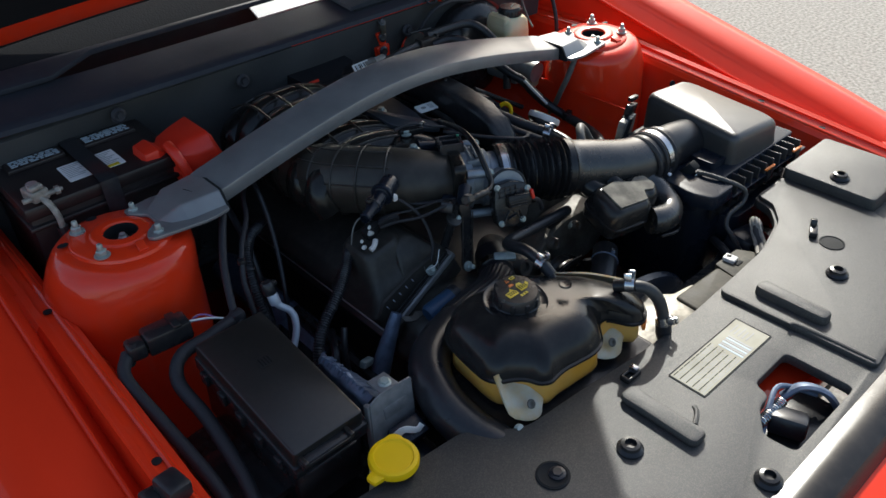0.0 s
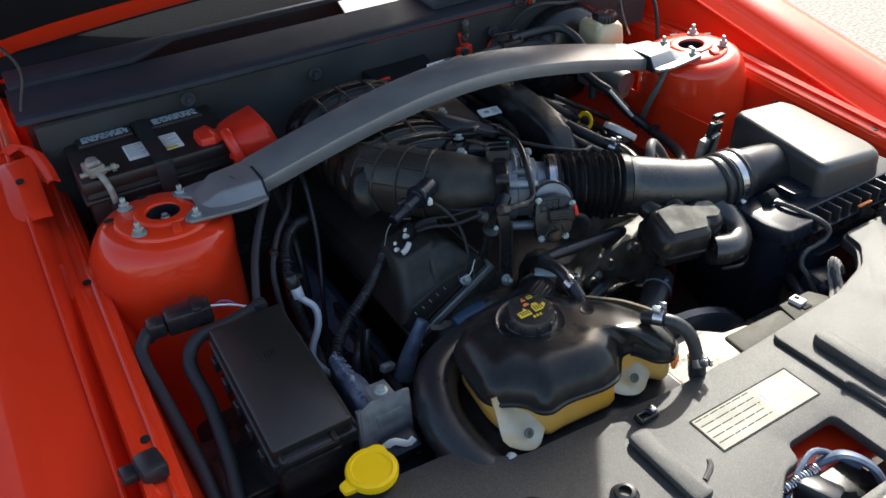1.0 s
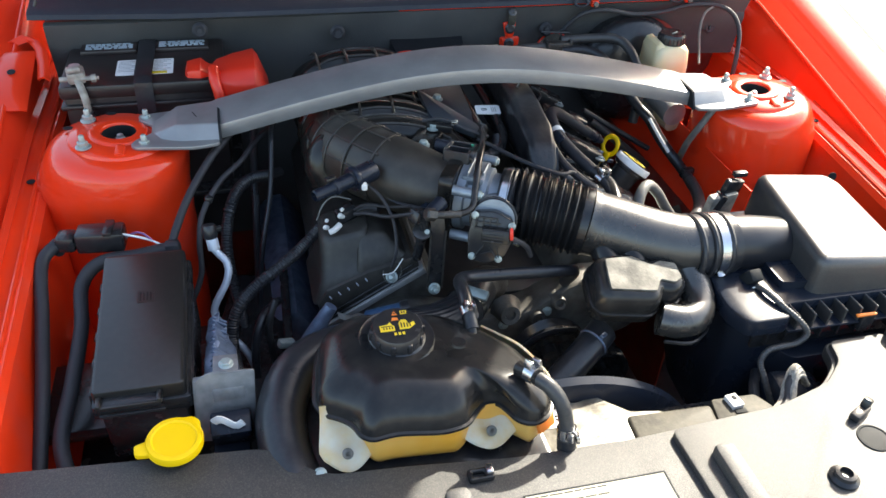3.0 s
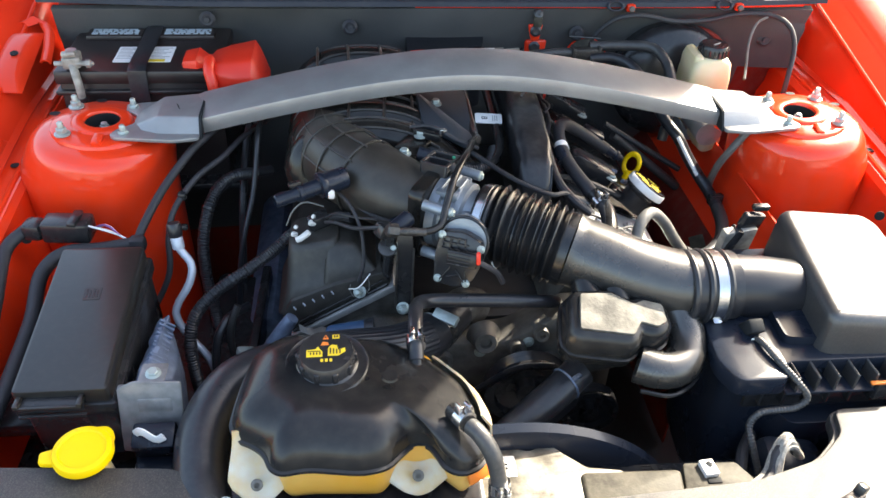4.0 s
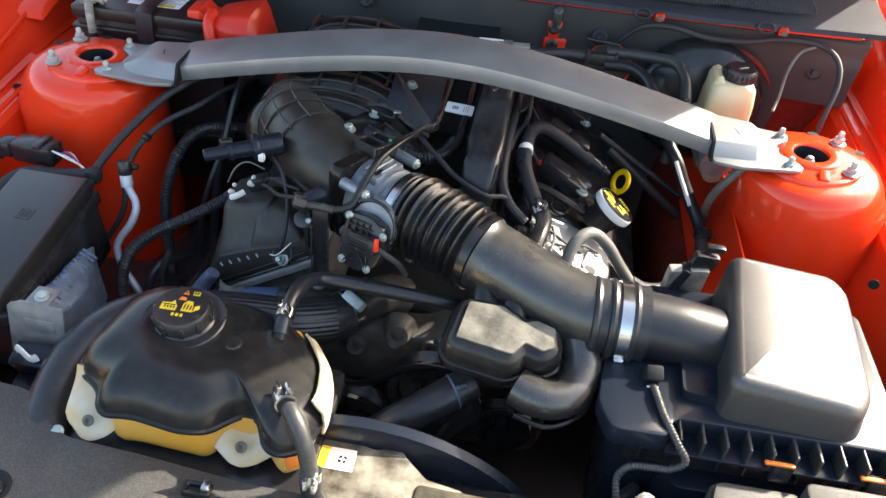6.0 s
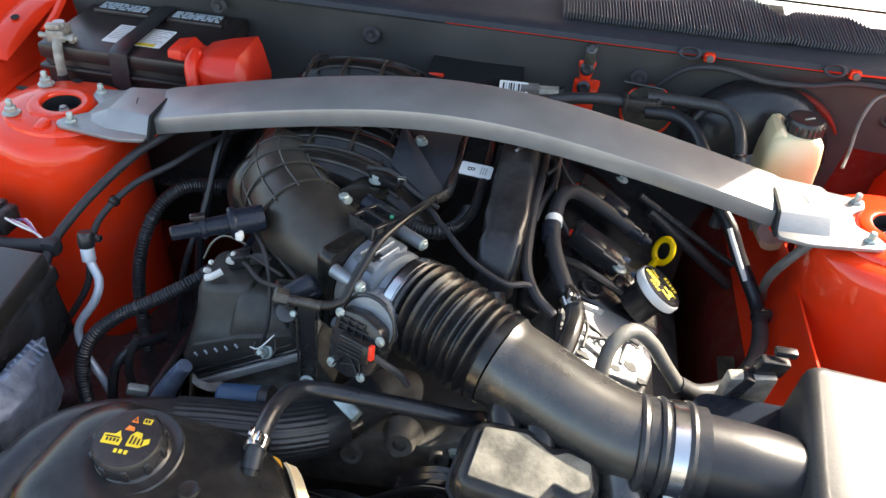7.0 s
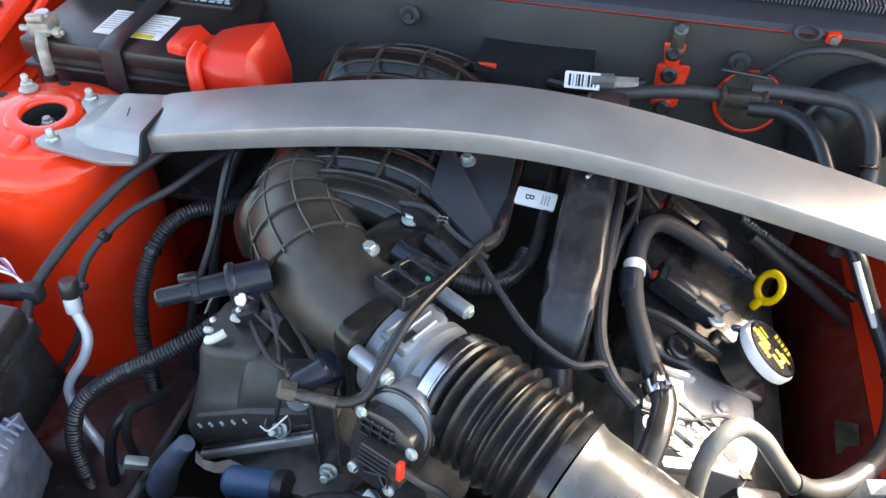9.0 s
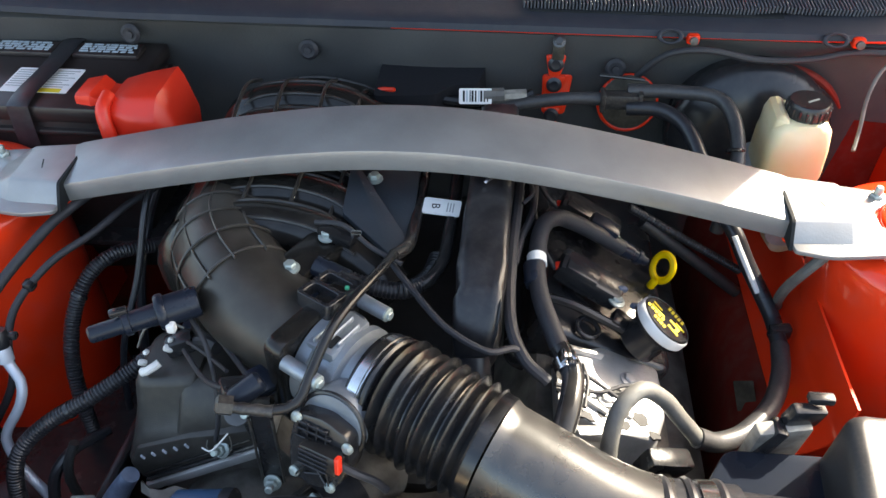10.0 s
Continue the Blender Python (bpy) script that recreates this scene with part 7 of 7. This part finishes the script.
part("branch", conduit([(-0.060, -0.130, 0.892), (-0.030, -0.135, 0.886), (0.000, -0.130, 0.878), (0.022, -0.108, 0.876), (0.030, -0.08, 0.880)], 0.009), RUBBER, cn2)
part("plug", sweep([(-0.082, -0.130, 0.904), (-0.050, -0.140, 0.896)], 0.011, 12), BLUEPL, cn2)
part("plug", box((-0.066, -0.098, 0.915), (0.040, 0.014, 0.012), 0.003, pose(0, 0, 0, 0, 0, -26)), SATIN, cn2)
part("clip", box((-0.046, -0.102, 0.922), (0.010, 0.006, 0.006), 0.001), STEEL, cn2)
part("lead", sweep([(-0.090, -0.085, 0.920), (-0.060, -0.092, 0.924), (-0.030, -0.112, 0.915), (0.000, -0.125, 0.908)], 0.0025, 8), TAPE, cn2)
part("braided_lead", sweep([(-0.012, -0.115, 0.900), (0.015, -0.150, 0.896), (0.048, -0.188, 0.892), (0.085, -0.205, 0.884), (0.110, -0.195, 0.878), (0.128, -0.20, 0.862)], 0.0034, 8, 0.002, ribbed(0.005, 0.10)), TAPE, cn2)
part("lead", sweep([(0.108, 0.10, 0.90), (0.107, 0.0, 0.898), (0.103, -0.08, 0.890), (0.104, -0.16, 0.880), (0.118, -0.20, 0.872), (0.14, -0.215, 0.86)], 0.0058, 10), TAPE, cn2)
part("lead", sweep([(0.126, 0.09, 0.885), (0.124, 0.0, 0.885), (0.112, -0.05, 0.884), (0.106, -0.09, 0.885)], 0.004, 8), TAPE, cn2)

pv = thing("breather_hose", (0.14, -0.13, 0.80), "black breather hose with a white quick-connect band", "hose")
part("hose", sweep([(0.232, 0.013, 0.820), (0.218, 0.011, 0.830), (0.196, 0.008, 0.846), (0.168, 0.002, 0.866), (0.148, -0.008, 0.879), (0.133, -0.034, 0.885), (0.128, -0.079, 0.880), (0.132, -0.125, 0.876), (0.148, -0.175, 0.868), (0.160, -0.205, 0.862), (0.158, -0.235, 0.860), (0.150, -0.265, 0.852), (0.142, -0.290, 0.842)], 0.0090, 14), TAPE, pv)
part("white_band", band((0.128, -0.079, 0.8800), (0.05, -1, -0.1), 0.0088, 0.011, 0.0012), WHITE, pv, "white quick-connect band")
part("coupling", lathe([(0.0095, 0), (0.0095, 0.022), (0.008, 0.026), (0, 0.026)], aim((0.124, -0.086, 0.880), (0.06, -1, -0.1)), 18), BLUEPL, pv)
part("elbow_joint", sweep([(0.150, -0.180, 0.867), (0.162, -0.205, 0.862), (0.159, -0.238, 0.860), (0.152, -0.264, 0.852), (0.144, -0.288, 0.842)], 0.0098, 14), SATIN, pv)
part("end_fitting", lathe([(0.0095, 0), (0.0095, 0.012), (0.0075, 0.014), (0.0075, 0.020), (0.009, 0.021), (0.009, 0.026), (0.006, 0.028), (0.006, 0.036), (0, 0.036)], aim((0.226, 0.0120, 0.824), (0.78, 0.1, -0.55)), 16), BLUEPL, pv)
spring_clamp((0.156, -0.198, 0.863), (0.3, -0.95, -0.1), 0.0100, pv)

gh = thing("heater_hose", (0.24, -0.22, 0.70), "dusty looped heater hose over the cylinder head, paler where sunlit", "hose")
# One hose in two tones: pale grey for its sunlit length, darker for shade.
part("hose", sweep([(0.196, -0.262, 0.800), (0.196, -0.248, 0.830), (0.203, -0.232, 0.852), (0.222, -0.215, 0.858), (0.245, -0.208, 0.838), (0.265, -0.207, 0.810), (0.288, -0.208, 0.780)], 0.0078, 14), GREYHOSE, gh)
part("shaded_end", sweep([(0.284, -0.208, 0.785), (0.308, -0.201, 0.770), (0.340, -0.180, 0.761), (0.374, -0.140, 0.755), (0.394, -0.095, 0.752), (0.402, -0.055, 0.752)], 0.0100, 14), RUBBERGREY, gh)
part("brass_fitting", box((0.180, -0.232, 0.812), (0.030, 0.012, 0.012), 0.003, pose(0, 0, 0, 0, 20, 20)), ALLOY, gh)

sh = thing("striped_hose", (0.38, 0.0, 0.60), "black rubber hose with a bright reflective stripe", "hose")
HP = [(0.235, 0.19, 0.897), (0.275, 0.182, 0.900), (0.303, 0.158, 0.892), (0.322, 0.115, 0.868), (0.342, 0.070, 0.838), (0.356, 0.046, 0.824), (0.370, 0.028, 0.800), (0.386, 0.008, 0.777), (0.399, -0.020, 0.760), (0.402, -0.052, 0.752)]
part("hose", sweep(HP, 0.0092, 14), RUBBER, sh)
part("joint_clip", box((0.404, -0.038, 0.757), (0.024, 0.012, 0.018), 0.003, pose(0, 0, 0, 0, 0, 10)), BLACK, sh)
part("stripe", sweep([(0.353, 0.039, 0.8278), (0.367, 0.021, 0.8038), (0.383, 0.001, 0.7778)], 0.0034, 8), WHITE, sh, "pale reflective stripe")
gr = thing("guide_rod", (0.33, 0.07, 0.76), "dull grey rod with a thin black sleeved cable beside the engine", "rod")
part("rod", sweep([(0.255, 0.070, 0.816), (0.27, 0.070, 0.805), (0.325, 0.070, 0.761), (0.386, 0.070, 0.712)], 0.0075, 12, 0.01), RUBBERGREY, gr)
part("sleeved_cable", conduit([(0.238, 0.070, 0.836), (0.247, 0.070, 0.831), (0.31, 0.070, 0.792), (0.382, 0.070, 0.748)], 0.0052), RUBBER, gr, "thin black corrugated sleeve")
solo("pale_line", sweep([(0.445, -0.02, 0.885), (0.425, -0.030, 0.868), (0.408, -0.030, 0.838), (0.402, -0.020, 0.808), (0.405, -0.005, 0.775), (0.418, 0.02, 0.74)], 0.0058, 10), GREYHOSE, "pale grey line curving under the strut tower", "pipe")
solo("white_sticker", slab(rounded([(-0.012, -0.017), (0.012, -0.017), (0.012, 0.017), (-0.012, 0.017)], 0.002), 0, 0.001, 0, aim((0.372, -0.085, 0.70), (-0.7, -0.6, 0.4), 40)), OLIVE, "faded sticker on the inner wing", "sticker")

# ---- brake reservoir and booster ----
bk = thing("brake_booster", (0.40, 0.26, 0.72), "round black brake booster on the firewall", "brake booster")
part("drum", lathe([(0, 0.0), (0.060, 0.0), (0.090, -0.012), (0.100, -0.022), (0.104, -0.030), (0.104, -0.040), (0.10, -0.07), (0, -0.07)], aim((0.400, 0.205, 0.838), (0, -1, 0.12)), 44), BLACK, bk)
# Flange red darkened for the shade behind the drum.
part("red_flange", sweep([(0.408 + 0.118 * math.cos(math.radians(a)), 0.254, 0.818 + 0.112 * math.sin(math.radians(a))) for a in range(28, 85, 8)], 0.0050, 8, 0.01, lambda d, t: 0.35 + 0.65 * math.sin(math.pi * d / t)), SHADERED, bk, "flange behind the drum in red darkened for shade")
part("master_cylinder", sweep([(0.40, 0.20, 0.83), (0.41, 0.14, 0.825), (0.415, 0.06, 0.82)], 0.022, 20), ALLOY, bk, "alloy master cylinder")
rv = thing("brake_fluid_reservoir", (0.435, 0.175, 0.80), "cream plastic brake fluid reservoir with a black cap", "reservoir")
tk = []
for z, x0, x1, y0, y1 in ((0.800, 0.400, 0.452, 0.135, 0.185), (0.812, 0.395, 0.460, 0.128, 0.192), (0.850, 0.390, 0.464, 0.124, 0.194), (0.885, 0.391, 0.463, 0.124, 0.194), (0.910, 0.395, 0.460, 0.126, 0.192), (0.917, 0.402, 0.455, 0.131, 0.189)):
    tk.append([(x, y, z) for x, y in rounded([(x0, y0), (x1, y0), (x1, y1), (x0, y1)], 0.014, 4)])
part("tank", loft(tk), CREAM, rv, angle=50)
part("tank_shoulder", loft([[(x, y, z) for x, y in rounded([(0.393 + d, 0.134 + d), (0.415 - d, 0.130 + d), (0.418 - d, 0.194 - d), (0.394 + d, 0.194 - d)], 0.006, 3)] for z, d in ((0.86, 0.0), (0.908, 0.001), (0.920, 0.004), (0.924, 0.009))]), CREAM, rv)
rcap = part("cap", lathe([(0.026, 0), (0.0285, 0.002), (0.0285, 0.018), (0.026, 0.021), (0.020, 0.0205), (0, 0.0215)], Matrix.Translation((0.435, 0.160, 0.914)) @ Matrix.Diagonal((0.84, 0.84, 1, 1)), 32), BLACK, rv, "ribbed black screw cap")
for k in range(20):
    a = 2 * math.pi * k / 20
    part("grip", box((0.435 + 0.0242 * math.cos(a), 0.160 + 0.0242 * math.sin(a), 0.924), (0.003, 0.003, 0.014), 0.001, pose(0, 0, 0, 0, 0, math.degrees(a)), 1), BLACK, rcap)
part("cap_mark", box((0.438, 0.158, 0.9355), (0.016, 0.0025, 0.001), 0.0004, pose(0, 0, 0, 0, 0, 30)), GREYINK, rcap)
part("float_chamber", lathe([(0.020, -0.02), (0.022, 0.0), (0.020, 0.02), (0, 0.02)], aim((0.418, 0.085, 0.805), (0.2, -1, -0.2)), 24), MILK, rv, "milky round sensor housing")
part("cradle", box((0.428, 0.15, 0.792), (0.06, 0.09, 0.02), 0.005), ALLOY, rv)

# ---- firewall furniture ----
hh = thing("heater_pipes", (0.22, 0.20, 0.82), "black rubber heater hoses with a plastic coupler on the firewall", "hose")
part("hose", sweep([(0.060, 0.185, 0.885), (0.10, 0.185, 0.897), (0.15, 0.19, 0.905), (0.20, 0.195, 0.905), (0.235, 0.195, 0.90)], 0.0082, 14), RUBBERGREY, hh)
part("hose", sweep([(0.235, 0.205, 0.912), (0.29, 0.203, 0.914), (0.338, 0.192, 0.915), (0.356, 0.165, 0.905), (0.360, 0.125, 0.882), (0.352, 0.09, 0.85), (0.345, 0.08, 0.80)], 0.0085, 14), RUBBERGREY, hh)
part("coupler", box((0.228, 0.196, 0.904), (0.046, 0.018, 0.020), 0.004, pose(0, 0, 0, 0, 0, 3)), DUSTYPL, hh)
part("coupler_rib", box((0.205, 0.194, 0.904), (0.006, 0.022, 0.025), 0.002), DUSTYPL, hh)
part("coupler_rib", box((0.250, 0.198, 0.904), (0.006, 0.022, 0.025), 0.002), DUSTYPL, hh)
part("bracket", sweep([(0.20, 0.215, 0.926), (0.255, 0.215, 0.922)], 0.0022, 8), BLACK, hh)
for k in range(4):
    part("joint", ring((0.356 - 0.001 * k, 0.125 - 0.012 * k, 0.884 - 0.012 * k), (0, -0.7, -0.7), 0.0092, 0.0022, 18), BLACK, hh)
port = thing("heater_port", (0.245, 0.255, 0.85), "round firewall opening with a red painted rim", "port")
part("rim", ring((0.245, 0.254, 0.866), (0, -1, 0.2), 0.0365, 0.0034, 36), RED, port)
part("plug", lathe([(0.036, 0), (0.036, 0.006), (0.02, 0.012), (0, 0.012)], aim((0.245, 0.256, 0.868), (0, -1, 0.2)), 28), OLIVE, port)
cb = thing("lip_clamp", (0.15, 0.25, 0.92), "rusty clamp with a bright bolt on red body tabs", "bracket")
part("strip", box((0.149, 0.238, 0.944), (0.015, 0.005, 0.022), 0.002, pose(0, 0, 0, -6)), OLIVE, cb)
part("bolt", hexnut((0.149, 0.240, 0.956), (0, -0.7, 0.7), 0.010, 0.005, 0, 0, 0.008), SPRING, cb)
part("red_plate", slab(rounded([(-0.022, -0.028), (0.017, -0.028), (0.015, 0.026), (-0.015, 0.026)], 0.006), 0, 0.003, 0.001, aim((0.149, 0.2475, 0.878), (0, -1, 0.15), 180)), RED, cb, "tapered red painted plate")
for z, w in ((0.922, 0.026), (0.893, 0.030), (0.848, 0.024)):
    tb2 = part("red_tab", slab(rounded([(-w / 2, -0.014), (w / 2, -0.014), (w / 2 - 0.006, 0.014), (-w / 2 + 0.006, 0.014)], 0.004), 0, 0.004, 0.001, aim((0.147, 0.244, z), (0, -1, 0.15), 180)), RED, cb, "red painted body tab")
    part("hole", lathe([(0.009, 0), (0.010, 0.003), (0.006, 0.005), (0, 0.004)], aim((0.147, 0.240, z + 0.004), (0, -1, 0.15)), 18), RUBBER, tb2)
for x, z in ((0.308, 0.966), (0.500, 0.968)):
    cpp = thing("lip_clip", (x, 0.24, z - 0.01), "red body tab with a black screw at the scuttle lip", "clip", "lip clips")
    part("tab", box((x, 0.240, z), (0.016, 0.012, 0.013), 0.004), RED, cpp)
    part("screw", lathe([(0.005, 0), (0.005, 0.004), (0, 0.005)], aim((x, 0.234, z), (0, -1, 0.2)), 14), SPRING, cpp)
    part("oval_hole", ring((x - 0.028, 0.236, z + 0.004), (0, -0.9, 0.5), 0.013, 0.003, 24, 8, 0.6), COWLPL, cpp)
solo("firewall_cable", sweep([(0.250, 0.245, 0.910), (0.268, 0.238, 0.935), (0.290, 0.232, 0.952), (0.33, 0.230, 0.956), (0.39, 0.232, 0.945), (0.45, 0.236, 0.946), (0.50, 0.240, 0.955), (0.56, 0.235, 0.955), (0.585, 0.21, 0.945), (0.588, 0.18, 0.92), (0.575, 0.15, 0.88), (0.57, 0.14, 0.84)], 0.0044, 10), TAPE, "black cable sagging along the firewall lip", "cable")
solo("bonnet_release_cable", sweep([(0.555, 0.235, 0.952), (0.53, 0.22, 0.945), (0.515, 0.20, 0.92), (0.508, 0.175, 0.89), (0.498, 0.15, 0.875)], 0.0024, 8), GREYHOSE, "thin grey braided cable at the firewall corner", "cable")
st = thing("barcode_tag", (0.049, 0.19, 0.885), "white bar-coded tag on a fuel line", "tag")
tgm = aim((0.050, 0.183, 0.9085), (0.05, -0.75, 0.65), 180) @ Matrix.Diagonal((0.74, 0.80, 1, 1))
tgp = part("paper", slab(rounded([(-0.027, -0.012), (0.027, -0.012), (0.027, 0.012), (-0.027, 0.012)], 0.003), 0, 0.001, 0, tgm), WHITE, st, "white tag printed with bars")
for k in range(9):
    part("code_bar", slab([(-0.021 + 0.0048 * k, -0.0085), (-0.0192 + 0.0048 * k + 0.0008 * (k % 3), -0.0085), (-0.0192 + 0.0048 * k + 0.0008 * (k % 3), 0.0085), (-0.021 + 0.0048 * k, 0.0085)], 0.001, 0.0013, 0, tgm), BLUEINK if k % 4 == 3 else INK, tgp)
part("line", sweep([(-0.06, 0.20, 0.90), (0.0, 0.197, 0.895), (0.05, 0.193, 0.893), (0.10, 0.195, 0.900), (0.12, 0.20, 0.905)], 0.007, 10), SATIN, st)
part("union", sweep([(0.082, 0.192, 0.905), (0.112, 0.195, 0.906)], 0.008, 8), LEAD, st)
part("sleeve", sweep([(0.060, 0.190, 0.905), (0.085, 0.192, 0.906)], 0.010, 10), GREYHOSE, st)
hs = thing("heat_shield_box", (0.0, 0.22, 0.84), "black padded box behind the manifold with a red edge", "box")
part("box", loft([[(x, y, z) for x, y in rounded([(-0.075, 0.17), (0.0, 0.178), (0.02, 0.203), (0.052, 0.212), (0.062, 0.27), (-0.075, 0.27)], 0.008, 3)] for z in (0.80, 0.902, 0.911)]), LINER, hs)
part("red_edge", sweep([(-0.078, 0.195, 0.901), (-0.068, 0.188, 0.910), (-0.050, 0.183, 0.913)], 0.003, 8), RED, hs)

# ---- small leads and fittings round the engine ----
ll = thing("coil_loom", (-0.2, -0.21, 0.80), "thin dark leads between the coil tower and the throttle", "wiring loom")
for pts, r, m in (([(-0.206, -0.186, 0.836), (-0.192, -0.205, 0.848), (-0.170, -0.232, 0.858), (-0.150, -0.252, 0.872), (-0.132, -0.262, 0.880)], 0.0026, TAPE),
                  ([(-0.205, -0.178, 0.838), (-0.190, -0.196, 0.856), (-0.165, -0.215, 0.862), (-0.140, -0.240, 0.876)], 0.0018, TAPE),
                  ([(-0.188, -0.188, 0.884), (-0.172, -0.205, 0.872), (-0.160, -0.228, 0.850), (-0.158, -0.246, 0.815), (-0.165, -0.250, 0.785)], 0.0024, TAPE),
                  ([(-0.176, -0.182, 0.870), (-0.150, -0.206, 0.862), (-0.128, -0.232, 0.868), (-0.112, -0.250, 0.872)], 0.0030, TAPE),
                  ([(-0.258, -0.178, 0.826), (-0.248, -0.172, 0.846), (-0.232, -0.168, 0.856), (-0.208, -0.170, 0.850)], 0.0012, GREYHOSE),
                  ([(-0.150, -0.252, 0.800), (-0.165, -0.262, 0.786), (-0.178, -0.255, 0.778)], 0.0008, WHITE)):
    part("lead", sweep(pts, r, 8, 0.004), m, ll)
part("plug", box((-0.130, -0.255, 0.870), (0.026, 0.020, 0.018), 0.004, pose(0, 0, 0, 0, 20, 30)), BLACK, ll)
part("plug", box((-0.112, -0.238, 0.862), (0.020, 0.028, 0.016), 0.004, pose(0, 0, 0, 15, 0, 40)), BLUEPL, ll)
lr = thing("coil_loom", (0.16, 0.0, 0.84), "thin dark leads feeding the ignition coils", "wiring loom")
for pts, r in (([(0.150, -0.048, 0.842), (0.138, -0.030, 0.852), (0.128, 0.010, 0.860), (0.122, 0.06, 0.866)], 0.0028),
               ([(0.154, 0.056, 0.842), (0.140, 0.066, 0.852), (0.126, 0.09, 0.862)], 0.0028),
               ([(0.112, -0.02, 0.905), (0.122, -0.005, 0.908), (0.118, 0.02, 0.905)], 0.0022)):
    part("lead", sweep(pts, r, 8, 0.004), TAPE, lr)
for x, y, z in ((0.222, -0.052, 0.822), (0.236, -0.066, 0.812)):
    part("bright_clip", box((x, y, z), (0.012, 0.006, 0.006), 0.0015, pose(0, 0, 0, 0, 25, 30)), GALV, lr)
part("plug", box((0.204, 0.020, 0.846), (0.036, 0.020, 0.016), 0.004, pose(0, 0, 0, 0, 24, -14)), BLUEPL, lr)
of = thing("blue_canister", (-0.20, -0.30, 0.66), "small blue painted canister low beside the engine", "canister")
CA = aim((-0.152, -0.285, 0.732), (-1, 0, -0.16))
part("body", lathe([(0, 0), (0.0135, 0), (0.0150, 0.003), (0.0150, 0.052), (0.012, 0.056), (0, 0.056)], CA, 26), BLUECAN, of)
part("collar", lathe([(0.016, -0.006), (0.0165, -0.004), (0.0165, 0.004), (0.015, 0.006)], CA, 26), RUBBER, of)
ex = thing("alloy_elbow", (-0.28, -0.27, 0.66), "dull alloy pipe elbow low on the engine", "elbow")
part("elbow", sweep([(-0.296, -0.274, 0.66), (-0.284, -0.274, 0.690), (-0.268, -0.272, 0.720), (-0.252, -0.268, 0.744)], 0.0135, 16, 0.004, lambda d, t: 1.15 - 0.5 * d / t), GALV, ex)
part("flange", sheet([[(-0.245 + 0.010 * k, -0.268 - 0.006 * math.sin(k * 1.3), 0.733 - 0.004 * k + 0.002 * (k % 2)) for k in range(6)], [(-0.243 + 0.010 * k, -0.276 - 0.004 * math.sin(k * 1.1), 0.727 - 0.003 * k) for k in range(6)]], 0.003), DULL, ex)
part("steel_line", sweep([(-0.325, -0.235, 0.74), (-0.335, -0.245, 0.715), (-0.338, -0.25, 0.68), (-0.33, -0.25, 0.6)], 0.005, 10), SPRING, ex)
part("clip", box((-0.317, -0.271, 0.689), (0.024, 0.012, 0.012), 0.003, pose(0, 0, 0, 0, 20, 20)), ZINC, ex)
